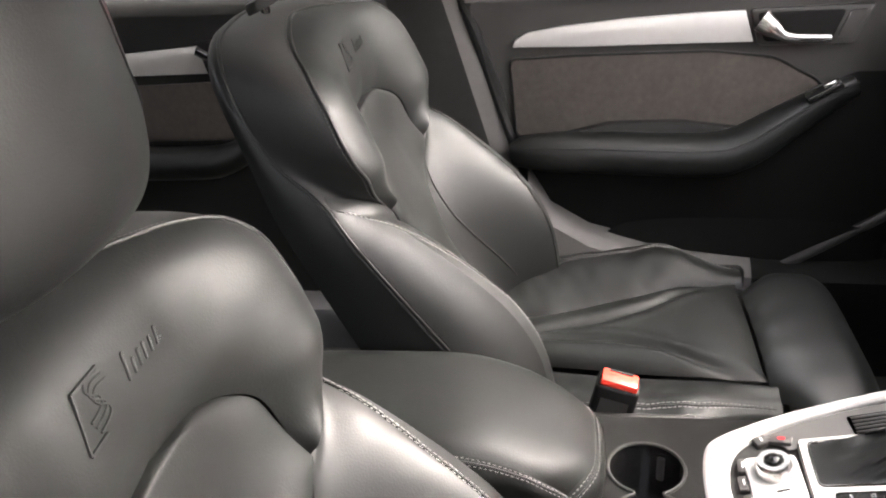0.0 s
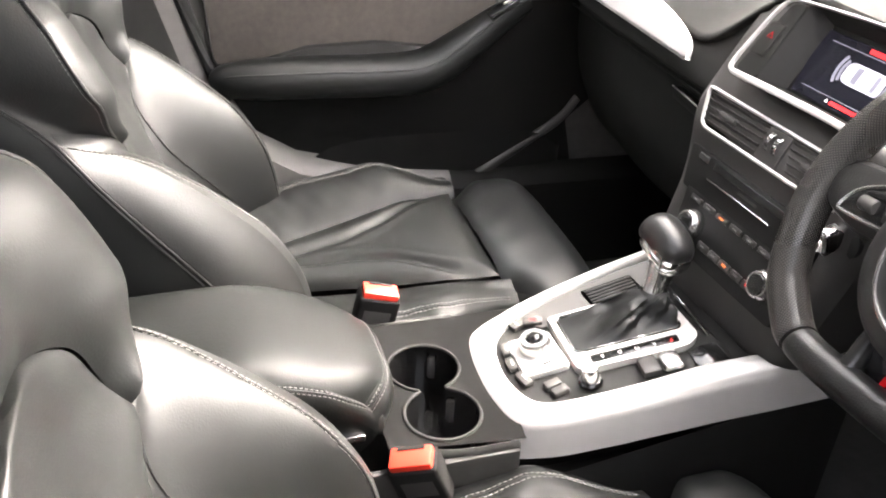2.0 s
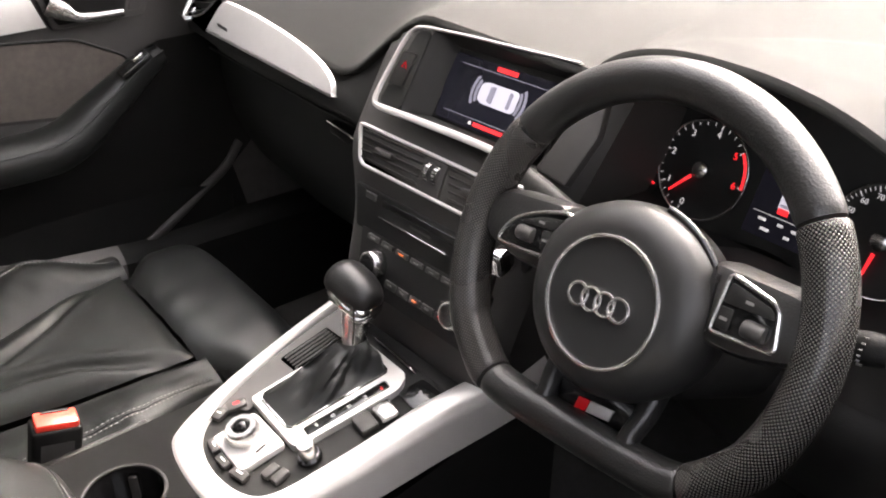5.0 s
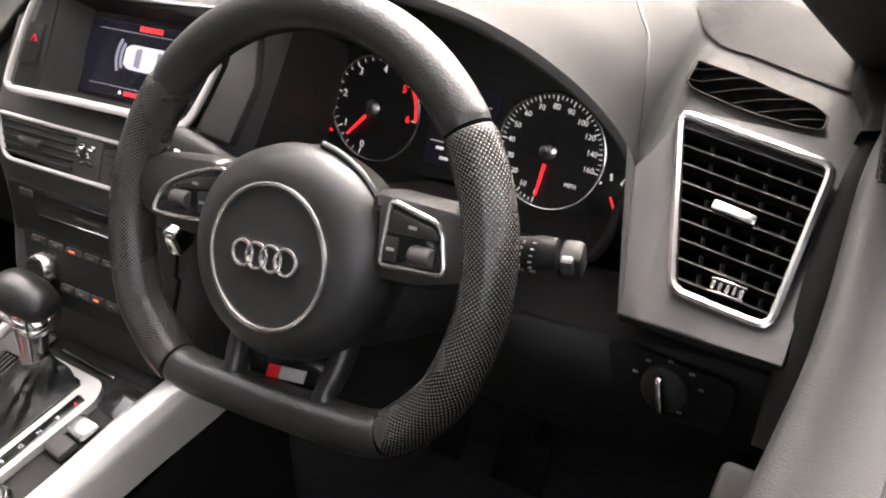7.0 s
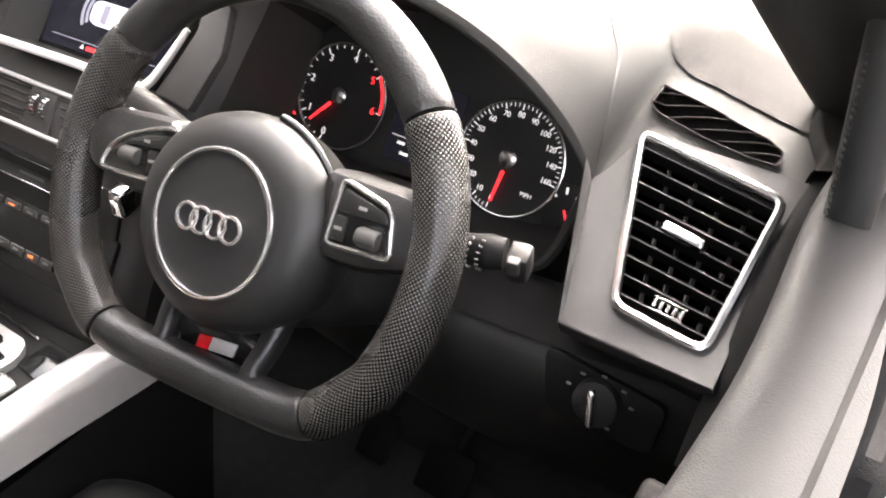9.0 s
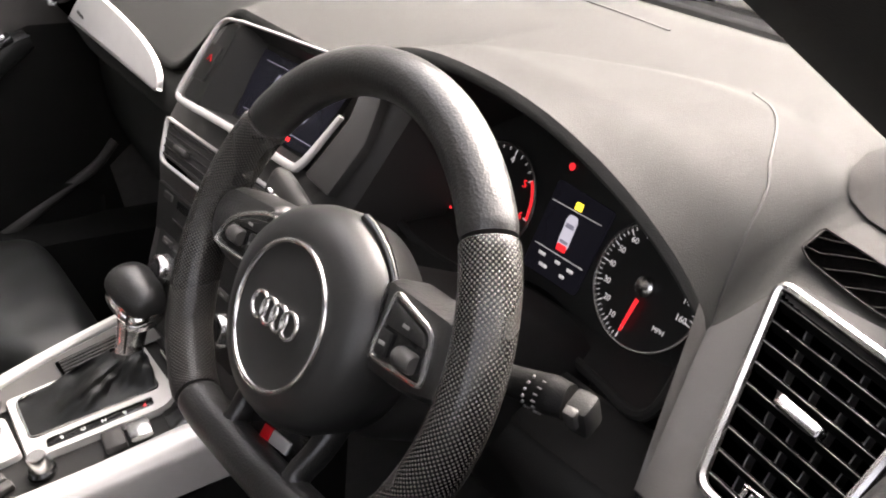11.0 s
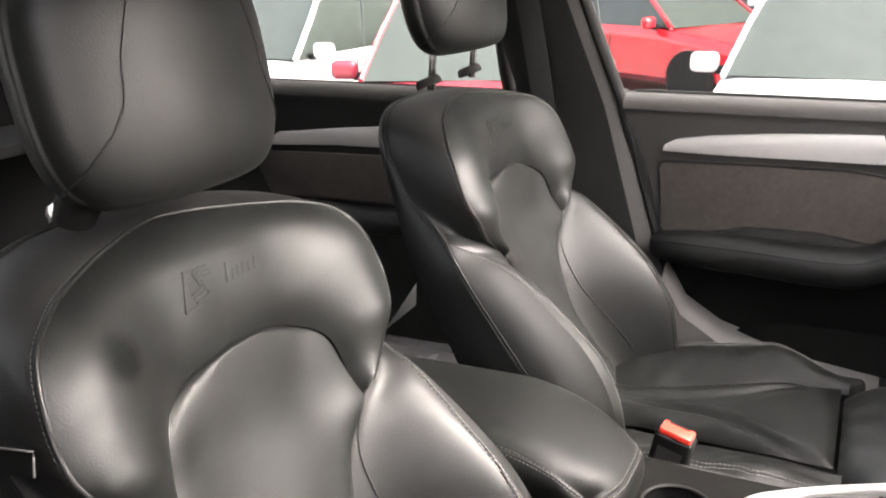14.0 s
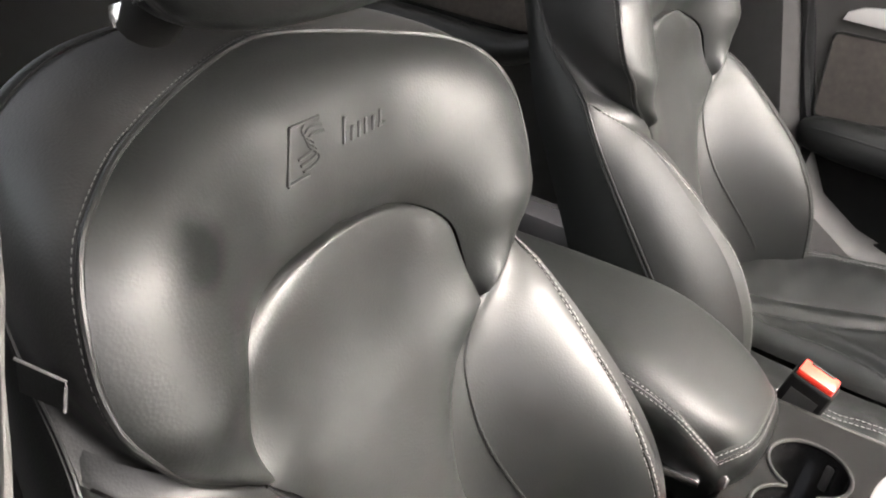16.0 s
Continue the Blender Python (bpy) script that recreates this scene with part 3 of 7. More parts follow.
# passenger's front: strip field, overhang, glovebox
def front(u, v):
    x = -0.735 + 0.575 * u
    y0, z0 = lip(x)
    prof = [(y0 + 0.006, z0 - 0.012), (0.150, 1.020), (0.143, 0.995), (0.150, 0.980), (0.182, 0.972), (0.192, 0.94), (0.196, 0.88), (0.215, 0.80), (0.27, 0.70), (0.36, 0.62)]
    p = spline(prof, 61)[int(round(v * 60))]
    return (x, p[0] + 0.02 * smooth(-0.5, -0.735, x), p[1])
part("lower_face", *sheet(front, 30, 60, flip=True), DASH_PAD, dash)
strip = spline([(-0.552, 1.068), (-0.530, 1.069), (-0.45, 1.067), (-0.345, 1.058), (-0.278, 1.046), (-0.242, 1.030), (-0.234, 1.014), (-0.240, 1.010), (-0.325, 1.009), (-0.46, 1.012), (-0.590, 1.0145), (-0.602, 1.018), (-0.588, 1.038), (-0.566, 1.062)], 90, True)
m = Matrix(((1, 0, 0, 0), (0, 0.28, -1, -0.140), (0, 1, 0.28, 0), (0, 0, 0, 1)))
part("trim_strip", *plate([(q[0], q[1]) for q in strip], 0.008, 0.003, m @ Matrix.Translation((0, 0, 0))), ALU, dash, "matt aluminium strip")
part("strip_mark", *joined(*[block((w, 0.0010, 0.0052), 0.0003, 1, pose(x, 0.1398 - 0.0006 * k, 1.034)) for k, (x, w) in enumerate(((-0.562, 0.0052), (-0.555, 0.0044), (-0.5485, 0.0044), (-0.542, 0.0044), (-0.5355, 0.0036), (-0.530, 0.0048)))]), DASH_FACE, dash, "small grey raised mark")
part("glovebox_gap", *tube([(x, 0.181, 0.950 - 0.01 * x) for x in np.linspace(-0.70, -0.18, 30)], 0.0018, seg=6), DARK, dash)
pull = part("glovebox_pull", *block((0.11, 0.014, 0.020), 0.005, 2, pose(-0.26, 0.184, 0.930, 0, 4, 0)), DARK, dash)
part("pull_rim", *tube([(-0.315, 0.176, 0.943), (-0.26, 0.174, 0.941), (-0.208, 0.176, 0.934)], 0.0014, seg=6), CHROME, pull, "thin chrome edge")


def vent(parent, corners, n, mat=DARK, tab=None, depth=0.03, frame=0.0032, frame_mat=CHROME, edge=None):
    """A louvred outlet: corners top left, top right, bottom right, bottom left in the world."""
    q = [Vector(c) for c in corners]
    edge = edge or DASH_FACE
    nrm = (q[1] - q[0]).cross(q[3] - q[0]).normalized()
    if nrm.y > 0:
        nrm = -nrm
    v = blank("air_vent", "dark louvred air vent in a bright frame", "air vent", tuple(q[3]), group="air vents") if parent is None else parent
    cen = sum(q, Vector()) / 4
    flat = framed(q[1] - q[0], q[0] - q[3], cen)
    loc = [flat.inverted() @ c for c in q]
    out2 = rounded([(c.x, c.y) for c in loc], 0.010)
    part("frame", *tube([flat @ Vector((a, b, 0)) for a, b in even(out2, 100, True)], frame, frame, 8, True, nrm), frame_mat, v, "bright metal frame")
    # duct walls and back coloured black for the shade behind the slats
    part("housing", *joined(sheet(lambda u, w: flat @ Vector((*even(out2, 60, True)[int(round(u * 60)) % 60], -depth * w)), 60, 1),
                            ([flat @ Vector((a, b, -depth)) for a, b in out2], [tuple(range(len(out2)))])), RECESS_SHADE, v)
    for k in range(n):
        t = (k + 0.7) / (n + 0.4)
        a, b = q[0].lerp(q[3], t), q[1].lerp(q[2], t)
        a, b = a.lerp(b, 0.02), b.lerp(a, 0.02)
        part("slat", *tube([a - nrm * 0.007, b - nrm * 0.007], 0.0009, 0.0075, 8, up=nrm + (q[0] - q[3]).normalized() * 0.25, power=0.7), mat, v)
        part("slat_edge", *tube([a + nrm * 0.0003, b + nrm * 0.0003], 0.00045, seg=6), edge, v)
    for k in range(4):
        t = (k + 1) / 5
        a, b = q[0].lerp(q[1], t), q[3].lerp(q[2], t)
        part("fin", *tube([a.lerp(b, 0.06) - nrm * 0.020, a.lerp(b, 0.94) - nrm * 0.020], 0.0011, 0.006, 6, up=nrm), DASH_FACE, v)
    if tab is not None:
        c = q[0].lerp(q[1], tab).lerp(q[3].lerp(q[2], tab), 0.47)
        part("tab", *block((0.034, 0.008, 0.010), 0.002, 2, Matrix.Translation(c + nrm * 0.001) @ flat.to_3x3().to_4x4()), SATIN, v)
    return v


# right-hand end panel with its outlet and side demister
rn = Vector((-0.176, -0.6455, 0.743))
def end_panel(u, v):
    y0, z0 = lip(0.536 + 0.167 * u)
    q = Vector((0.536 + 0.167 * u, y0 - 0.001, z0 + 0.0005))
    p = Vector((0.566 + 0.120 * u, 0.140 - 0.018 * u, 0.997 + 0.014 * u))
    r = q.lerp(p, min(1.0, v / 0.9))
    r.x -= 0.010 * u ** 4 * smooth(0.0, 0.3, v) * (1 - smooth(0.5, 1.0, v))
    if v > 0.9:
        k = (v - 0.9) / 0.1
        r += Vector((0, -0.002 * k + 0.012 * k * k, -0.004 * k - 0.010 * k * k))
    return r
OUTLET = [(0.5555, 0.2605), (0.6735, 0.2375), (0.6695, 0.1405), (0.5995, 0.1525)]
def inside(x, y, ring_pts, gap):
    for k in range(len(ring_pts)):
        a, b = Vector(ring_pts[k]), Vector(ring_pts[(k + 1) % len(ring_pts)])
        e = (b - a).normalized()
        if e.x * (y - a.y) - e.y * (x - a.x) > -gap:
            return False
    return True
panel_v, panel_f = sheet(end_panel, 110, 130, flip=True)
panel_f = [f for f in panel_f if not inside(sum(panel_v[k][0] for k in f) / 4, sum(panel_v[k][1] for k in f) / 4, OUTLET, 0.0012)]
part("end_panel", panel_v, panel_f, DASH_FACE, dash)
def end_under(u, v):
    q = end_panel(u, 1.0)
    return Vector((q.x, q.y + 0.10 * v, q.z - 0.05 * v - 0.10 * v * v))
part("end_seal", *tube(spline([(0.697, 0.100, 0.960), (0.696, 0.128, 1.000), (0.695, 0.180, 1.049), (0.696, 0.240, 1.094), (0.699, 0.300, 1.110), (0.700, 0.380, 1.118)], 40), 0.0165, 0.0090, 12), MATT_BLACK, dash, "black rubber seal")
foot_edge = spline([(0.677, 0.215), (0.679, 0.262), (0.677, 0.296), (0.667, 0.320), (0.657, 0.346), (0.653, 0.375), (0.653, 0.430), (0.660, 0.520)], 40)
def pillar_foot(u, v):
    x, y = foot_edge[min(39, int(round(u * 39)))]
    q = on_pad(x, y, 0.0)
    far = Vector((0.738, y + 0.012, q.z + 0.030))
    w = v ** 1.4
    return q.lerp(far, w) + Vector((0, 0, -0.004 + 0.014 * smooth(0.0, 0.14, v)))
foot_trim = part("pillar_foot_driver", *sheet(pillar_foot, 39, 20), MATT_BLACK)
tagged(foot_trim, "black plastic trim at the foot of the windscreen pillar", "trim", kind="structure")
part("end_panel_under", *sheet(end_under, 24, 10, flip=True), DARK, dash)
part("end_cap", *sheet(lambda u, v: Vector(end_panel(1.0, u)).lerp(Vector((0.715, 0.55, 0.95 + 0.16 * (1 - u))), v), 20, 10), DARK, dash)
lift = rn * 0.004
vent(None, [Vector((0.556, 0.263, 1.103)) + lift, Vector((0.674, 0.240, 1.097)) + lift, Vector((0.670, 0.143, 1.020)) + lift, Vector((0.600, 0.155, 1.018)) + lift], 9, MATT_BLACK, tab=0.48, frame=0.0039, frame_mat=SATIN)
mark_m = framed((1, -0.1, 0), (0, 0.6, 0.7), Vector((0.637, 0.1555, 1.032)) + lift)
part("vent_mark", *joined(*[block((0.003, 0.006, 0.002), 0.0006, 1, mark_m @ pose(-0.010 + 0.005 * k, 0, 0)) for k in range(5)], *[block((0.025, 0.0014, 0.002), 0.0004, 1, mark_m @ pose(0, y, 0)) for y in (-0.0045, 0.0045)]), SATIN, dash)
# side demister grille
dem = blank("demister_grille", "black slotted demister grille on the dashboard end", "air vent", (0.60, 0.31, 1.10))
dz0 = lambda x, y: on_pad(x, y, 0.0045)
outl = rounded([(0.547, 0.309), (0.596, 0.312), (0.640, 0.302), (0.6545, 0.291), (0.656, 0.270), (0.642, 0.268), (0.600, 0.274), (0.5475, 0.2858)], 0.0035)
lo_e, hi_e = [(0.549, 0.2855), (0.600, 0.274), (0.642, 0.268), (0.655, 0.270)], [(0.549, 0.309), (0.596, 0.312), (0.640, 0.302), (0.655, 0.291)]
def grille(u, v):
    x = 0.549 + 0.106 * u
    a, b = np.interp(x, *zip(*lo_e)), np.interp(x, *zip(*hi_e))
    return dz0(x, a + (b - a) * v)
# flat black sheet on the pad; its colour stands for shade in a slot
part("grille_bed", *sheet(grille, 36, 10), RECESS_SHADE, dem, sharp=0)
part("grille_rim", *tube([dz0(*q) for q in even(outl, 80, True)], 0.0009, seg=6, closed=True), DASH_END, dem)
for k in range(6):
    t = -0.22 + 0.195 * k
    path = [Vector(grille(t + 0.39 * w, 0.03 + 0.94 * w)) + Vector((0, 0, 0.0008)) for w in np.linspace(max(0.0, -t / 0.39), min(1.0, (1 - t) / 0.39), 5)]
    part("rib", *tube(path, 0.0004, 0.0005, 6), DASH_END, dem)

# ---- instrument bay ----
clu = blank("instrument_cluster", "black instrument cluster with two white-ringed dials and red needles", "instrument panel", (HX, 0.30, 0.97))
CT = radians(19)
CM = framed((1, 0, 0), (0, math.sin(CT), math.cos(CT)), (HX, 0.288, 1.034))
face_out = spline([(-0.198, -0.045), (-0.20, 0.0), (-0.17, 0.060), (-0.10, 0.088), (0.0, 0.10), (0.10, 0.088), (0.168, 0.045), (0.190, -0.010), (0.178, -0.052), (0.10, -0.068), (0.0, -0.050), (-0.10, -0.068), (-0.165, -0.062)], 100, True)
part("dial_face", [CM @ Vector((a, b, 0)) for a, b in face_out], [tuple(range(100))], DIAL, clu, sharp=0)
hood_edge = np.array([(x, *lip(x)) for x in np.concatenate([np.linspace(HX - HW * 0.90, HX + HW * 0.999, 90)])])
def bay(u, v):
    k = u * 89
    q = Vector(hood_edge[int(round(k))]) + Vector((0, 0.004, -0.012))
    ang = (q.x - HX) / HW
    a = CM @ Vector((0.19 * ang, 0.10 * (1 - abs(ang) ** 2.3) ** 0.62 - 0.035 * (abs(ang) ** 3), 0))
    return q.lerp(a, v)
part("hood_lining", *sheet(bay, 89, 10, flip=True), DARK, clu)
low = [Vector((HX - 0.20, 0.205, 1.045)), Vector((HX - 0.13, 0.225, 0.985)), Vector((HX, 0.235, 0.985)), Vector((HX + 0.11, 0.225, 0.978)), Vector((HX + 0.178, 0.205, 0.995)), Vector((HX + 0.202, 0.208, 1.065))]
low_s = spline([tuple(q) for q in low], 50)
def bay_low(u, v):
    q = Vector(low_s[int(round(u * 49))])
    k = (q.x - HX) / 0.20
    a = CM @ Vector((0.19 * k, -0.055 + 0.03 * abs(k) ** 4, 0))
    return q.lerp(a, v)
part("bay_floor", *sheet(bay_low, 49, 8), DARK, clu)
part("bay_rim", *tube([tuple(q) for q in low_s], 0.0045, seg=8), DARK, clu)


def dial(cx, r, numbers, span, needle, red_from, small):
    """A round gauge: numbers spread over span (start, end in degrees), needle at its angle."""
    d = part("dial", *lathe([(r, 0.0012), (r * 0.985, 0.002), (0.0, 0.002)], 64, CM @ pose(cx, 0, 0)), DIAL, clu)
    part("dial_ring", *ring(r, 0.0016, 0.003, 80, CM @ pose(cx, 0, 0)), SATIN, d, "fine white ring")
    for k, text in enumerate(numbers):
        a = radians(span[0] + (span[1] - span[0]) * k / (len(numbers) - 1))
        red = red_from is not None and k >= red_from
        lettering("numeral", text, small, LIT_RED if red else LIT_WHITE, CM @ pose(cx + 0.76 * r * math.cos(a), 0.76 * r * math.sin(a), 0.0032), d)
    n = 4 * (len(numbers) - 1)
    for k in range(n + 1):
        a = span[0] + (span[1] - span[0]) * k / n
        long = 0.0052 if k % 4 == 0 else 0.003
        part("tick_mark", *block((long, 0.0009 if k % 4 == 0 else 0.0006, 0.0004), 0, 1, CM @ pose(cx, 0, 0.0032) @ pose(0, 0, 0, 0, 0, a) @ pose(0.95 * r - long / 2, 0, 0)), LIT_WHITE, d, sharp=0)
    if red_from is not None:
        a0, a1 = span[0] + (span[1] - span[0]) * red_from / (len(numbers) - 1), span[1]
        arc = [CM @ Vector((cx + 0.93 * r * math.cos(radians(a)), 0.93 * r * math.sin(radians(a)), 0.0034)) for a in np.linspace(a0, a1, 24)]
        part("red_zone", *tube(arc, 0.0016, 0.0003, 6, up=CM.to_3x3() @ Vector((0, 0, 1))), LIT_RED, d)
    a = radians(needle)
    tip = Vector((math.cos(a), math.sin(a), 0))
    side = Vector((-tip.y, tip.x, 0))
    c = Vector((cx, 0, 0.006))
    pts = [c + tip * 0.012 + side * 0.0017, c + tip * 0.012 - side * 0.0017, c + tip * 0.80 * r - side * 0.0010, c + tip * 0.80 * r + side * 0.0010]
    pts += [q + Vector((0, 0, 0.0012)) for q in pts]
    part("needle", [CM @ q for q in pts], [(4, 5, 6, 7), (0, 1, 5, 4), (1, 2, 6, 5), (2, 3, 7, 6), (3, 0, 4, 7)], LIT_RED, d, "red needle", 0)
    part("needle_hub", *lathe([(0.0085, 0.003), (0.0085, 0.008), (0.006, 0.010), (0.0, 0.0105)], 28, CM @ pose(cx, 0, 0)), SATIN, d, "domed metal hub")


dial(-0.096, 0.052, ["0", "1", "2", "3", "4", "5", "6"], (-105, -105 - 270 + 10), -132, 5, 0.0100)
dial(0.097, 0.052, ["0", "10", "20", "30", "40", "50", "60", "70", "80", "90", "100", "120", "140", "160"], (-100, -372), -97, None, 0.0070)
lettering("unit_word", "MPH", 0.0058, LIT_WHITE, CM @ pose(0.122, -0.026, 0.0032), clu)
for cx, s in ((-0.165, -1), (0.160, 1)):
    g = part("small_gauge", *lathe([(0.024, 0.0005), (0.023, 0.0012), (0, 0.0012)], 32, CM @ pose(cx, -0.026, 0)), DIAL, clu)
    part("gauge_marks", *joined(*[block((0.006, 0.0022, 0.0004), 0, 1, CM @ pose(cx, -0.026, 0.0016) @ pose(0, 0, 0, 0, 0, a) @ pose(0.017, 0, 0)) for a in (-60, -20, 20, 60, 100, 140)]), LIT_WHITE if s > 0 else LIT_RED, g, sharp=0)
    part("gauge_needle", *block((0.018, 0.0016, 0.001), 0, 1, CM @ pose(cx, -0.026, 0.0025) @ pose(0, 0, 0, 0, 0, -60 if s > 0 else 200) @ pose(0.009, 0, 0)), LIT_RED, g)
disp = part("centre_display", *plate(rounded([(-0.034, -0.040), (0.034, -0.040), (0.040, 0.040), (-0.030, 0.044)], 0.004), 0.0022, 0.0006, CM), SCREEN, clu)
car_m = CM @ pose(0.002, 0.006, 0.0026) @ pose(0, 0, 0, 0, 0, 0)
def car_icon(m, length, parent, mat):
    w = 0.44 * length
    o = rounded([(-w / 2, -length / 2), (w / 2, -length / 2), (w / 2, length * 0.36), (w * 0.34, length / 2), (-w * 0.34, length / 2), (-w / 2, length * 0.36)], 0.12 * length)
    ic = part("car_picture", *plate(o, 0.0004, 0.0001, m), mat, parent)
    scr = rounded([(-w * 0.40, 0.10 * length), (w * 0.40, 0.10 * length), (w * 0.34, 0.24 * length), (-w * 0.34, 0.24 * length)], 0.03 * length)
    part("picture_window", *plate(scr, 0.0007, 0.0001, m), ICON_DIM, ic)
    rear_w = rounded([(-w * 0.36, -0.36 * length), (w * 0.36, -0.36 * length), (w * 0.38, -0.27 * length), (-w * 0.38, -0.27 * length)], 0.03 * length)
    part("picture_window", *plate(rear_w, 0.0007, 0.0001, m), ICON_DIM, ic)
    return ic
car_icon(car_m, 0.030, disp, ICON)
part("warning_mark", *block((0.011, 0.006, 0.0005), 0, 1, CM @ pose(0.002, -0.009, 0.0032)), LIT_RED, disp)
part("warning_mark", *block((0.008, 0.007, 0.0006), 0, 1, CM @ pose(0.003, 0.030, 0.0026)), LIT_YELLOW, disp)
part("warning_mark", *lathe([(0.0035, 0.001), (0.0, 0.0012)], 12, CM @ pose(-0.022, 0.058, 0.0006)), LIT_RED, clu)
part("readout_bar", *joined(*[block((w * 0.6, 0.0028, 0.0005), 0, 1, CM @ pose(x, y, 0.0026)) for x, y, w in ((-0.016, -0.022, 0.014), (0.004, -0.022, 0.010), (0.020, -0.023, 0.012), (-0.010, -0.031, 0.016), (0.014, -0.031, 0.010))]), LIT_WHITE, disp, sharp=0)
for y in (-0.016, 0.025):
    part("readout_line", *block((0.060, 0.0006, 0.0005), 0, 1, CM @ pose(0.002, y, 0.0026)), LIT_WHITE, disp, sharp=0)

# ---- centre stack ----
stack = blank("centre_stack", "dark grey centre stack with vents, screen and climate controls", "console", (0, 0.12, 0.80))
def stack_face(u, v):
    x0 = np.interp(v, [0, 0.25, 0.5, 1], [-0.160, -0.157, -0.136, -0.108])
    x1 = np.interp(v, [0, 0.25, 0.5, 1], [0.205, 0.185, 0.168, 0.145])
    x = x0 + (x1 - x0) * u
    p = spline([(0.196, 1.142), (0.128, 1.030), (0.104, 0.985), (0.097, 0.945), (0.088, 0.90), (0.070, 0.840), (0.068, 0.790), (0.08, 0.74)], 61)[int(round(v * 60))]
    e = abs(2 * u - 1)
    sink = 0.034 * smooth(-0.060, -0.046, x) * smooth(1.038, 1.052, p[1]) * (1 - smooth(0.160, 0.174, x))
    ly, lz = lip(x)
    if p[1] > lz - 0.010:
        return (x, max(p[0], ly + 0.012), lz - 0.010)
    return (x, p[0] + 0.030 * e ** 14 + 0.014 * u - 0.007 + sink, p[1])
part("stack_panel", *sheet(stack_face, 80, 60, flip=True), DASH_FACE, stack)
for s in (0.0, 1.0):
    part("stack_flank", *sheet(lambda u, v: Vector(stack_face(s, v)) + Vector((0, 0.16 * u, 0)), 4, 30, flip=s < 0.5), DASH_FACE, stack)
SY = radians(59)
SM = framed((1, 0.07, 0), (0, math.cos(SY), math.sin(SY)), (-0.006, 0.133, 1.066))   # the screen's tilted field
mmi = blank("infotainment_screen", "recessed colour screen with a parking picture in a silver frame", "screen", (0, 0.15, 1.02))
part("screen_bed", *plate(rounded([(-0.060, -0.024), (0.150, -0.024), (0.165, 0.030), (0.150, 0.090), (-0.050, 0.084)], 0.010), 0.002, 0.001, SM @ pose(0, 0, -0.026)), DARK, mmi)
part("screen_panel", *plate(rounded([(-0.018, -0.008), (0.146, -0.008), (0.146, 0.068), (-0.026, 0.068)], 0.003), 0.003, 0.0006, SM @ pose(0, 0, -0.024)), SCREEN, mmi)
part("screen_reveal", *sheet(lambda u, v: SM @ Vector((-0.049 + 0.026 * v + 0.004 * u, -0.018 + 0.096 * u, 0.002 - 0.024 * v)), 8, 6), DARK, mmi)
part("screen_reveal", *sheet(lambda u, v: SM @ Vector((-0.049 + 0.20 * u, 0.082 + 0.004 * u - 0.010 * v, 0.004 - 0.026 * v)), 10, 4, flip=True), DARK, mmi)
part("screen_reveal", *sheet(lambda u, v: SM @ Vector((-0.049 + 0.19 * u, -0.019 + 0.008 * v, 0.002 - 0.024 * v)), 10, 4), DARK, mmi)
part("screen_reveal", *sheet(lambda u, v: SM @ Vector((0.150 + 0.022 * u - 0.006 * v, -0.018 + 0.10 * u, 0.004 - 0.026 * v)), 10, 4, flip=True), DARK, mmi)
# surround: a silver line up the left, along the bottom and up the right
sur = spline([(0.165, 0.0905), (0.081, 0.087), (-0.004, 0.083), (-0.060, 0.0785), (-0.076, 0.071), (-0.084, 0.052), (-0.091, 0.015), (-0.0945, -0.012), (-0.090, -0.0215), (-0.075, -0.023), (-0.02, -0.0215), (0.06, -0.020), (0.136, -0.020), (0.150, -0.015), (0.160, 0.006), (0.172, 0.042)], 150)
wline = np.interp(np.linspace(0, 1, 150), [0, 0.35, 0.45, 0.56, 0.62, 0.88, 1], [0.0013, 0.0017, 0.0026, 0.0032, 0.0042, 0.0042, 0.0026])
part("silver_frame", *tube([SM @ Vector((a, b, 0.004)) for a, b in sur], wline, 0.0032, 10, up=SM.to_3x3() @ Vector((0, 0, 1)), power=0.7), ALU, mmi, "satin silver frame")
finp = [(0.158, -0.020), (0.178, 0.045), (0.172, 0.088), (0.206, 0.072), (0.214, 0.030), (0.200, -0.026)]
part("frame_fin", *plate(rounded(finp, 0.004), 0.010, 0.003, SM @ pose(0, 0, -0.008)), DASH_FACE, mmi)
left_field = rounded([(-0.090, -0.018), (-0.050, -0.018), (-0.048, 0.078), (-0.070, 0.074)], 0.008)
part("button_field", *plate(left_field, 0.006, 0.002, SM @ pose(0, 0, -0.004)), DASH_PAD, mmi)
hz = part("hazard_button", *plate(rounded([(-0.083, 0.006), (-0.060, 0.007), (-0.056, 0.047), (-0.077, 0.046)], 0.003), 0.003, 0.001, SM @ pose(0, 0, 0.001)), DASH_PAD, mmi)
part("button_gap", *tube([SM @ Vector((a, b, 0.003)) for a, b in even(rounded([(-0.084, 0.005), (-0.059, 0.006), (-0.055, 0.048), (-0.078, 0.047)], 0.003), 50, True)], 0.0007, seg=5, closed=True, up=SM.to_3x3() @ Vector((0, 0, 1))), DARK, hz)
part("hazard_triangle", *tube([SM @ Vector((-0.067 + 0.0045 * math.cos(a), 0.031 + 0.0045 * math.sin(a), 0.0048)) for a in (math.pi / 2, math.pi * 7 / 6, math.pi * 11 / 6)], 0.0007, seg=5, closed=True, up=SM.to_3x3() @ Vector((0, 0, 1))), BADGE_RED, hz)
IM = SM @ pose(0.060, 0.034, -0.0206) @ pose(0, 0, 0, 0, 0, 90)
car_icon(IM, 0.056, mmi, ICON)
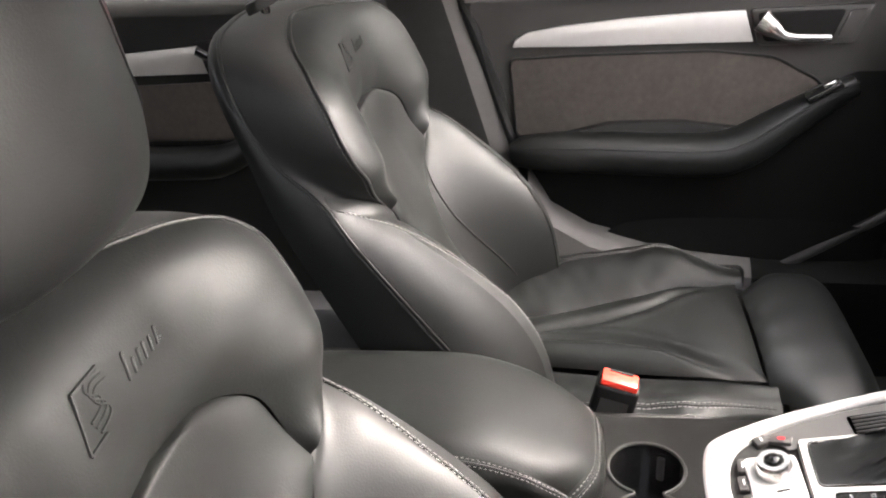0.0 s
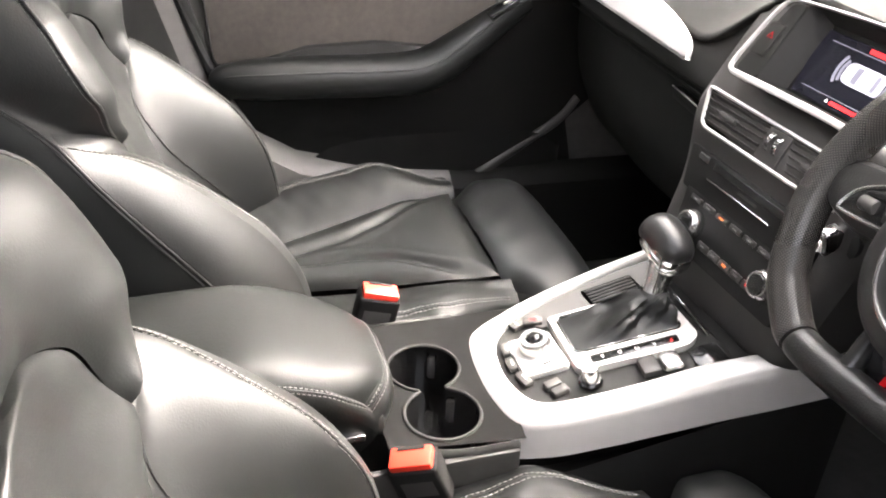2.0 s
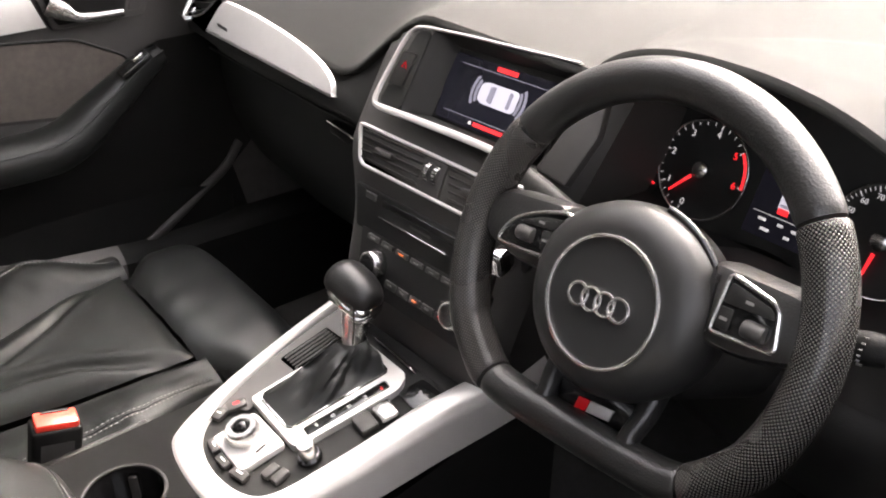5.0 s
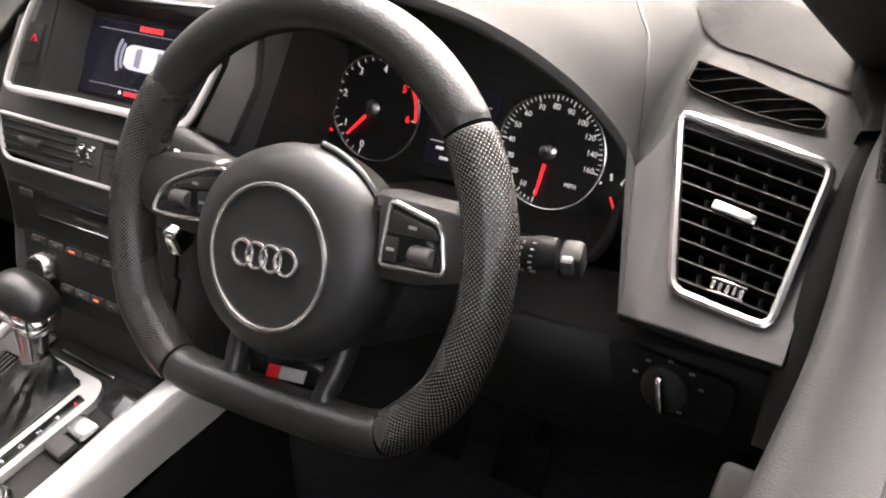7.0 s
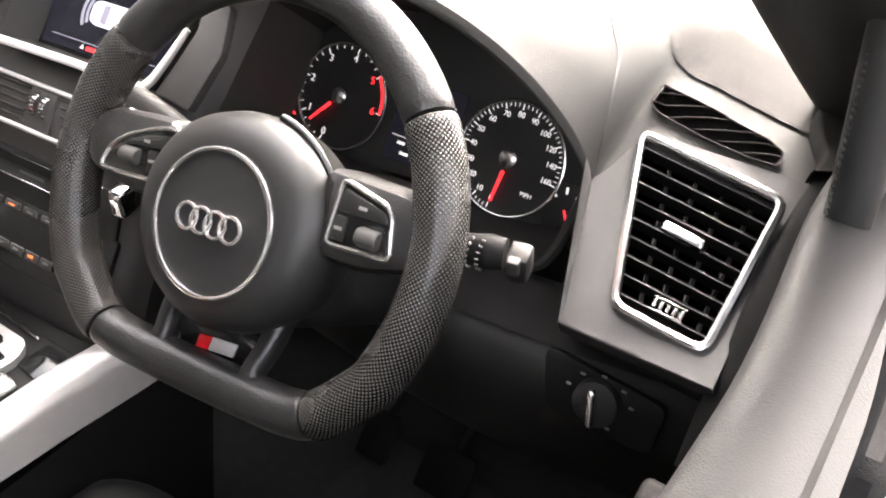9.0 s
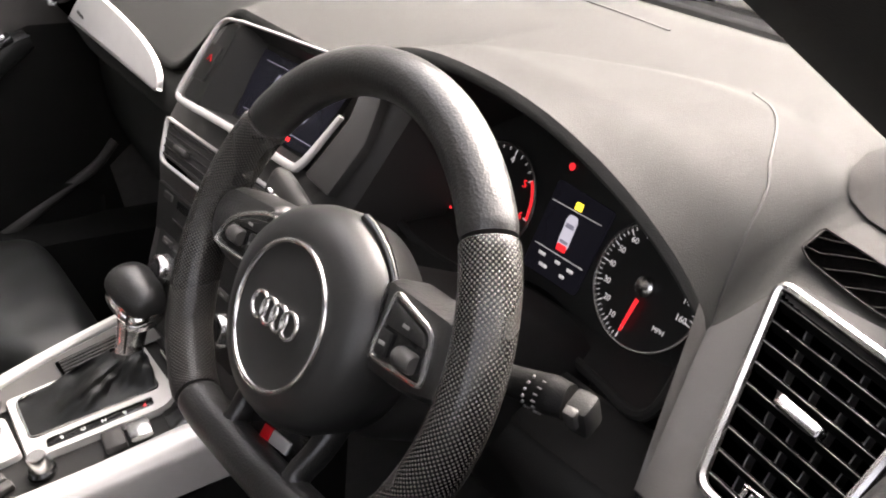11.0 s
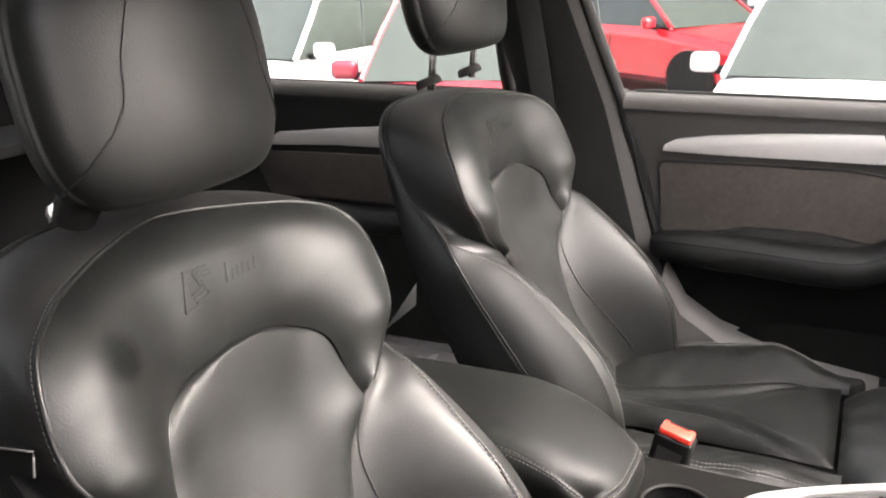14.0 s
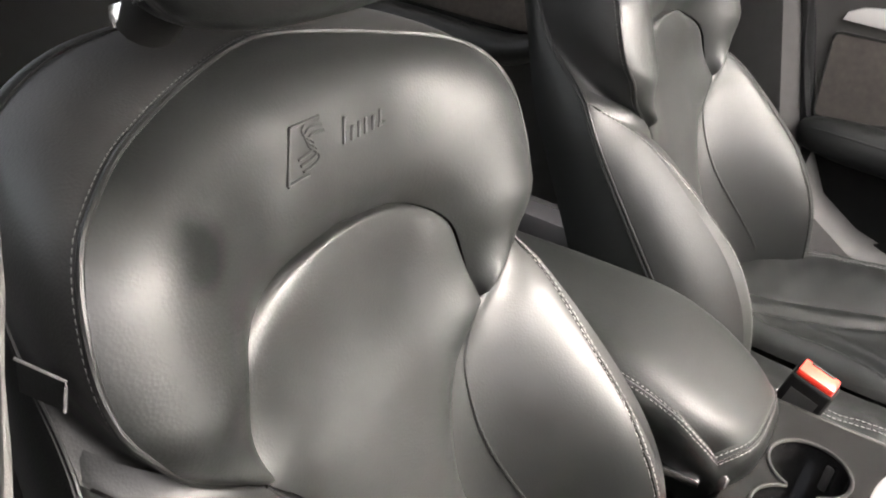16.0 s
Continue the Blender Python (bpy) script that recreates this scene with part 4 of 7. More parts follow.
for s, mat in ((1, ICON_DIM), (-1, ICON_DIM)):
    for k in range(2):
        arc = [IM @ Vector(((0.021 + 0.006 * k) * math.sin(a) * 0.9, s * (0.020 + (0.012 + 0.006 * k) * math.cos(a)), 0.0003)) for a in np.linspace(-0.7, 0.7, 14)]
        part("sensor_arc", *tube(arc, 0.0020, 0.0003, 6, up=SM.to_3x3() @ Vector((0, 0, 1))), mat, mmi)
part("screen_caption", *block((0.030, 0.005, 0.0004), 0.0, 1, SM @ pose(0.060, 0.063, -0.0206)), LIT_RED, mmi)
part("screen_caption", *block((0.046, 0.0042, 0.0004), 0.0, 1, SM @ pose(0.064, -0.002, -0.0206)), LIT_RED, mmi)
part("screen_caption", *lathe([(0.003, 0.0003), (0.0, 0.0004)], 3, SM @ pose(0.036, -0.002, -0.0206, 0, 0, 90)), LIT_WHITE, mmi)
part("screen_line", *joined(*[block((0.136, 0.0008, 0.0003), 0, 1, SM @ pose(0.060, y, -0.0207)) for y in (0.058, 0.003)]), ICON_DIM, mmi, sharp=0)

# pair of centre vents in one bright frame
VM = framed((1, 0.06, 0), (0, 0.45, 0.89), (0.016, 0.114, 0.994))
cv = blank("centre_vents", "pair of dark louvred vents in one chrome frame", "air vent", (0, 0.10, 0.96), group="air vents")
vo = rounded([(-0.140, 0.0225), (0.138, 0.0225), (0.120, -0.0225), (-0.118, -0.0225)], [0.006, 0.006, 0.012, 0.012])
part("frame", *tube([VM @ Vector((a, b, 0.0075)) for a, b in even(vo, 120, True)], 0.0023, 0.0026, 8, True, VM.to_3x3() @ Vector((0, 0, 1))), ALU, cv, "thin chrome frame")
# shallow plate, painted black as the shade behind the louvres
part("housing", *plate(vo, 0.004, 0.001, VM @ pose(0, 0, -0.0015)), RECESS_SHADE, cv)
for lo, hi in ((-0.132, -0.020), (0.022, 0.122)):
    for k in range(5):
        y = 0.0160 - 0.0078 * k
        part("slat", *tube([VM @ Vector((lo + 0.003 * k, y, 0.005)), VM @ Vector((hi, y, 0.005))], 0.0011, 0.0040, 8, up=VM.to_3x3() @ Vector((0, 0.55, 1)), power=0.7), DASH_FACE, cv)
    part("tab", *block((0.030, 0.007, 0.010), 0.002, 2, VM @ pose(0.55 * lo + 0.45 * hi, 0.001, 0.008)), DASH_FACE, cv)
part("divider", *plate(rounded([(-0.018, 0.020), (0.020, 0.020), (0.020, -0.020), (-0.018, -0.020)], 0.003), 0.008, 0.002, VM), DASH_FACE, cv)
for x in (-0.006, 0.008):
    wv = part("thumb_wheel", *lathe([(0.0, -0.0035), (0.011, -0.0035), (0.012, -0.002), (0.012, 0.002), (0.011, 0.0035), (0.0, 0.0035)], 26, VM @ pose(x, 0.004, 0.003, 0, 90, 0)), SATIN, cv, "ribbed bright thumb wheel")
    for k in range(7):
        a = math.radians(-60 + 20 * k)
        part("wheel_rib", *block((0.0074, 0.0012, 0.0016), 0.0003, 1, VM @ pose(x, 0.004 + 0.0122 * math.sin(a), 0.003 + 0.0122 * math.cos(a))), DARK, wv)

# radio slot and climate controls
KM = framed((1, 0.05, 0), (0, 0.20, 0.98), (0.0, 0.092, 0.915))
rad = blank("radio_unit", "black disc player with a bright slot and small keys", "radio", (0, 0.09, 0.90))
part("fascia", *plate(rounded([(-0.108, 0.036), (0.140, 0.036), (0.134, -0.018), (-0.100, -0.018)], 0.005), 0.005, 0.002, KM), DARK, rad)
part("disc_slot", *block((0.120, 0.0018, 0.003), 0.0005, 1, KM @ pose(0.003, 0.008, 0.006)), CHROME, rad, "thin bright slot")
part("eject_key", *block((0.020, 0.008, 0.003), 0.001, 1, KM @ pose(-0.076, 0.028, 0.006)), DASH_FACE, rad)
part("caption_bar", *block((0.036, 0.003, 0.0006), 0, 1, KM @ pose(0.016, 0.016, 0.0052)), DASH_FACE, rad)
part("upper_slot", *block((0.150, 0.010, 0.002), 0.001, 1, KM @ pose(0.020, 0.026, 0.0048)), GLOSS, rad)
HM = framed((1, 0.05, 0), (0, 0.33, 0.94), (0.002, 0.078, 0.866))
clim = blank("climate_panel", "black climate control panel with two bright knobs and lit keys", "control panel", (0, 0.08, 0.84))
part("fascia", *plate(rounded([(-0.090, 0.040), (0.138, 0.040), (0.128, -0.036), (-0.076, -0.036)], 0.006), 0.006, 0.002, HM), DARK, clim)
for x in (-0.047, 0.098):
    kb = part("knob", *lathe([(0.019, 0.004), (0.019, 0.012), (0.0165, 0.020), (0.0150, 0.022), (0.0, 0.022)], 40, HM @ pose(x, 0.001, 0)), SATIN, clim, "ribbed satin knob")
    part("knob_cap", *lathe([(0.0125, 0.0225), (0.0115, 0.0235), (0.0, 0.0235)], 32, HM @ pose(x, 0.001, 0)), GLOSS, kb)
for k in range(7):
    kx = -0.062 + 0.027 * k
    key = part("key", *block((0.022, 0.007, 0.004), 0.0015, 2, HM @ pose(kx, 0.029, 0.0065)), DASH_FACE, clim)
    part("key_mark", *block((0.008, 0.0016, 0.0006), 0, 1, HM @ pose(kx, 0.029, 0.0088)), LIT_AMBER if k in (2,) else THREAD, key)
for k in range(5):
    kx = -0.014 + 0.0225 * k
    key = part("key", *block((0.020, 0.010, 0.004), 0.0015, 2, HM @ pose(kx, -0.014, 0.0065)), DASH_FACE, clim)
    part("key_mark", *block((0.007, 0.002, 0.0006), 0, 1, HM @ pose(kx, -0.013, 0.0088)), LIT_AMBER if k == 2 else (LIT_RED if k == 4 else THREAD), key)

# passenger-side outlet at the far end
lv = vent(None, [(-0.688, 0.213, 1.113), (-0.606, 0.233, 1.114), (-0.620, 0.140, 1.036), (-0.652, 0.125, 1.030)], 7, frame=0.0020, frame_mat=DARK, depth=0.042)
edge = spline([(-0.628, 0.229, 1.117), (-0.672, 0.220, 1.116), (-0.690, 0.206, 1.110), (-0.684, 0.170, 1.078), (-0.668, 0.142, 1.048), (-0.652, 0.123, 1.030), (-0.634, 0.130, 1.031)], 60)
part("bright_edge", *tube(edge, 0.0052, 0.0030, 10, up=(0.18, -0.64, 0.74)), SATIN, lv, "broad satin chrome edge")
part("knob", *lathe([(0.006, 0.0), (0.006, 0.003), (0.004, 0.004), (0.0, 0.004)], 20, pose(-0.640, 0.137, 1.040, 41, 0, 0)), SATIN, lv)

# ---- driver's lower dash ----
low_dash = blank("lower_dash", "black lower dashboard panel under the steering column", "dashboard", (0.42, 0.2, 0.7))
def lower(u, v):
    x = 0.150 + 0.565 * u
    p = spline([(0.222, 0.990), (0.180, 0.975), (0.160, 0.95), (0.165, 0.91), (0.20, 0.84), (0.27, 0.76), (0.40, 0.66)], 41)[int(round(v * 40))]
    return (x, p[0] + 0.01 * math.cos(6 * u), p[1] - 0.012 * math.sin(math.pi * u))
part("knee_panel", *sheet(lower, 30, 40, flip=True), DARK, low_dash)
part("column_panel", *sheet(lambda u, v: Vector(lower(0.36 + 0.64 * u, int(round(v * 9)) / 40.0)) + Vector((0, -0.004, 0)), 30, 9, flip=True), DASH_END, low_dash, "grey plastic panel under the dials")
part("knee_side", *sheet(lambda u, v: Vector(lower(0, v)) + Vector((-0.004, 0.10 * u, 0)), 2, 20), DARK, low_dash)
ls = blank("light_switch", "round black headlamp switch with a chrome grip", "switch", (0.604, 0.155, 0.94))
LM = framed((1, 0, 0), (0, 0.15, 0.98), (0.606, 0.158, 0.937))
part("switch_plate", *plate(rounded([(-0.052, 0.024), (0.050, 0.018), (0.048, -0.026), (-0.040, -0.026)], 0.010), 0.006, 0.002, LM), BLACK_TRIM, ls)
sk = part("switch_knob", *lathe([(0.019, 0.005), (0.018, 0.014), (0.014, 0.017), (0.0, 0.017)], 32, LM), DARK, ls)
part("switch_grip", *block((0.007, 0.030, 0.010), 0.003, 3, LM @ pose(0, 0, 0.020, 0, 0, 12)), CHROME, sk, "chrome grip")
for a in (0.3, 0.9, 1.6, 2.3, 3.0, 5.2):
    part("switch_mark", *block((0.004, 0.002, 0.0005), 0, 1, LM @ pose(0.026 * math.cos(a), 0.026 * math.sin(a) * 0.8, 0.0063)), THREAD, ls, sharp=0)
for x, w in ((0.25, 0.05), (0.36, 0.075)):
    ped = blank("pedal", "black rubber-faced pedal in the dark footwell", "pedal", (x, 0.42, 0.42), group="pedals")
    part("pad", *block((w, 0.012, 0.07), 0.005, 2, pose(x, 0.40, 0.52, -30)), RUBBER, ped)
    part("arm", *tube([(x, 0.41, 0.52), (x, 0.50, 0.62), (x, 0.56, 0.70)], 0.008, seg=8), DARK, ped)

# ---- steering column ----
col = blank("steering_column", "black steering column shroud with two stalks and an ignition key", "steering column", (0.36, 0.15, 0.95))
WN = Vector((0, -0.9134, 0.407))
HUB = Vector((0.3607, 0.001, 1.051))
WU = Vector((0, 0.407, 0.9134))
sh_m = framed((1, 0, 0), WU, HUB - WN * 0.055)
def shroud(u, v):
    a = 2 * math.pi * u
    e = lambda w: math.copysign(abs(w) ** 0.7, w)
    k = 1 - 0.12 * smooth(0.0, 0.12, 0.12 - v) + 0.10 * v
    return sh_m @ Vector((0.070 * k * e(math.cos(a)), 0.056 * k * e(math.sin(a)) - 0.012, -0.20 * v))
part("shroud", *sheet(shroud, 40, 16, True), DARK, col)
sw = [Vector((0.30, 0.075, 1.045)), Vector((0.24, 0.085, 1.050)), Vector((0.185, 0.095, 1.053)), Vector((0.165, 0.098, 1.053))]
stl = part("left_stalk", *tube(spline([tuple(q) for q in sw], 24), np.interp(range(24), [0, 12, 20, 23], [0.012, 0.015, 0.016, 0.008]), np.interp(range(24), [0, 12, 20, 23], [0.008, 0.010, 0.010, 0.006]), 14, up=WN, power=0.7), DARK, col)
part("stalk_marks", *joined(*[block((0.006, 0.0016, 0.003), 0, 1, pose(0.185 + 0.014 * k, 0.0832 - 0.002 * k, 1.0555)) for k in range(4)]), PRINT, stl, sharp=0)
sr = [Vector((0.42, 0.072, 1.040)), Vector((0.470, 0.085, 1.047)), Vector((0.513, 0.098, 1.053)), Vector((0.533, 0.104, 1.055))]
strk = part("right_stalk", *tube(spline([tuple(q) for q in sr], 24), np.interp(range(24), [0, 12, 18, 23], [0.009, 0.010, 0.0125, 0.011]), np.interp(range(24), [0, 12, 18, 23], [0.007, 0.008, 0.0115, 0.010]), 18, up=WN, power=0.8), BLACK_TRIM, col)
part("stalk_end", *block((0.016, 0.018, 0.026), 0.004, 2, pose(0.543, 0.107, 1.052, 24, 0, 12)), DARK, strk)
part("stalk_key", *block((0.009, 0.007, 0.015), 0.002, 2, pose(0.544, 0.096, 1.054, 24, 0, 12)), DASH_FACE, strk)
bits = []
for k in range(7):
    a = radians(-65 + 22 * k)
    p0 = Vector((0.512, 0.0975, 1.053))
    rad = Vector((0, -math.cos(a), math.sin(a)))
    for j, (w, h) in enumerate(((0.0026, 0.0008), (0.0012, 0.0018))):
        q = p0 + Vector((0.008 - 0.0075 * j, 0.002 - 0.0016 * j, 0)) + Vector((0, rad.y * 0.0122, rad.z * 0.0122))
        bits.append(block((w, 0.0016, h), 0, 1, Matrix.Translation(q) @ pose(0, 0, 0, -math.degrees(a), 0, 12)))
part("stalk_marks", *joined(*bits), THREAD, strk, "white printed symbols", 0)
key = part("ignition_key", *block((0.018, 0.034, 0.030), 0.006, 3, pose(0.150, 0.098, 0.956, 10, 0, 10)), CHROME, col, "bright ignition key")
part("key_slot", *lathe([(0.020, 0.0), (0.020, 0.006), (0.015, 0.009), (0.0, 0.009)], 28, pose(0.150, 0.122, 0.952, 90)), DARK, col)

# ---- steering wheel ----
wheel = blank("steering_wheel", "flat-bottomed black leather steering wheel with perforated grips", "steering wheel", tuple(HUB - WN * 0.05))
WM = framed((1, 0, 0), WU, HUB) @ pose(0, 0, 0, 0, 0, 5)
RR, TZ = 0.1625, -0.0274
pts = [(-0.004 + RR * math.cos(radians(a)), 0.012 + RR * math.sin(radians(a))) for a in range(-30, 211, 6)]
pts += [(-0.124, -0.0900), (-0.106, -0.1035), (-0.082, -0.1090), (-0.045, -0.1105), (0.0, -0.1110), (0.045, -0.1105), (0.080, -0.1090), (0.101, -0.1035), (0.118, -0.0900)]
loop = even(spline(pts, 600, True), 360, True)
ang = [math.degrees(math.atan2(q[1], q[0])) for q in loop]


def rim_part(name, keep, fat, mat, label=""):
    idx = [i for i in range(360) if keep(loop[i], ang[i])]
    # start where the run begins
    start = next((i for i in idx if (i - 1) % 360 not in idx))
    run = [(start + k) % 360 for k in range(len(idx))]
    path = [(loop[i][0], loop[i][1], TZ) for i in run]
    n = len(path)
    t = np.linspace(0, 1, n)
    r1 = fat * (0.94 + 0.06 * np.clip(np.minimum(t, 1 - t) / 0.015, 0, 1))
    seg = 28
    v, f = tube(path, r1, r1 * 1.08, seg, up=(0, 0, 1))
    me = raw(name, moved(WM, v), f)
    uvl = me.uv_layers.new(name="run")
    step = np.r_[0, np.cumsum(np.linalg.norm(np.diff(np.array(path), axis=0), axis=1))]
    circ = 2 * math.pi * fat / seg
    for k, poly in enumerate(me.polygons):
        if k >= (n - 1) * seg:
            continue
        a, b = divmod(k, seg)
        for li, (da, db) in zip(poly.loop_indices, ((0, 0), (0, 1), (1, 1), (1, 0))):
            uvl.data[li].uv = (step[a + da], (b + db) * circ)
    return link(name, me, mat, wheel, label)


rim_part("upper_rim", lambda q, a: 39 <= a <= 141, 0.0172, LEATHER_RIM, "smooth leather upper rim")
rim_part("lower_rim", lambda q, a: q[1] < -0.084 and abs(q[0]) < 0.100, 0.0165, LEATHER_RIM, "smooth leather lower rim")
rim_part("right_grip", lambda q, a: q[0] > 0 and a < 39 and not (q[1] < -0.084 and abs(q[0]) < 0.100), 0.0178, PERF, "perforated leather grip")
rim_part("left_grip", lambda q, a: q[0] < 0 and not 39 <= a <= 141 and not (q[1] < -0.084 and abs(q[0]) < 0.100), 0.0178, PERF, "perforated leather grip")
# airbag cover
cover = lathe([(0.078, -0.060), (0.0815, -0.045), (0.082, -0.030), (0.079, -0.016), (0.071, -0.006), (0.060, -0.002), (0.053, -0.0015), (0.049, -0.0022), (0.030, -0.0008), (0.0, 0.0)], 72)
cv_ = [(x * (1 + 0.06 * smooth(-0.02, 0.06, y)), y * (0.98 if y > 0 else 0.93), z) for x, y, z in cover[0]]
hubp = part("airbag_cover", moved(WM, cv_), cover[1], COVER, wheel, "soft black airbag cover", 60)
part("cover_ring", *ring(0.0508, 0.0020, -0.0006, 90, WM), SATIN, hubp, "chrome ring")
for k in range(4):
    part("emblem_ring", *ring(0.0089, 0.00165, 0.0018, 40, WM @ pose(-0.0195 + 0.0130 * k, 0.0, 0)), SATIN, hubp, "chrome emblem ring")
# side spokes with their key fields
def spoke(s):
    body = [(s * 0.066, 0.060), (s * 0.105, 0.058), (s * 0.142, 0.056), (s * 0.160, 0.036), (s * 0.150, 0.008), (s * 0.110, -0.002), (s * 0.070, -0.002)]
    sp = part("spoke", *plate(rounded(body, 0.012), 0.034, 0.012, WM @ pose(0, 0, -0.050)), LEATHER_RIM, wheel)
    if s > 0:
        field = rounded([(0.088, 0.054), (0.128, 0.044), (0.134, 0.013), (0.084, 0.011)], [0.004, 0.008, 0.006, 0.005])
    else:
        field = spline([(-0.062, 0.015), (-0.120, 0.011), (-0.1275, 0.016), (-0.116, 0.033), (-0.090, 0.046), (-0.060, 0.052), (-0.056, 0.034)], 60, True)
    fld = part("key_field", *plate([(q[0], q[1]) for q in field], 0.006, 0.002, WM @ pose(0, 0, -0.020)), GLOSS, sp)
    part("key_frame", *tube(moved(WM, [(q[0], q[1], -0.0145) for q in even(field, 80, True)]), 0.0020, seg=8, closed=True, up=WN), SATIN, fld, "chrome key frame")
    if s > 0:
        keys = [rounded([(0.091, 0.049), (0.124, 0.041), (0.128, 0.034), (0.089, 0.034)], 0.003), rounded([(0.088, 0.031), (0.098, 0.031), (0.098, 0.015), (0.088, 0.015)], 0.002)]
        roller = pose(0.117, 0.0225, -0.012)
    else:
        keys = [rounded([(-0.108, 0.034), (-0.086, 0.043), (-0.062, 0.047), (-0.062, 0.037), (-0.104, 0.033)], 0.002), rounded([(-0.082, 0.033), (-0.072, 0.034), (-0.070, 0.018), (-0.080, 0.017)], 0.002)]
        roller = pose(-0.098, 0.0255, -0.012)
    for o in keys:
        part("key", *plate(o, 0.002, 0.0008, WM @ pose(0, 0, -0.0138)), DARK, fld)
        c = np.mean(np.array(o), axis=0)
        part("key_mark", *block((0.006, 0.0022, 0.0004), 0, 1, WM @ pose(c[0], c[1], -0.0115)), THREAD, fld)
    part("roller", *lathe([(0.0, -0.008), (0.0055, -0.008), (0.0065, -0.006), (0.0065, 0.006), (0.0055, 0.008), (0.0, 0.008)], 24, WM @ roller @ pose(0, 0, 0, 0, 90, 0)), DASH_FACE, fld)
spoke(1)
spoke(-1)
# bright seam round the right of the cover
part("cover_seam", *tube(moved(WM, [(0.0840 * math.cos(a), 0.0825 * math.sin(a), -0.030) for a in np.linspace(0.30, 1.38, 40)]), 0.0038, 0.0030, seg=10), GLOSS, hubp)
# twin lower spokes with a badge between them
for s in (-1, 1):
    path = spline([(s * 0.046, -0.050, -0.046), (s * 0.046, -0.074, -0.037), (s * 0.043, -0.092, -0.030), (s * 0.045, -0.101, -0.028), (s * 0.056, -0.1100, -0.027)], 24)
    part("lower_spoke", *tube(moved(WM, path), np.interp(range(24), [0, 12, 20, 23], [0.009, 0.0078, 0.012, 0.016]), np.interp(range(24), [0, 16, 23], [0.010, 0.010, 0.013]), 14, up=WN, power=0.8), LEATHER_RIM, wheel)
infill = rounded([(-0.040, -0.070), (0.042, -0.070), (0.036, -0.102), (-0.032, -0.102)], 0.006)
inf = part("spoke_infill", *plate(infill, 0.006, 0.002, WM @ pose(0, 0, -0.040)), GLOSS, wheel)
part("badge", *plate([(-0.004, -0.0945), (0.019, -0.0925), (0.021, -0.0825), (-0.002, -0.0842)], 0.0016, 0.0004, WM @ pose(0, 0, -0.034)), ALU, inf, "silver half of the badge")
part("badge_red", *plate([(-0.016, -0.0955), (-0.0045, -0.0945), (-0.0025, -0.0842), (-0.014, -0.0852)], 0.0016, 0.0004, WM @ pose(0, 0, -0.034)), BADGE_RED, inf, "red half of the badge")

# ---- centre console ----
con = blank("centre_console", "black centre console with a broad silver surround and cup holders", "console", (0, -0.25, 0.42))
cz_ = lambda y: 0.727 + 0.2 * (y + 0.2)
inner = even(spline([(-0.115, 0.100), (-0.114, 0.049), (-0.108, 0.0), (-0.099, -0.05), (-0.088, -0.100), (-0.073, -0.142), (-0.043, -0.178), (0.014, -0.190), (0.066, -0.180), (0.088, -0.155), (0.096, -0.100), (0.101, -0.040), (0.104, 0.022), (0.116, 0.090), (0.126, 0.165)], 300), 120)
outer = even(spline([(-0.136, 0.100), (-0.134, 0.049), (-0.129, 0.0), (-0.121, -0.05), (-0.110, -0.105), (-0.094, -0.160), (-0.068, -0.208), (0.014, -0.221), (0.088, -0.208), (0.114, -0.165), (0.126, -0.100), (0.133, -0.040), (0.140, 0.022), (0.150, 0.090), (0.160, 0.165)], 300), 120)


def surround(u, v):
    i = int(round(u * 119))
    a, b = inner[i], outer[i]
    prof = [(0.0, -0.004), (0.04, 0.003), (0.18, 0.007), (0.45, 0.0075), (0.80, 0.003), (1.0, -0.005), (1.14, -0.022), (1.30, -0.045)]
    k = v * 7
    j = min(6, int(k))
    t = k - j
    w = prof[j][0] * (1 - t) + prof[j + 1][0] * t
    h = prof[j][1] * (1 - t) + prof[j + 1][1] * t
    q = a + (b - a) * w
    if w > 1:                       # the sides drop straight down, broader on the driver's side
        q = b + (b - a) / np.linalg.norm(b - a) * 0.010 * (w - 1) / 0.30
    return (q[0], q[1], cz_(q[1]) + h)
part("silver_surround", *sheet(surround, 119, 21, flip=True), ALU, con, "broad matt silver surround")
# bed of the control field
bed = [(q[0], q[1], cz_(q[1]) - 0.003) for q in inner] + [(0.126, 0.166, cz_(0.166) - 0.003), (-0.115, 0.166, cz_(0.166) - 0.003)]
part("control_bed", bed, [tuple(range(len(bed)))[::-1]], DARK, con, sharp=0)
tilt = math.degrees(math.atan(0.2))
def cm(x, y, h=0.0, rz=0):
    return pose(x, y, cz_(y) + h, tilt, 0, 0) @ pose(0, 0, 0, 0, 0, rz)
fieldp = [(-0.109, 0.06), (-0.108, 0.02), (-0.098, -0.05), (-0.086, -0.100), (-0.070, -0.142), (-0.042, -0.120), (-0.050, 0.06)]
part("grey_field", [(a, b, cz_(b) + 0.001) for a, b in fieldp], [tuple(range(len(fieldp)))], FIELD, con, "satin grey metal field", 0)
# flanks and tunnel
part("flank", *sheet(lambda u, v: (0.146 - 0.004 * v + 0.012 * u, -0.21 + 0.40 * u, cz_(-0.21 + 0.40 * u) - 0.045 - 0.27 * v), 10, 6), DARK, con)
part("flank", *sheet(lambda u, v: (-0.112 - 0.030 * smooth(0.0, 0.35, u) + 0.004 * v, -0.21 + 0.40 * u, cz_(-0.21 + 0.40 * u) - 0.040 - 0.27 * v), 10, 6, flip=True), DARK, con)
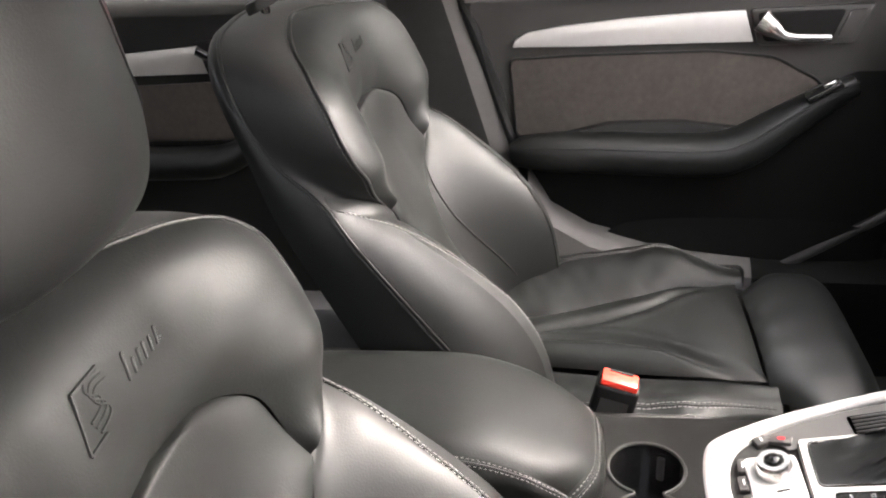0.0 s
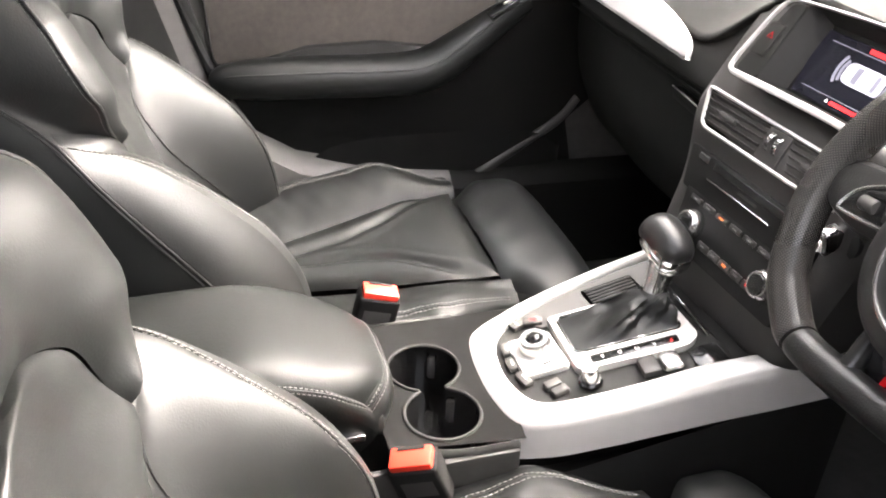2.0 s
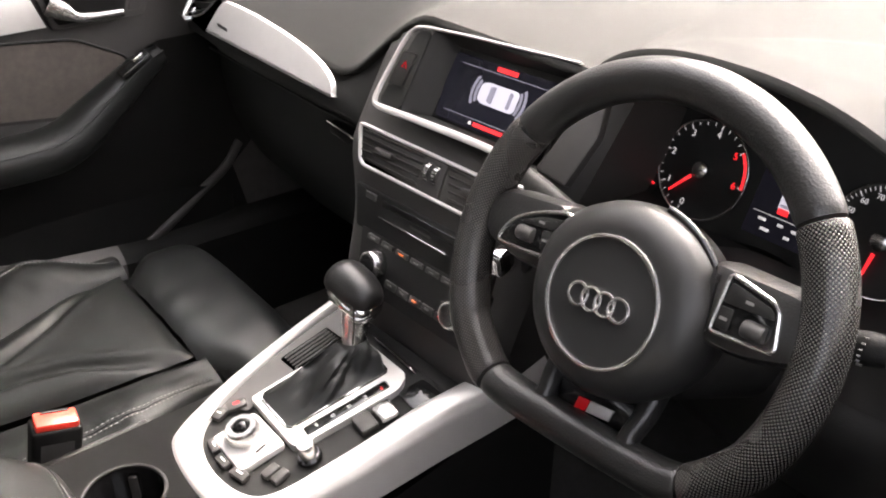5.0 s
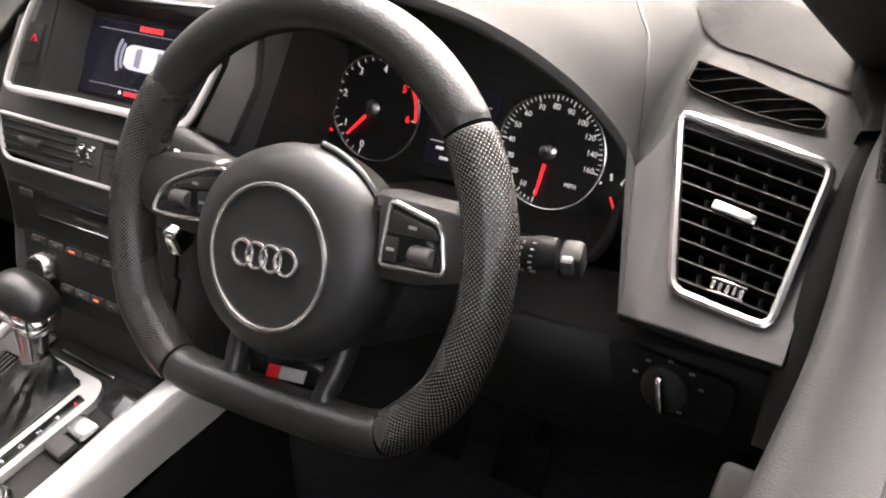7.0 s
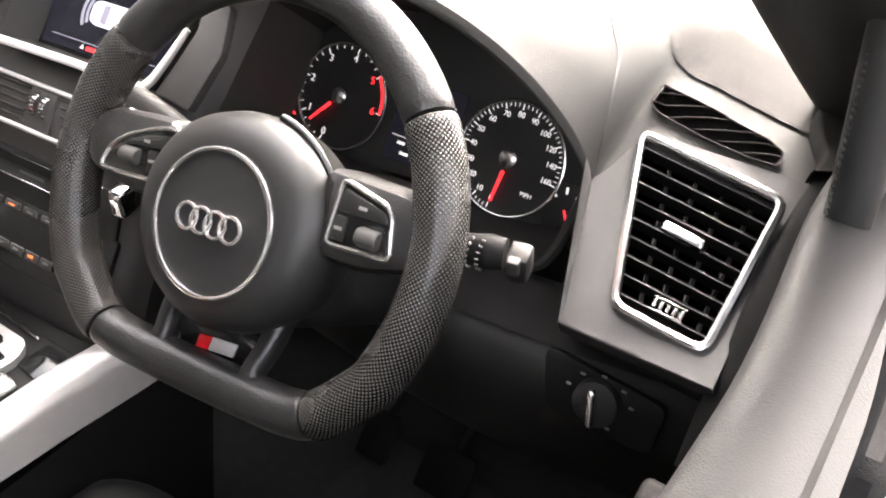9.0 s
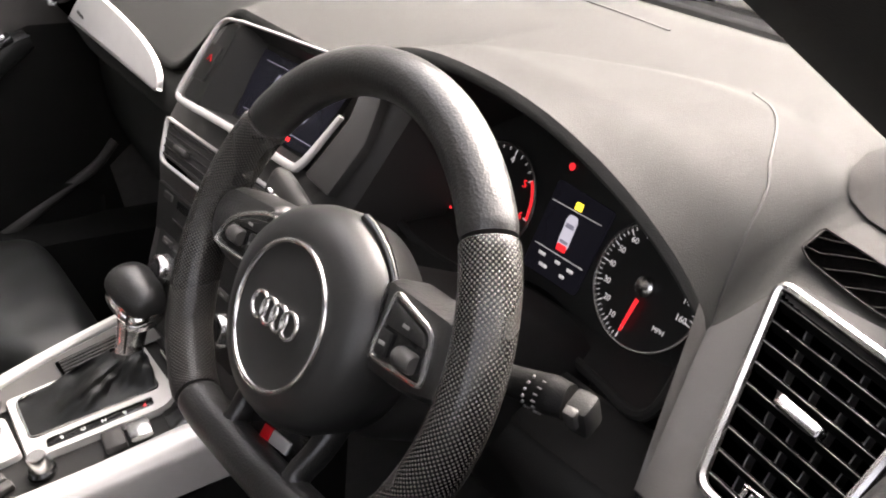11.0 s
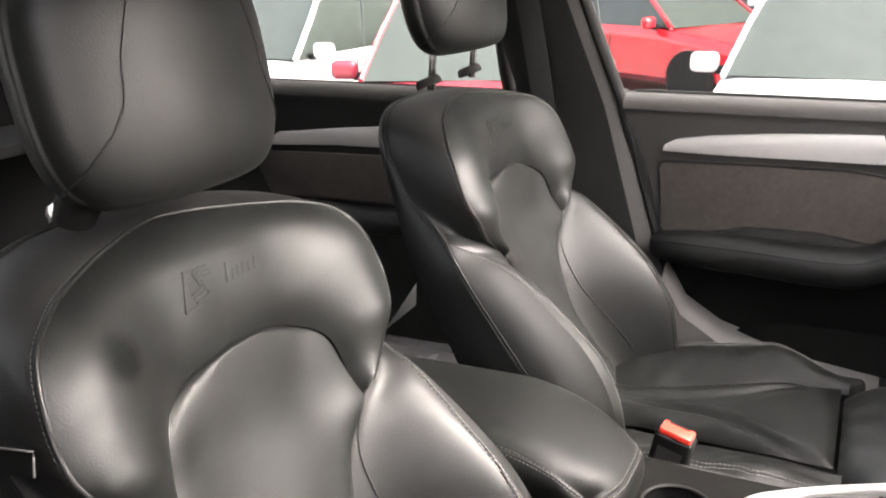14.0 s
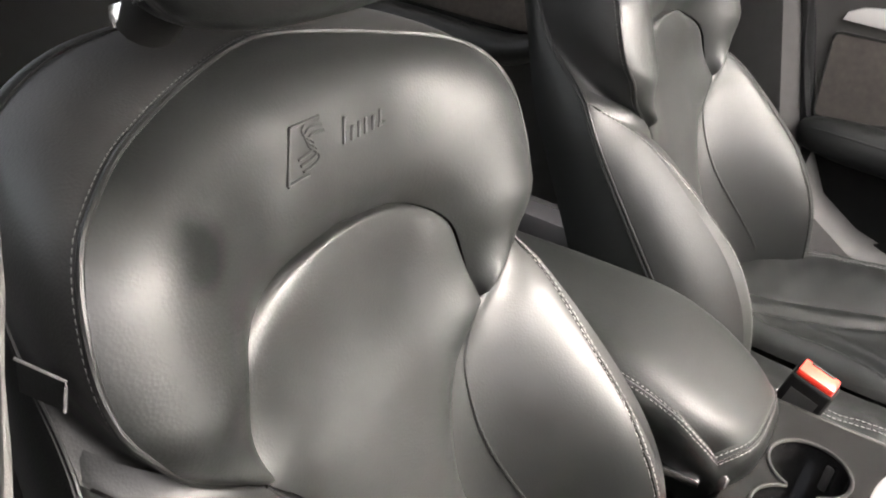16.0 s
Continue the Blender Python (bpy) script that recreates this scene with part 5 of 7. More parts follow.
part("tunnel", *joined(block((0.25, 0.62, 0.20), 0.02, 3, pose(0, -0.56, 0.51)), block((0.23, 0.36, 0.16), 0.01, 2, pose(0, -0.02, 0.50))), DARK, con)
for s in (-1, 1):
    part("tunnel_side", *block((0.010, 0.50, 0.24), 0.004, 2, pose(s * 0.128, -0.46, 0.60)), DARK, con)
part("front_trim_line", *tube([(-0.026, 0.051, cz_(0.051) + 0.002), (0.018, 0.050, cz_(0.050) + 0.002), (0.061, 0.048, cz_(0.048) + 0.002)], 0.0016, 0.0016, seg=8), CHROME, con, "thin chrome line")
part("front_tray", *sheet(lambda u, v: (-0.10 + 0.21 * u, 0.055 + 0.05 * v, cz_(0.055) - 0.002 - 0.01 * v), 8, 4), DARK, con)

# cup holder panel with its joined wells
c1, c2, cr = (-0.024, -0.278), (0.060, -0.278), 0.0435
dx = (c2[0] - c1[0]) / 2
half_a = math.acos(min(1, dx / cr)) if dx < cr else 0.0
wells = [(c1[0] + cr * math.cos(a), c1[1] + cr * math.sin(a)) for a in np.linspace(half_a + 0.12, 2 * math.pi - half_a - 0.12, 44)]
wells += [(c2[0] + cr * math.cos(a), c2[1] + cr * math.sin(a)) for a in np.linspace(math.pi + half_a + 0.12, 3 * math.pi - half_a - 0.12, 44)]
PZ = 0.7235
rimo = [(-0.118, -0.345), (0.104, -0.350), (0.120, -0.20), (0.098, -0.198), (0.040, -0.212), (-0.030, -0.213), (-0.078, -0.196), (-0.120, -0.118)]
cup = part("cup_holder", *holed(rimo, [wells], pose(0, 0, PZ)), MATT_BLACK, con, "glossy black double cup holder", 0)
part("cup_well", *joined(sheet(lambda u, v: (*wells[int(round(u * len(wells))) % len(wells)], PZ - 0.075 * v), len(wells), 4), ([(*q, PZ - 0.075) for q in wells], [tuple(range(len(wells)))])), GLOSS, cup)
part("cup_rim", *tube([(*q, PZ + 0.0008) for q in even(wells, 120, True)], 0.0022, seg=8, closed=True), DARK, cup)
for c in (c1, c2):
    for a in (35, 150, 265):
        part("cup_spring", *block((0.010, 0.006, 0.034), 0.003, 2, pose(c[0] + 0.041 * math.cos(radians(a)), c[1] + 0.041 * math.sin(radians(a)), PZ - 0.030, 0, 0, a + 90)), DASH_FACE, cup)
part("panel_edge", *tube(spline([(0.104, -0.345, PZ - 0.004), (0.122, -0.28, PZ - 0.006), (0.124, -0.21, PZ - 0.006)], 16), 0.005, 0.010, 8), DARK, con)

# rotary controller with its keys
ctl = blank("rotary_controller", "silver rotary controller with keys round it on the console", "controller", (-0.004, -0.145, 0.74))
part("key_square", *plate(rounded([(-0.036, -0.026), (0.034, -0.030), (0.040, 0.026), (-0.030, 0.030)], 0.008), 0.008, 0.003, cm(0.002, -0.143, -0.002, 4)), ALU, ctl)
kb = part("knob", *lathe([(0.020, 0.006), (0.0195, 0.018), (0.017, 0.022), (0.011, 0.022), (0.0095, 0.019), (0.0, 0.019)], 48, cm(-0.005, -0.142)), SATIN, ctl, "ribbed silver knob")
part("knob_cap", *lathe([(0.0095, 0.0192), (0.0085, 0.024), (0.006, 0.026), (0.0, 0.0265)], 32, cm(-0.005, -0.142)), GLOSS, kb)
for k in range(28):
    a = 2 * math.pi * k / 28
    part("knob_rib", *block((0.0012, 0.002, 0.010), 0.0004, 1, cm(-0.005, -0.142) @ pose(0.0198 * math.cos(a), 0.0198 * math.sin(a), 0.012, 0, 0, math.degrees(a))), SATIN, kb)
part("key_notch", *block((0.003, 0.014, 0.0015), 0.0005, 1, cm(0.026, -0.140, 0.0064, 10)), DARK, ctl)
for x, y, w, h, rz in ((-0.061, -0.147, 0.014, 0.016, 20), (-0.022, -0.1735, 0.022, 0.010, 172), (0.006, -0.1765, 0.022, 0.010, 180), (0.036, -0.172, 0.024, 0.012, 192)):
    key = part("key", *block((w, h, 0.007), 0.002, 2, cm(x, y, 0.001, rz)), DASH_FACE, ctl)
    part("key_mark", *block((w * 0.4, 0.0018, 0.0005), 0, 1, cm(x, y, 0.0048, rz)), PRINT, key)
rk = part("parking_key", *block((0.024, 0.014, 0.007), 0.002, 2, cm(-0.058, -0.126, 0.002, 72)), DASH_FACE, ctl)
part("key_mark", *block((0.008, 0.004, 0.0006), 0, 1, cm(-0.058, -0.126, 0.0056, 72)), LIT_RED, rk)
vol = blank("volume_knob", "small silver knob on the console", "knob", (0.074, -0.10, 0.745))
part("collar", *lathe([(0.014, 0.0), (0.014, 0.004), (0.012, 0.006), (0.0, 0.006)], 32, cm(0.072, -0.105, -0.001)), GLOSS, vol)
part("cap", *lathe([(0.0105, 0.005), (0.0100, 0.020), (0.0085, 0.023), (0.0, 0.023)], 32, cm(0.072, -0.105, -0.001)), SATIN, vol, "silver cap")
sqb = blank("console_keys", "pair of black rocker keys with printed marks", "switch", (0.068, -0.14, 0.735))
for k in range(2):
    part("rocker", *block((0.012, 0.020, 0.008), 0.0025, 2, cm(0.058 + 0.0135 * k, -0.146 + 0.004 * k, 0.001, 8)), DASH_FACE, sqb)

# gear lever, gaiter and its frame
gear = blank("gear_lever", "automatic gear lever with a chrome collar and leather gaiter", "gear lever", (-0.02, 0.01, 0.77))
fr_o = rounded([(-0.052, -0.110), (0.055, -0.113), (0.070, 0.018), (0.058, 0.037), (-0.047, 0.037)], [0.006, 0.012, 0.014, 0.012, 0.008], 6)
fr_i = rounded([(-0.045, -0.102), (0.026, -0.104), (0.038, 0.026), (-0.040, 0.028)], 0.007, 6)
gm = Matrix(((1, 0, 0, 0), (0, 1, 0, 0), (0, 0.2, 1, 0.727 + 0.04), (0, 0, 0, 1)))
part("gate_frame", *holed(fr_o, [fr_i, rounded([(0.036, -0.092), (0.050, -0.094), (0.060, 0.012), (0.046, 0.014)], 0.003)], gm @ pose(0, 0, 0.006)), ALU, gear, "satin silver frame", 0)
part("gate_edge", *sheet(lambda u, v: gm @ Vector((*fr_o[int(round(u * len(fr_o))) % len(fr_o)], 0.006 - 0.010 * v)), len(fr_o), 1), ALU, gear)
part("gate_bead", *tube([gm @ Vector((*q, 0.0065)) for q in even(fr_i, 90, True)], 0.0016, seg=6, closed=True), CHROME, gear)
lab = part("gate_display", *plate(rounded([(0.037, -0.091), (0.049, -0.093), (0.059, 0.011), (0.047, 0.013)], 0.003), 0.002, 0.0005, gm @ pose(0, 0, 0.003)), GLOSS, gear)
for k, t in enumerate("SDNRP"):
    lettering("position_letter", t, 0.007, LIT_RED if t == "P" else PRINT, gm @ pose(0.0425 + 0.0024 * k, -0.078 + 0.0205 * k, 0.0054, 0, 0, -90), lab)


def gaiter(u, v):
    a = 2 * math.pi * u
    base = np.array(even(fr_i, 64, True)[int(round(u * 64)) % 64])
    topc = np.array([-0.012, 0.008])
    topr = topc + 0.016 * np.array([(base - (-0.006, -0.04))[0] / 0.05, (base - (-0.006, -0.04))[1] / 0.07])
    w = v ** 0.75
    q = base * (1 - w) + topr * w
    fold = (0.0042 * math.sin(4 * a + 5 * v) + 0.0016 * math.sin(9 * a - 7 * v) + 0.0006 * math.sin(21 * a + 12 * v)) * math.sin(math.pi * v)
    z = 0.004 + 0.030 * v ** 1.4 + 0.008 * math.sin(math.pi * v) + fold
    return gm @ Vector((q[0] + fold, q[1], z))
part("gaiter", *sheet(gaiter, 64, 24, True), LEATHER, gear, "creased leather gaiter")
stem = spline([(-0.012, 0.010, 0.790), (-0.016, 0.015, 0.808), (-0.021, 0.021, 0.828), (-0.028, 0.027, 0.850)], 24)
part("stem", *tube(stem, np.interp(range(24), [0, 7, 16, 23], [0.0155, 0.0145, 0.0175, 0.0235]), np.interp(range(24), [0, 7, 16, 23], [0.0165, 0.0150, 0.0165, 0.0200]), 24, up=(0, 1, 0)), SATIN, gear, "satin metal stem")
part("stem_boot", *lathe([(0.0215, -0.006), (0.0225, 0.0), (0.0205, 0.006), (0.0170, 0.010), (0.0150, 0.012)], 28, pose(-0.012, 0.010, 0.787, -14, -12, 0)), LEATHER, gear)
part("stem_groove", *tube([Vector(q) + Vector((0.0132, -0.0108, 0)) * k for q, k in zip(stem[6:], np.linspace(0.92, 1.28, 18))], 0.0011, seg=6), DARK, gear)
hm = pose(-0.036, 0.032, 0.857, 8, 14, 6)
def egg(m, rx, ry, rz, low):
    """A blunt egg about the pose m, fuller towards its -x end."""
    e = lambda w, p: math.copysign(abs(w) ** p, w)
    def at(u, v):
        a, ph = 2 * math.pi * u, math.pi * (v - 0.5)
        x = rx * e(math.sin(ph), 0.75)
        r = e(math.cos(ph), 0.55)
        fat = 1.0 - 0.10 * math.sin(ph)
        return m @ Vector((x, ry * fat * r * math.cos(a), rz * fat * r * math.sin(a) - low * (x / rx) ** 2))
    return sheet(at, 40, 26, True)
kn = part("knob", *egg(hm, 0.037, 0.0265, 0.0225, 0.004), LEATHER_RIM, gear, "smooth black leather knob", 0)
part("knob_collar", *egg(hm @ pose(0.0075, -0.0045, -0.0095, 0, 6, 0), 0.0335, 0.0262, 0.0150, 0.003), CHROME, kn, "chrome collar", 0)
part("release_button", *egg(hm @ pose(0.0185, -0.009, -0.0125, 0, 6, -14), 0.0235, 0.0205, 0.0085, 0.002), SATIN, kn, "bright release button", 0)
# slatted vent and hand-brake keys in the bed
# thin raised plate whose black paints the shade between the slats
part("slot_shade", *plate(rounded([(-0.017, -0.036), (0.017, -0.036), (0.017, 0.036), (-0.017, 0.036)], 0.003), 0.0012, 0.0004, cm(-0.071, -0.014, 0.0016, 3)), RECESS_SHADE, con)
for k in range(5):
    part("bed_slat", *block((0.0030, 0.066, 0.003), 0.001, 1, cm(-0.0835 + 0.0062 * k, -0.014, 0.0030, 3)), FIELD, con)
hb = blank("parking_brake_switch", "silver parking brake switch on the console", "switch", (0.085, -0.02, 0.76))
part("rocker", *block((0.028, 0.022, 0.010), 0.003, 2, cm(0.080, -0.037, 0.002, -6)), DASH_FACE, hb)
part("rocker", *block((0.028, 0.024, 0.012), 0.004, 2, cm(0.083, -0.012, 0.002, -6)), SATIN, hb, "silver switch")
part("tray", *plate(rounded([(0.068, 0.016), (0.102, 0.013), (0.108, 0.050), (0.072, 0.050)], 0.006), 0.002, 0.0006, Matrix(((1, 0, 0, 0), (0, 1, 0, 0), (0, 0.2, 1, 0.765), (0, 0, 0, 1)))), GLOSS, con)

# ---- armrest ----
arm = con
def cap(u, v):
    x = -0.104 + 0.180 * u
    y = -0.70 + 0.360 * v
    s = abs(2 * u - 1)
    front_r = max(0.0, (v - 0.80) / 0.20)
    z = 0.831 + 0.005 * math.sin(math.pi * v) - 0.056 * smooth(0.52, 1.12, v) ** 1.2 - 0.005 * s ** 3 - 0.010 * s ** 9 - 0.008 * front_r ** 5
    return (x * (1 - 0.10 * front_r ** 3) - 0.004 * front_r, y - 0.028 * s ** 4 * front_r, z)
lid = part("armrest", *sheet(cap, 40, 50), LEATHER_SEAT, arm, "padded black leather armrest lid")
edge_u = [(u, 0.0) for u in np.linspace(0, 0, 1)] + [(0.0, v) for v in np.linspace(0, 1, 40)] + [(u, 1.0) for u in np.linspace(0, 1, 30)[1:]] + [(1.0, v) for v in np.linspace(1, 0, 40)[1:]]
edge_p = [Vector(cap(*q)) for q in edge_u]
cen_a = Vector((-0.02, -0.55, 0.75))
def skirt(u, v):
    q = edge_p[int(round(u * (len(edge_p) - 1)))]
    d = (q - cen_a)
    d.z = 0
    b = 0.016 * math.sin(math.pi * min(1, v * 1.1) ** 0.8)
    return q + d.normalized() * (b - 0.022 * v ** 3) + Vector((0, 0, -0.088 * v))
part("lid_side", *sheet(skirt, len(edge_p) - 1, 12, flip=True), LEATHER_SEAT, lid)
for dv in (0.03, 0.10):
    part("stitching", *stitches([Vector(skirt(u, dv)) for u in np.linspace(0.38, 1.0, 160)], (0.7, 0.5, 0.5), 0.0032, 0.0024, 0.0004), THREAD, lid, "grey twin stitching", 0)
part("lid_seam", *tube([Vector(skirt(u, 0.065)) for u in np.linspace(0.0, 1.0, 160)], 0.0012, seg=6), LEATHER, lid)
part("lid_base", *block((0.180, 0.34, 0.030), 0.008, 2, pose(-0.020, -0.515, 0.728)), DARK, arm)
part("hinge_rail", *block((0.012, 0.10, 0.010), 0.003, 2, pose(0.075, -0.42, 0.722, 4)), SATIN, arm, "bright metal rail")

# ---- belt buckles ----
def buckle(label, at_, rx, ry, rz):
    b = blank("belt_buckle", label, "belt buckle", at_, group="belt buckles")
    m = Matrix.Translation(at_) @ pose(0, 0, 0, rx, ry, rz)
    part("casing", *block((0.032, 0.054, 0.066), 0.005, 3, m @ pose(0, 0, -0.036)), BLACK_TRIM, b)
    part("label_plate", *block((0.0012, 0.036, 0.026), 0.0004, 1, m @ pose(0.0156, 0, -0.034)), DASH_FACE, b)
    part("release_button", *block((0.026, 0.046, 0.012), 0.003, 2, m @ pose(0, 0, -0.001)), RED, b, "red release button")
    part("tongue_slot", *block((0.004, 0.030, 0.002), 0.0006, 1, m @ pose(-0.009, 0, 0.0052)), DARK, b)
    part("stalk", *tube(moved(m, [(0, 0, -0.06), (0, 0.0, -0.11), (0, -0.01, -0.16)]), 0.010, 0.018, 10), DARK, b)
buckle("black belt buckle with a red button beside the armrest", (-0.146, -0.303, 0.758), -12, 4, -8)
buckle("black belt buckle with a red button low beside the console", (0.134, -0.334, 0.738), 18, 12, -20)
# white paper slip wedged beside the rear seat
slip = part("paper_slip", *plate([(-0.055, -0.020), (0.030, -0.022), (0.048, 0.020)], 0.001, 0.0002, pose(-0.47, -0.905, 0.737, 20, 0, 70) @ pose(0, 0, 0, 90, 0, 90)), PRINT)
tagged(slip, "white paper slip sticking out by the seat", "paper")

# ---- front seats ----
RECLINE = 23
HEAD = (-0.693, 1.296)       # middle of a lowered headrest


def back_base(a, b):
    """Height of the backrest's face over its plane: the middle sinks, the shoulders come forward, the top rolls away."""
    s = abs(a)
    crest = np.interp(b, [-0.08, 0.0, 0.06, 0.13, 0.20, 0.26, 0.305, 0.345], [0.085, 0.105, 0.120, 0.110, 0.070, 0.030, 0.010, 0.0])
    c = crest * smooth(0.085, 0.225, s)
    c += -0.016 * (1 - smooth(0.05, 0.15, s)) * smooth(-0.05, 0.1, b) * (1 - smooth(0.25, 0.40, b))
    c += 0.030 * smooth(0.07, 0.195, s) * smooth(0.275, 0.345, b) * (1 - smooth(0.41, 0.53, b))
    c -= 0.045 * max(0.0, (b - 0.455) / 0.07) ** 2
    return c


INSERT_EDGE = [(0.120, -0.08), (0.088, 0.03), (0.074, 0.12), (0.096, 0.205), (0.138, 0.256)]
ARCH = [(0.138, 0.256), (0.134, 0.300), (0.116, 0.342), (0.070, 0.369), (0.0, 0.379)]
HEAD_OUT = [(0.142, 0.259), (0.194, 0.298), (0.224, 0.338), (0.232, 0.365), (0.230, 0.400), (0.221, 0.430), (0.202, 0.455), (0.165, 0.477), (0.118, 0.492), (0.075, 0.503), (0.030, 0.512), (0.0, 0.515)]
# seams in three dimensions: along the bolster, down the side, and round the rear
TWIN = [(0.200, -0.08, 0.085), (0.208, 0.0, 0.104), (0.211, 0.053, 0.107), (0.212, 0.108, 0.097), (0.213, 0.160, 0.076), (0.213, 0.212, 0.050), (0.214, 0.258, 0.022), (0.219, 0.290, -0.010), (0.232, 0.316, -0.032)]
LONG_LOW = [(0.250, -0.08, 0.050), (0.254, 0.0, 0.045), (0.256, 0.080, 0.030), (0.252, 0.180, 0.003), (0.246, 0.260, -0.019), (0.232, 0.316, -0.034)]
LONG_HIGH = [(0.232, 0.316, -0.034), (0.226, 0.343, -0.046), (0.218, 0.380, -0.068), (0.211, 0.418, -0.080), (0.200, 0.466, -0.086), (0.172, 0.508, -0.090), (0.10, 0.536, -0.105), (0.0, 0.543, -0.112)]
REAR = [(0.235, -0.08, -0.060), (0.242, 0.0, -0.072), (0.243, 0.100, -0.086), (0.235, 0.260, -0.100), (0.225, 0.330, -0.107), (0.208, 0.400, -0.108), (0.190, 0.468, -0.110), (0.155, 0.508, -0.118), (0.090, 0.530, -0.130), (0.0, 0.535, -0.135)]


def front_seat(name, label, cx, dy, dz, head_up, note):
    """A sports seat with a horseshoe shoulder panel, bolsters, a centre strip and a loose headrest."""
    o = Vector((cx, -0.48 + dy, 0.70 + dz))
    r = radians(RECLINE)
    up, out = Vector((0, -math.sin(r), math.cos(r))), Vector((0, math.cos(r), math.sin(r)))

    def at(a, b, c):
        return o + Vector((a, 0, 0)) + up * b + out * c

    seat = blank(name, label, "car seat", (cx, -0.3, 0.40), group="front seats")
    insert_e, arch = spline(INSERT_EDGE, 40), spline(ARCH, 36)
    half = even(np.vstack([insert_e, arch[1:]]), 81)
    head_o = spline(HEAD_OUT, 80)

    # centre strip
    def insert(u, v):
        s = 2 * u - 1
        s = math.copysign(abs(s) ** 0.8, s)
        h = half[min(80, int(round(v * 80)))]
        edge = max(abs(s) ** 5, v ** 40)
        a, b = s * h[0], h[1]
        return at(a, b, back_base(a, b) + 0.006 - 0.008 * smooth(0.22, 0.32, b) - 0.014 * edge)
    backrest = part("backrest", *sheet(insert, 30, 80), LEATHER_SOFT, seat)

    # bolsters: from the centre strip over the crest to the twin seam
    inner = even(insert_e, 41)
    outer = even(np.vstack([spline(TWIN, 60), spline(LONG_HIGH[:2], 6)[1:]]), 41)
    for s in (-1, 1):
        def wing(u, v):
            i = min(40, int(round(v * 40)))
            p, q = inner[i], outer[i]
            c0 = back_base(p[0], p[1]) - 0.004
            w = u ** 0.9
            fat = math.sin(math.pi * u ** 1.25)
            rise = smooth(0.0, 0.86, u)
            a = p[0] * (1 - w) + q[0] * w + 0.012 * fat * smooth(0.75, 1.0, v)
            b = p[1] * (1 - w) + q[1] * w
            c = c0 + (q[2] - c0) * rise + (0.010 + 0.016 * smooth(0.7, 1.0, v)) * fat - 0.007 * (1 - u) ** 6 - 0.006 * v ** 24
            return at(s * a, b, c)
        w = part("bolster", *sheet(wing, 32, 40, flip=s < 0), LEATHER, backrest)
        n = out + Vector((s * 0.9, 0, 0))
        lift = n.normalized() * 0.0009
        course = lambda v: np.interp(v, [0.0, 0.375, 0.475, 0.60, 0.725, 0.92], [0.68, 0.755, 0.815, 0.85, 0.93, 0.985])
        rows = [[Vector(wing(course(v) + uu, v)) + lift for v in np.linspace(0.0, 0.90, 90)] for uu in (-0.018, 0.018)]
        part("stitching", *joined(*[stitches(k, n) for k in rows]), THREAD, w, "grey twin stitching", 0)
        part("piping", *tube([Vector(wing(course(v), v)) for v in np.linspace(0, 0.93, 90)], 0.0013, seg=6), MATT_BLACK, w)
        part("gusset_seam", *tube([Vector(wing(0.03 + 0.30 * (1 - v) ** 0.8, v)) for v in np.linspace(0.15, 0.985, 70)], 0.0016, seg=6), LEATHER, w)

    # shoulder panel round the arch
    arch_full = even(np.vstack([arch, (arch * (-1, 1))[::-1][1:]]), 91)
    head_full = even(np.vstack([head_o, (head_o * (-1, 1))[::-1][1:]]), 91)

    def shoulder(u, v):
        i = min(90, int(round(u * 90)))
        w = v ** 0.9
        q = arch_full[i] * (1 - w) + head_full[i] * w
        edge = max((1 - v) ** 7, abs(2 * u - 1) ** 40)
        return at(q[0], q[1], back_base(q[0], q[1]) + 0.007 - 0.020 * edge - 0.017 * v ** 5)
    sh = part("shoulder_panel", *sheet(shoulder, 90, 26), WORN if cx > 0 else LEATHER_SOFT, backrest)
    rim = [Vector(shoulder(u, 1.0)) + up * 0.001 for u in np.linspace(0.0, 1.0, 91)]
    part("piping", *tube(rim, 0.0024, seg=8), LEATHER, sh)

    # embossed mark: a slanted tile with three bars, and four plain strokes beside it
    def pressed(pts, h=0.0005):
        v, f = plate(pts, h + 0.002, 0.0008)
        return [at(q[0], q[1], back_base(q[0], q[1]) + 0.0056 + q[2]) for q in v], f
    tile = [(0.056, 0.425), (0.027, 0.426), (0.010, 0.459), (0.040, 0.459)]
    along = lambda p, q, k: (p[0] + (q[0] - p[0]) * k, p[1] + (q[1] - p[1]) * k)
    bits = []
    for p, q in ((tile[1], tile[0]), (tile[0], tile[3]), (tile[3], tile[2])):
        p = along(p, q, 0.25 if p is tile[1] else 0.0)
        d = Vector((q[0] - p[0], q[1] - p[1])).normalized() * 0.0011
        bits.append(pressed([(p[0] - d.y, p[1] + d.x), (p[0] + d.y, p[1] - d.x), (q[0] + d.y, q[1] - d.x), (q[0] - d.y, q[1] + d.x)]))
    for k in (-1, 0, 1):
        path = spline([(0.010, 0.4535), (0.022, 0.4545), (0.0290, 0.4500), (0.0265, 0.4450), (0.0215, 0.4415), (0.0220, 0.4370), (0.0300, 0.4345), (0.0395, 0.4335)], 24) + np.array((0.001 * k, 0.0042 * k))
        v, f = tube([(q[0], q[1], 0.0008) for q in path], 0.0010, 0.0009, 6)
        bits.append(([at(q[0], q[1], back_base(q[0], q[1]) + 0.0060 + q[2]) for q in v], f))
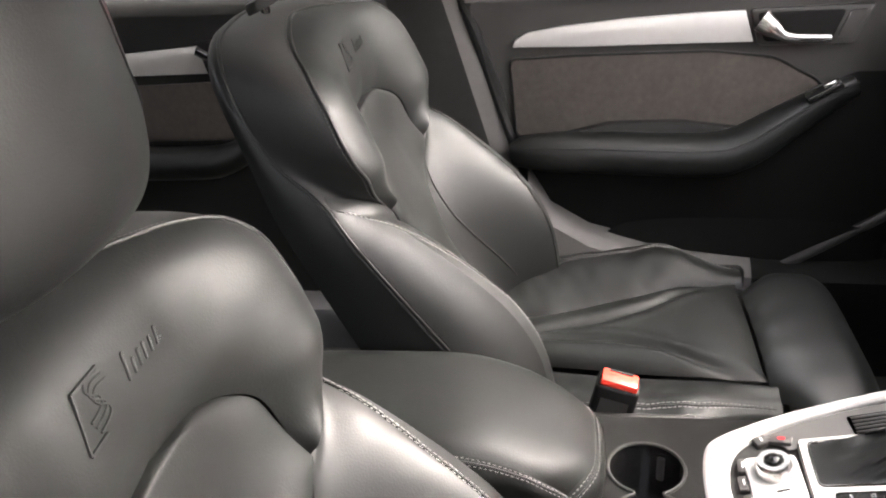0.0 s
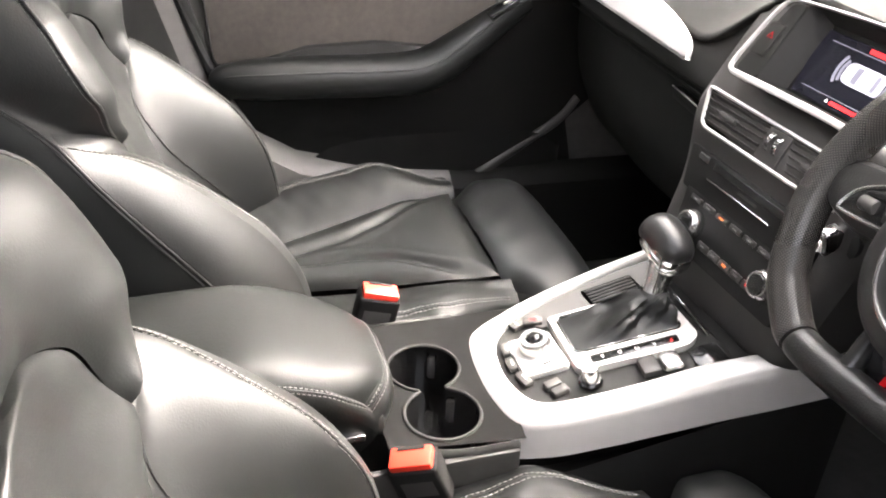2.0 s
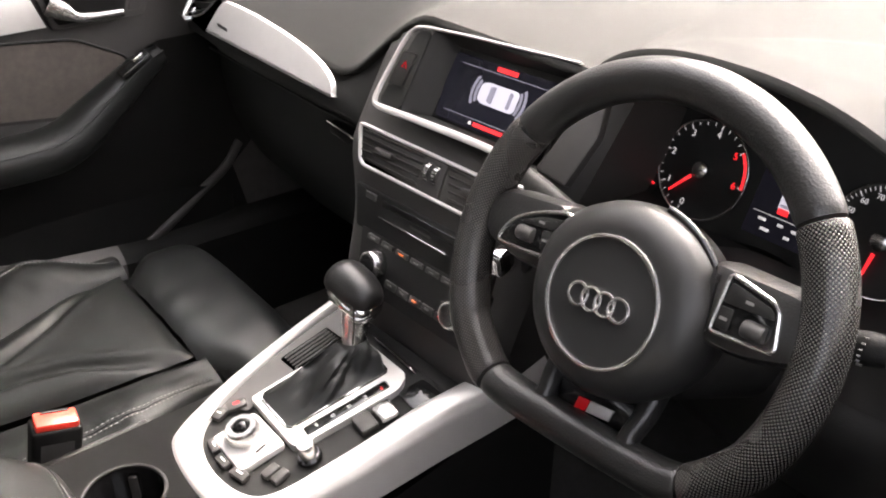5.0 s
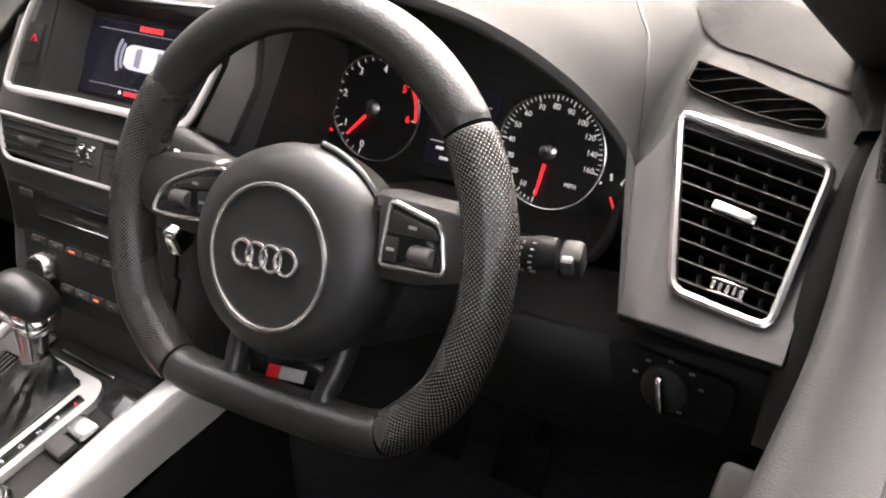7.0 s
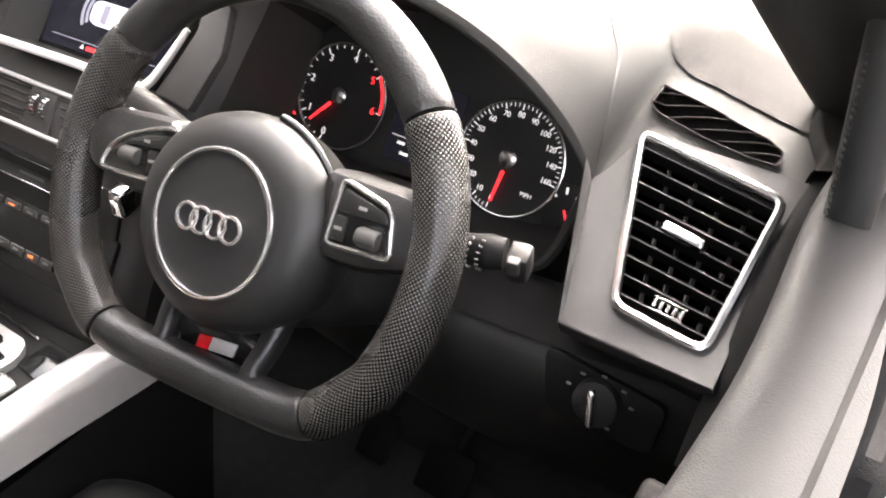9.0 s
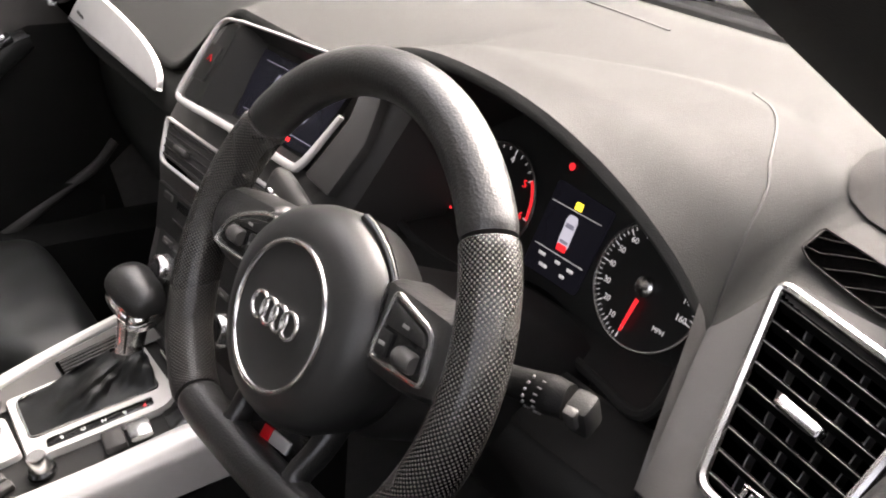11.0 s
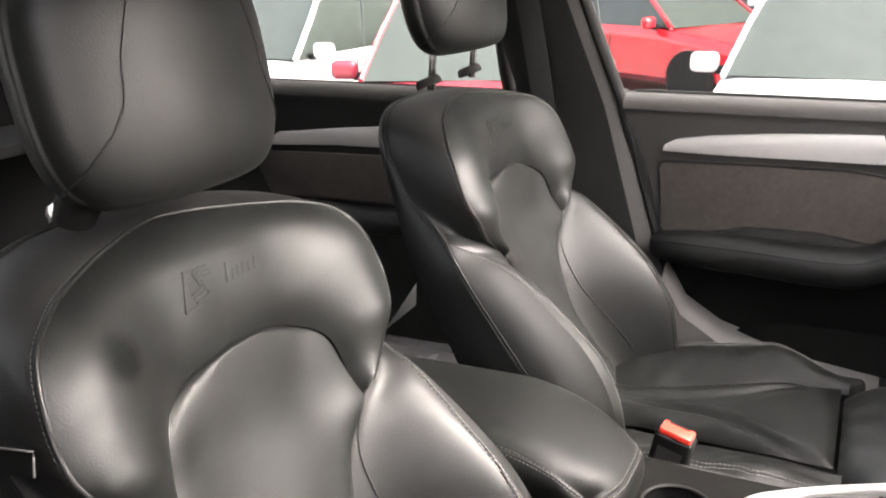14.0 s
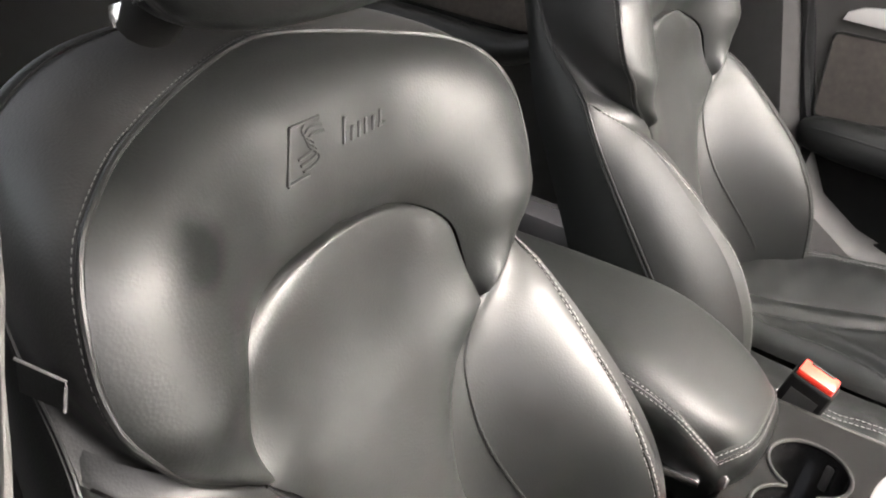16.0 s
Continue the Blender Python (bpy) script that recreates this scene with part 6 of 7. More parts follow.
    for k, (x0, w, h0) in enumerate(((-0.006, 0.003, 0.018), (-0.015, 0.003, 0.010), (-0.023, 0.003, 0.011), (-0.031, 0.003, 0.011), (-0.040, 0.003, 0.010), (-0.048, 0.008, 0.003), (-0.049, 0.003, 0.012))):
        bits.append(pressed(rounded([(x0, 0.434), (x0 - w, 0.4343), (x0 - w - 0.4 * h0, 0.4343 + h0), (x0 - 0.4 * h0, 0.434 + h0)], 0.0012)))
    part("embossed_mark", *joined(*bits), LEATHER_SOFT, sh, "mark pressed into the leather")

    # sides: a panel behind the shoulder piping, one behind each bolster, and a rear band all the way round
    high = spline(LONG_HIGH, 60)
    high_full = even(np.vstack([high, (high * (-1, 1, 1))[::-1][1:]]), 91)

    def shoulder_side(u, v):
        i = min(90, int(round(u * 90)))
        p, q = head_full[i], high_full[i]
        c0 = back_base(p[0], p[1]) + 0.007 - 0.017
        fat = math.sin(math.pi * min(1.0, v ** 0.8))
        end = 1 - 0.7 * abs(2 * u - 1) ** 12
        k = 1 + 0.030 * fat * end
        a, b = p[0] * (1 - v) + q[0] * v, p[1] * (1 - v) + q[1] * v
        return at(a * k, 0.28 + (b - 0.28) * k, c0 * (1 - v) + q[2] * v - 0.0015 * (1 - v) ** 16)
    # lighter copy of the leather, painted as if lit from the door opening
    ss = part("shoulder_side", *sheet(shoulder_side, 90, 16, flip=True), LEATHER_SIDE_LIT, backrest)
    row = [Vector(shoulder_side(u, 0.035)) for u in np.linspace(0.01, 0.99, 89)]
    mid = at(0, 0.3, -0.05)
    part("stitching", *stitches([q + (q - mid).normalized() * 0.0008 for q in row], up, 0.003, 0.002, 0.0004), THREAD, ss, "grey stitching", 0)

    if cx > 0:                 # stitched airbag tag on the outer side
        corner = [Vector((0.5985, -0.668, 1.052)), Vector((0.5985, -0.628, 1.058)), Vector((0.5985, -0.632, 1.036)), Vector((0.5965, -0.672, 1.026))]
        tag = part("airbag_tag", *tube([corner[0], corner[0].lerp(corner[1], 0.9), corner[1], corner[1].lerp(corner[2], 0.2), corner[2]], 0.0010, seg=6), THREAD, ss, "stitched tag edge")
        part("tag_cloth", *sheet(lambda u, v: corner[0].lerp(corner[1], u).lerp(corner[3].lerp(corner[2], u), v) - Vector((0.0004, 0, 0)), 6, 4), LEATHER, tag)

    low_t, low_l = even(spline(TWIN, 60), 41), even(spline(LONG_LOW, 60), 41)
    for s in (-1, 1):
        def flank(u, v):
            i = min(40, int(round(v * 40)))
            p, q = low_t[i], low_l[i]
            fat = math.sin(math.pi * u) * (1 - v ** 3)
            return at(s * (p[0] * (1 - u) + q[0] * u + 0.010 * fat), p[1] * (1 - u) + q[1] * u, p[2] * (1 - u ** 0.9) + q[2] * u ** 0.9)
        part("side_panel", *sheet(flank, 14, 40, flip=s < 0), LEATHER, backrest)

    long_r = np.vstack([spline(LONG_LOW, 60), high[1:]])
    long_full = even(np.vstack([long_r, (long_r * (-1, 1, 1))[::-1][1:]]), 181)
    rear_r = spline(REAR, 110)
    rear_full = even(np.vstack([rear_r, (rear_r * (-1, 1, 1))[::-1][1:]]), 181)

    def rear(u, v):
        i = min(180, int(round(u * 180)))
        p, q = long_full[i], rear_full[i]
        k = 1 + 0.02 * math.sin(math.pi * v)
        a, b = p[0] * (1 - v) + q[0] * v, p[1] * (1 - v) + q[1] * v
        return at(a * k, 0.2 + (b - 0.2) * k, p[2] * (1 - v) + q[2] * v)
    band = part("rear_panel", *sheet(rear, 180, 10, flip=True), LEATHER, backrest)
    for k in (0.03, 0.085):
        line = [Vector(rear(u, k)) for u in np.linspace(0, 1, 181)]
        line = [q + (q - at(0, 0.2, q.z * 0)).normalized() * 0.0002 for q in line]
        part("piping", *tube(line, 0.0017, seg=6), LEATHER, band)

    def shell(u, v):
        q = Vector(rear(u, 1.0))
        return q.lerp(at(0, 0.2, -0.150), v ** 1.3)
    part("back_shell", *sheet(shell, 90, 8, flip=True), DARK, backrest)

    # seat cushion
    def cz(a, y):
        s = abs(a)
        z = 0.655 + 0.032 * smooth(-0.45, -0.1, y)
        z += 0.022 * smooth(0.10, 0.205, s) - 0.05 * smooth(0.235, 0.285, s)
        return z + dz

    def cw(v):
        return np.interp(v, [0.0, 0.33, 0.6, 0.78, 1.0], [0.062, 0.066, 0.100, 0.122, 0.134])

    def centre(u, v):
        s = 2 * u - 1
        y = -0.53 + 0.440 * v
        a = cw(v) * s
        edge = max(abs(s) ** 8, v ** 30)
        # a fold that leaves the middle at the rear and meets the seam at the front
        fold = np.interp(y, [-0.46, -0.38, -0.29, -0.23, -0.175, -0.11], [0.000, 0.012, 0.030, 0.054, 0.094, 0.130])
        d = abs(a) - fold
        live = smooth(-0.45, -0.36, y) * (1 - smooth(-0.17, -0.12, y))
        crease = live * (0.0045 * smooth(-0.004, 0.022, d) - 0.0060 * math.exp(-(d / 0.009) ** 2) + 0.0025 * math.exp(-((d + 0.020) / 0.012) ** 2))
        crease += 0.0006 * math.sin(31 * y + 5 * s) * abs(s) ** 2 + 0.0004 * math.sin(52 * y - 6 * s + cx)
        return Vector((cx + a, y + dy, cz(a, y) + 0.006 - 0.016 * edge + 0.003 * math.cos(s * 2) + crease))
    cushion = part("seat_cushion", *sheet(centre, 48, 64), LEATHER_SEAT, seat)

    def thigh(u, v):
        s = 2 * u - 1
        ext = 0.146 + 0.050 * smooth(0.0, 0.35, v)
        a = ext * s * (1 - 0.10 * max(0, (v - 0.6) / 0.4) ** 2)
        roll = max(0.0, (v - 0.55) / 0.45)
        y = -0.084 + 0.185 * v - 0.035 * roll ** 3 + dy
        z = 0.690 - 0.080 * roll ** 2.2 - 0.024 * abs(s) ** 6 - 0.015 * (1 - v) ** 14 + dz + 0.004 * math.cos(s * 1.5) + 0.0012 * math.sin(16 * s + 9 * v) * (1 - v)
        return Vector((cx + a, y - 0.02 * abs(s) ** 6 * roll, z))
    ext = part("thigh_support", *sheet(thigh, 36, 32), LEATHER_SOFT, cushion)

    for s in (-1, 1):
        def bolster(u, v):
            y = -0.53 + 0.452 * v
            c = cw(min(1.0, v * 0.452 / 0.440))
            tip = smooth(0.70, 1.0, v)
            w = c + (0.268 - c - 0.062 * tip) * u
            z = cz(w, y) + 0.010 * math.sin(math.pi * min(1, u * 1.2)) * (1 - 0.6 * tip) - 0.016 * (1 - u) ** 8 - 0.080 * max(0, (u - 0.74) / 0.26) ** 2
            z -= tip * (0.004 + 0.034 * u) + (0.012 * smooth(0.0, 0.4, u) if s * cx < 0 else 0.0)
            z += (0.0013 * math.sin(23 * v + 6 * u) + 0.0008 * math.sin(47 * v - 9 * u) + 0.0006 * math.sin(90 * v + 20 * u)) * math.sin(math.pi * u) * (1 - tip)
            return Vector((cx + s * w, y + dy, z))
        b = part("cushion_bolster", *sheet(bolster, 28, 60, flip=s < 0), LEATHER_SEAT, cushion)
        for uu in (0.60, 0.655):
            part("stitching", *stitches([Vector(bolster(uu, v)) + Vector((0, 0, 0.0005)) for v in np.linspace(0.3, 0.97, 60)], (0, 0, 1)), THREAD, b, "grey stitching", 0)
        part("piping", *tube([Vector(bolster(0.628, v)) for v in np.linspace(0.2, 0.98, 60)], 0.0011, seg=6), LEATHER, b)
    part("base_cover", *block((0.50, 0.44, 0.16), 0.03, 3, pose(cx, -0.26 + dy, 0.545 + dz)), DARK, seat)
    part("side_valance", *block((0.03, 0.46, 0.12), 0.012, 3, pose(cx + 0.262, -0.28 + dy, 0.585 + dz)), DARK, seat)
    part("side_valance", *block((0.03, 0.46, 0.12), 0.012, 3, pose(cx - 0.262, -0.28 + dy, 0.585 + dz)), DARK, seat)
    for s in (-1, 1):
        part("seat_rail", *block((0.045, 0.52, 0.05), 0.008, 2, pose(cx + s * 0.19, -0.27 + dy, 0.438)), DARK, seat)

    # headrest
    hr = blank("headrest", "padded black leather headrest on steel posts with " + note, "headrest", tuple(at(0, 0.54, -0.04)))
    hc = Vector((cx, HEAD[0] + dy + (-0.030 if cx < 0 else 0.0), HEAD[1] + dz + head_up))
    tilt = Matrix.Rotation(radians(10), 3, "X")

    def pad(u, v):
        th, ph = 2 * math.pi * u, math.pi * (v - 0.5)
        e = lambda w, p: math.copysign(abs(w) ** p, w)
        cc = e(math.cos(ph), 0.42)
        x = 0.144 * cc * e(math.cos(th), 0.55) * (1 + 0.02 * math.sin(ph))
        y = 0.054 * cc * e(math.sin(th), 0.75) + 0.012 * math.cos(3.0 * x / 0.138) * (math.sin(th) > 0) * cc
        z = 0.108 * e(math.sin(ph), 0.68)
        return hc + tilt @ Vector((x, y, z))
    hp = part("pad", *sheet(pad, 72, 36, True), LEATHER, hr, sharp=0)
    for s in (-1, 1):
        seam = []
        for v in np.linspace(0.245, 0.945, 110):
            level = abs(math.cos(math.pi * (v - 0.5))) ** 0.42
            turn = np.interp(v, [0.245, 0.28, 0.35, 0.42, 0.47, 0.55, 0.64], [0.32, 0.243, 0.153, 0.097, 0.073, 0.055, 0.042])
            if v > 0.64:
                turn = math.asin(min(0.99, (0.458 / level) ** 1.818)) / (2 * math.pi)
            q = Vector(pad(0.25 - s * turn, v))
            seam.append(q + (q - hc).normalized() * 0.0006)
        part("stitching", *stitches(seam, Vector((s, 0.7, 0)), 0.0036, 0.002), THREAD, hp, "grey stitching", 0)
        part("piping", *tube(seam, 0.0009, seg=6), LEATHER, hp)
    for s in (-1, 1):
        foot = at(s * 0.08, 0.541, -0.045)
        topp = hc + tilt @ Vector((s * 0.08, -0.01, -0.06))
        part("post", *tube([foot - up * 0.004, foot.lerp(topp, 0.5), topp], 0.0062, seg=14), CHROME, hr, "chromed steel post")
        if cx > 0:
            part("collar", *tube([foot, foot.lerp(topp, 0.4), foot.lerp(topp, 0.8)], 0.022, 0.018, 16), BLACK_TRIM, hr)
        part("sleeve", *lathe([(0.021, -0.004), (0.021, 0.004), (0.018, 0.009), (0.008, 0.010)], 24, Matrix.Translation(foot + up * 0.006) @ Matrix.Rotation(radians(RECLINE), 4, "X")), SATIN if cx > 0 else DARK, hr)
    return seat


front_seat("driver_seat", "black leather sports seat, worn and creased, with a pressed mark", 0.361, 0.0, 0.0, 0.0, "its pad pushed down")
front_seat("passenger_seat", "black leather sports seat with smooth bolsters beside the armrest", -0.372, -0.012, 0.015, 0.036 + 1.300 - HEAD[1], "its pad raised")

# ---- doors ----
def front_door(s, name, label):
    """A front door's inner side: s is -1 for the passenger's, 1 for the driver's."""
    X = lambda d: s * (0.742 - d)
    door = blank(name, label, "car door", (s * 0.78, -0.1, 0.5), group="front doors")
    # panel: tucked in at the top, dished below the armrest
    def face(u, v):
        z = 0.56 + 0.575 * v
        rear = np.interp(z, [0.56, 0.70, 0.86, 1.10, 1.14], [-0.365, -0.425, -0.468, -0.545, -0.555])
        y = rear + (0.47 - rear) * u
        d = np.interp(z, [0.56, 0.70, 0.83, 0.87, 1.0, 1.09, 1.12, 1.135], [-0.020, -0.024, -0.004, 0.0, -0.004, 0.004, -0.002, -0.018])
        d -= 0.03 * smooth(0.12, 0.45, y)
        return (X(d), y, z)
    panel = part("door_panel", *sheet(face, 48, 60, flip=s > 0), DASH_FACE, door)
    def low(u, v):
        q = face(u, (0.50 + 0.22 * smooth(0.00, 0.12, -0.46 + 0.93 * u)) * v)
        return (q[0] - s * 0.003, q[1] + 0.006 * (1 - u), q[2])
    part("lower_panel", *sheet(low, 48, 24, flip=s > 0), BLACK_TRIM, panel)
    top = part("top_roll", *sheet(lambda u, v: (X(0.004 + 0.020 * smooth(-0.05, 0.25, -0.545 + 0.985 * u) + (0.030 if s < 0 else 0.050) * math.sin(math.pi * (0.15 + 0.6 * v)) - 0.066 * v), -0.545 + 0.985 * u, 1.094 + 0.040 * math.sin(math.pi * min(1, 0.1 + 0.55 * v)) - (0.035 * smooth(0.28, 0.46, 0.545 - 0.985 * u) if s > 0 else 0.0)), 40, 14, flip=s > 0), DASH_FACE if s < 0 else DOOR_ROLL, panel)
    part("weather_strip", *block((0.018, 0.96, 0.012), 0.004, 2, pose(X(-0.058), -0.06, 1.128)), RUBBER, panel)
    part("door_skin", *block((0.05, 1.0, 0.58), 0.02, 2, pose(s * 0.875, -0.05, 0.82)), PAINT_BODY, door)
    part("rear_edge", *tube([Vector(face(0, v)) + Vector((s * 0.004, -0.003, 0)) for v in np.linspace(0, 1, 30)], 0.012, 0.010, 8), RUBBER, door)

    def applied(outline, d0, depth, bevel):
        """A plate on the panel from (y, z) points."""
        m = Matrix(((0, 0, -s, X(d0)), (1, 0, 0, 0), (0, 1, 0, 0), (0, 0, 0, 1)))
        return plate(outline, depth, bevel, m) if s > 0 else plate(outline, depth, bevel, m)
    # long bright strip with the pull-handle bezel at its front end
    strip = [(-0.466, 1.027), (-0.462, 1.040), (-0.440, 1.052), (-0.38, 1.062), (-0.28, 1.072), (-0.16, 1.079), (-0.085, 1.081), (-0.068, 1.029), (-0.2, 1.028), (-0.36, 1.026)]
    part("trim_strip", *applied(strip, 0.004, 0.006, 0.003), ALU, door, "matt aluminium strip")
    bez = rounded([(-0.078, 1.083), (0.118, 1.088), (0.090, 1.024), (-0.060, 1.022)], 0.008)
    handle = part("handle_bezel", *applied(bez, 0.003, 0.006, 0.003), DASH_FACE, door)
    cup = rounded([(-0.066, 1.077), (0.072, 1.080), (0.055, 1.030), (-0.052, 1.029)], 0.008)
    part("recess", *applied(cup, 0.0095, 0.0012, 0.0006), BLACK_TRIM, handle)
    lever = spline([(X(0.016), -0.060, 1.066), (X(0.024), -0.040, 1.052), (X(0.028), -0.015, 1.040), (X(0.028), 0.048, 1.038)], 20)
    part("pull_lever", *tube(lever, np.interp(range(20), [0, 6, 10, 19], [0.011, 0.010, 0.007, 0.006]), np.interp(range(20), [0, 6, 10, 19], [0.020, 0.015, 0.009, 0.007]), 14, power=0.8), SATIN, handle, "satin chrome pull lever")
    lock = rounded([(0.078, 1.078), (0.105, 1.080), (0.086, 1.034), (0.062, 1.034)], 0.005)
    part("lock_button", *applied(lock, 0.008, 0.004, 0.0015), DASH_FACE, handle)
    # suede field
    field = rounded([(-0.472, 1.006), (-0.30, 1.012), (-0.13, 1.014), (-0.03, 1.002), (0.045, 0.962), (0.052, 0.945), (0.0, 0.905), (-0.10, 0.868), (-0.30, 0.866), (-0.462, 0.864)], 0.012)
    part("suede_insert", *applied(field, -0.002, 0.007, 0.004), SUEDE, door, "grey-brown suede insert")
    part("insert_bead", *tube([(X(0.0045), q[0], q[1]) for q in even(field, 120, True)], 0.0025, seg=6, closed=True), DARK, door)
    # armrest that kinks up to the grip with the window switches
    run = spline([(-0.470, 0.838), (-0.43, 0.846), (-0.30, 0.846), (-0.15, 0.842), (-0.08, 0.853), (-0.01, 0.895), (0.06, 0.940), (0.10, 0.958)], 60)
    w = np.interp(np.linspace(0, 1, 60), [0, 0.05, 0.2, 0.5, 0.62, 0.8, 1], [0.006, 0.022, 0.040, 0.046, 0.040, 0.026, 0.016])
    h = np.interp(np.linspace(0, 1, 60), [0, 0.05, 0.2, 0.5, 0.62, 0.8, 1], [0.010, 0.024, 0.034, 0.036, 0.034, 0.026, 0.016])
    arm = part("armrest", *tube([(X(0.015 + 0.55 * ww), q[0], q[1]) for q, ww in zip(run, w)], w, h, 18, up=(0, 0, 1), power=0.8), LEATHER, door, "black padded armrest")
    lip = [(X(0.018 + 1.35 * ww), q[0], q[1] + 0.55 * hh) for q, ww, hh in zip(run[3:], w[3:], h[3:])]
    part("piping", *tube(lip, 0.0022, seg=8), LEATHER, arm)
    shelf = rounded([(-0.40, 0.868), (-0.30, 0.893), (-0.18, 0.896), (-0.06, 0.880), (-0.03, 0.870)], 0.008)
    part("grip_shelf", *applied(shelf, 0.006, 0.014, 0.006), DARK, arm)
    if s < 0:
        sw = part("window_switch", *block((0.030, 0.060, 0.012), 0.004, 2, pose(X(0.045), 0.045, 0.955, 30, 0, 0)), GLOSS, arm)
        part("switch_key", *block((0.012, 0.022, 0.012), 0.004, 2, pose(X(0.047), 0.052, 0.966, 30, 0, 0)), CHROME, sw, "chromed key")
    else:
        sw = part("lock_switch", *block((0.036, 0.090, 0.014), 0.006, 3, pose(X(0.052), 0.028, 0.946, 30, 0, 0)), BLACK_TRIM, arm)
        part("lock_mark", *ring(0.0034, 0.0006, 0.0074, 20, pose(X(0.056), 0.030, 0.950, 30, 0, 0)), PRINT, sw, "small white ring mark")
        part("mirror_knob", *lathe([(0.010, 0.0), (0.010, 0.006), (0.008, 0.009), (0.0, 0.009)], 24, pose(X(0.056), 0.006, 0.941, 30, 0, 0)), SATIN, sw, "small bright knob")
    # pocket low down
    pocket = spline([(-0.33, 0.66), (-0.25, 0.715), (-0.05, 0.725), (0.12, 0.71), (0.20, 0.66)], 40)
    part("door_pocket", *sheet(lambda u, v: (X(0.012 + 0.035 * math.sin(math.pi * u) ** 0.5 * (0.4 + 0.6 * v)), pocket[min(39, int(u * 39.99))][0], 0.565 + (pocket[min(39, int(u * 39.99))][1] - 0.565) * v), 39, 10, flip=s > 0), BLACK_TRIM, door)
    part("pocket_edge", *tube(spline([(X(0.036), 0.010, 0.620), (X(0.036), 0.068, 0.655), (X(0.034), 0.120, 0.687), (X(0.028), 0.186, 0.726), (X(0.016), 0.225, 0.762)], 30), 0.007, 0.010, 10), DASH_FACE, door)
    # window frame and mirror corner
    ring_path = spline([(s * 0.775, 0.36, 1.15), (s * 0.742, 0.14, 1.315), (s * 0.700, -0.10, 1.455), (s * 0.655, -0.36, 1.545), (s * 0.645, -0.66, 1.535)], 40)
    part("window_frame", *tube(ring_path, 0.020, 0.022, 10), RUBBER, door)
    tri_pts = [(0.175, 1.112), (0.46, 1.112), (0.42, 1.18), (0.20, 1.315)]
    m = Matrix(((0, 0.18 * -s, -s, s * (0.735 + 0.18 * 1.112)), (1, 0, 0, 0), (0, 1, 0, 0), (0, 0, 0, 1)))
    part("mirror_corner", *plate(rounded(tri_pts, 0.02), 0.022, 0.008, m), DARK, door)
    ribs = part("window_channel", *tube(spline([(s * 0.722, 0.165, 1.112), (s * 0.716, 0.166, 1.18), (s * 0.704, 0.158, 1.27), (s * 0.685, 0.10, 1.38)], 30), 0.012, 0.015, 12), RUBBER, door)
    for k in range(26):
        t = 1.118 + 0.0045 * k
        part("rib", *tube([(s * (0.722 - 0.09 * (t - 1.112) - 0.010), 0.152, t), (s * (0.722 - 0.09 * (t - 1.112) - 0.0135), 0.166, t), (s * (0.722 - 0.09 * (t - 1.112) - 0.010), 0.180, t)], 0.0008, seg=5), RUBBER, ribs)
    return door


front_door(-1, "passenger_door", "closed front car door with a suede insert and aluminium strip")
front_door(1, "driver_door", "closed front car door with its window wound down")


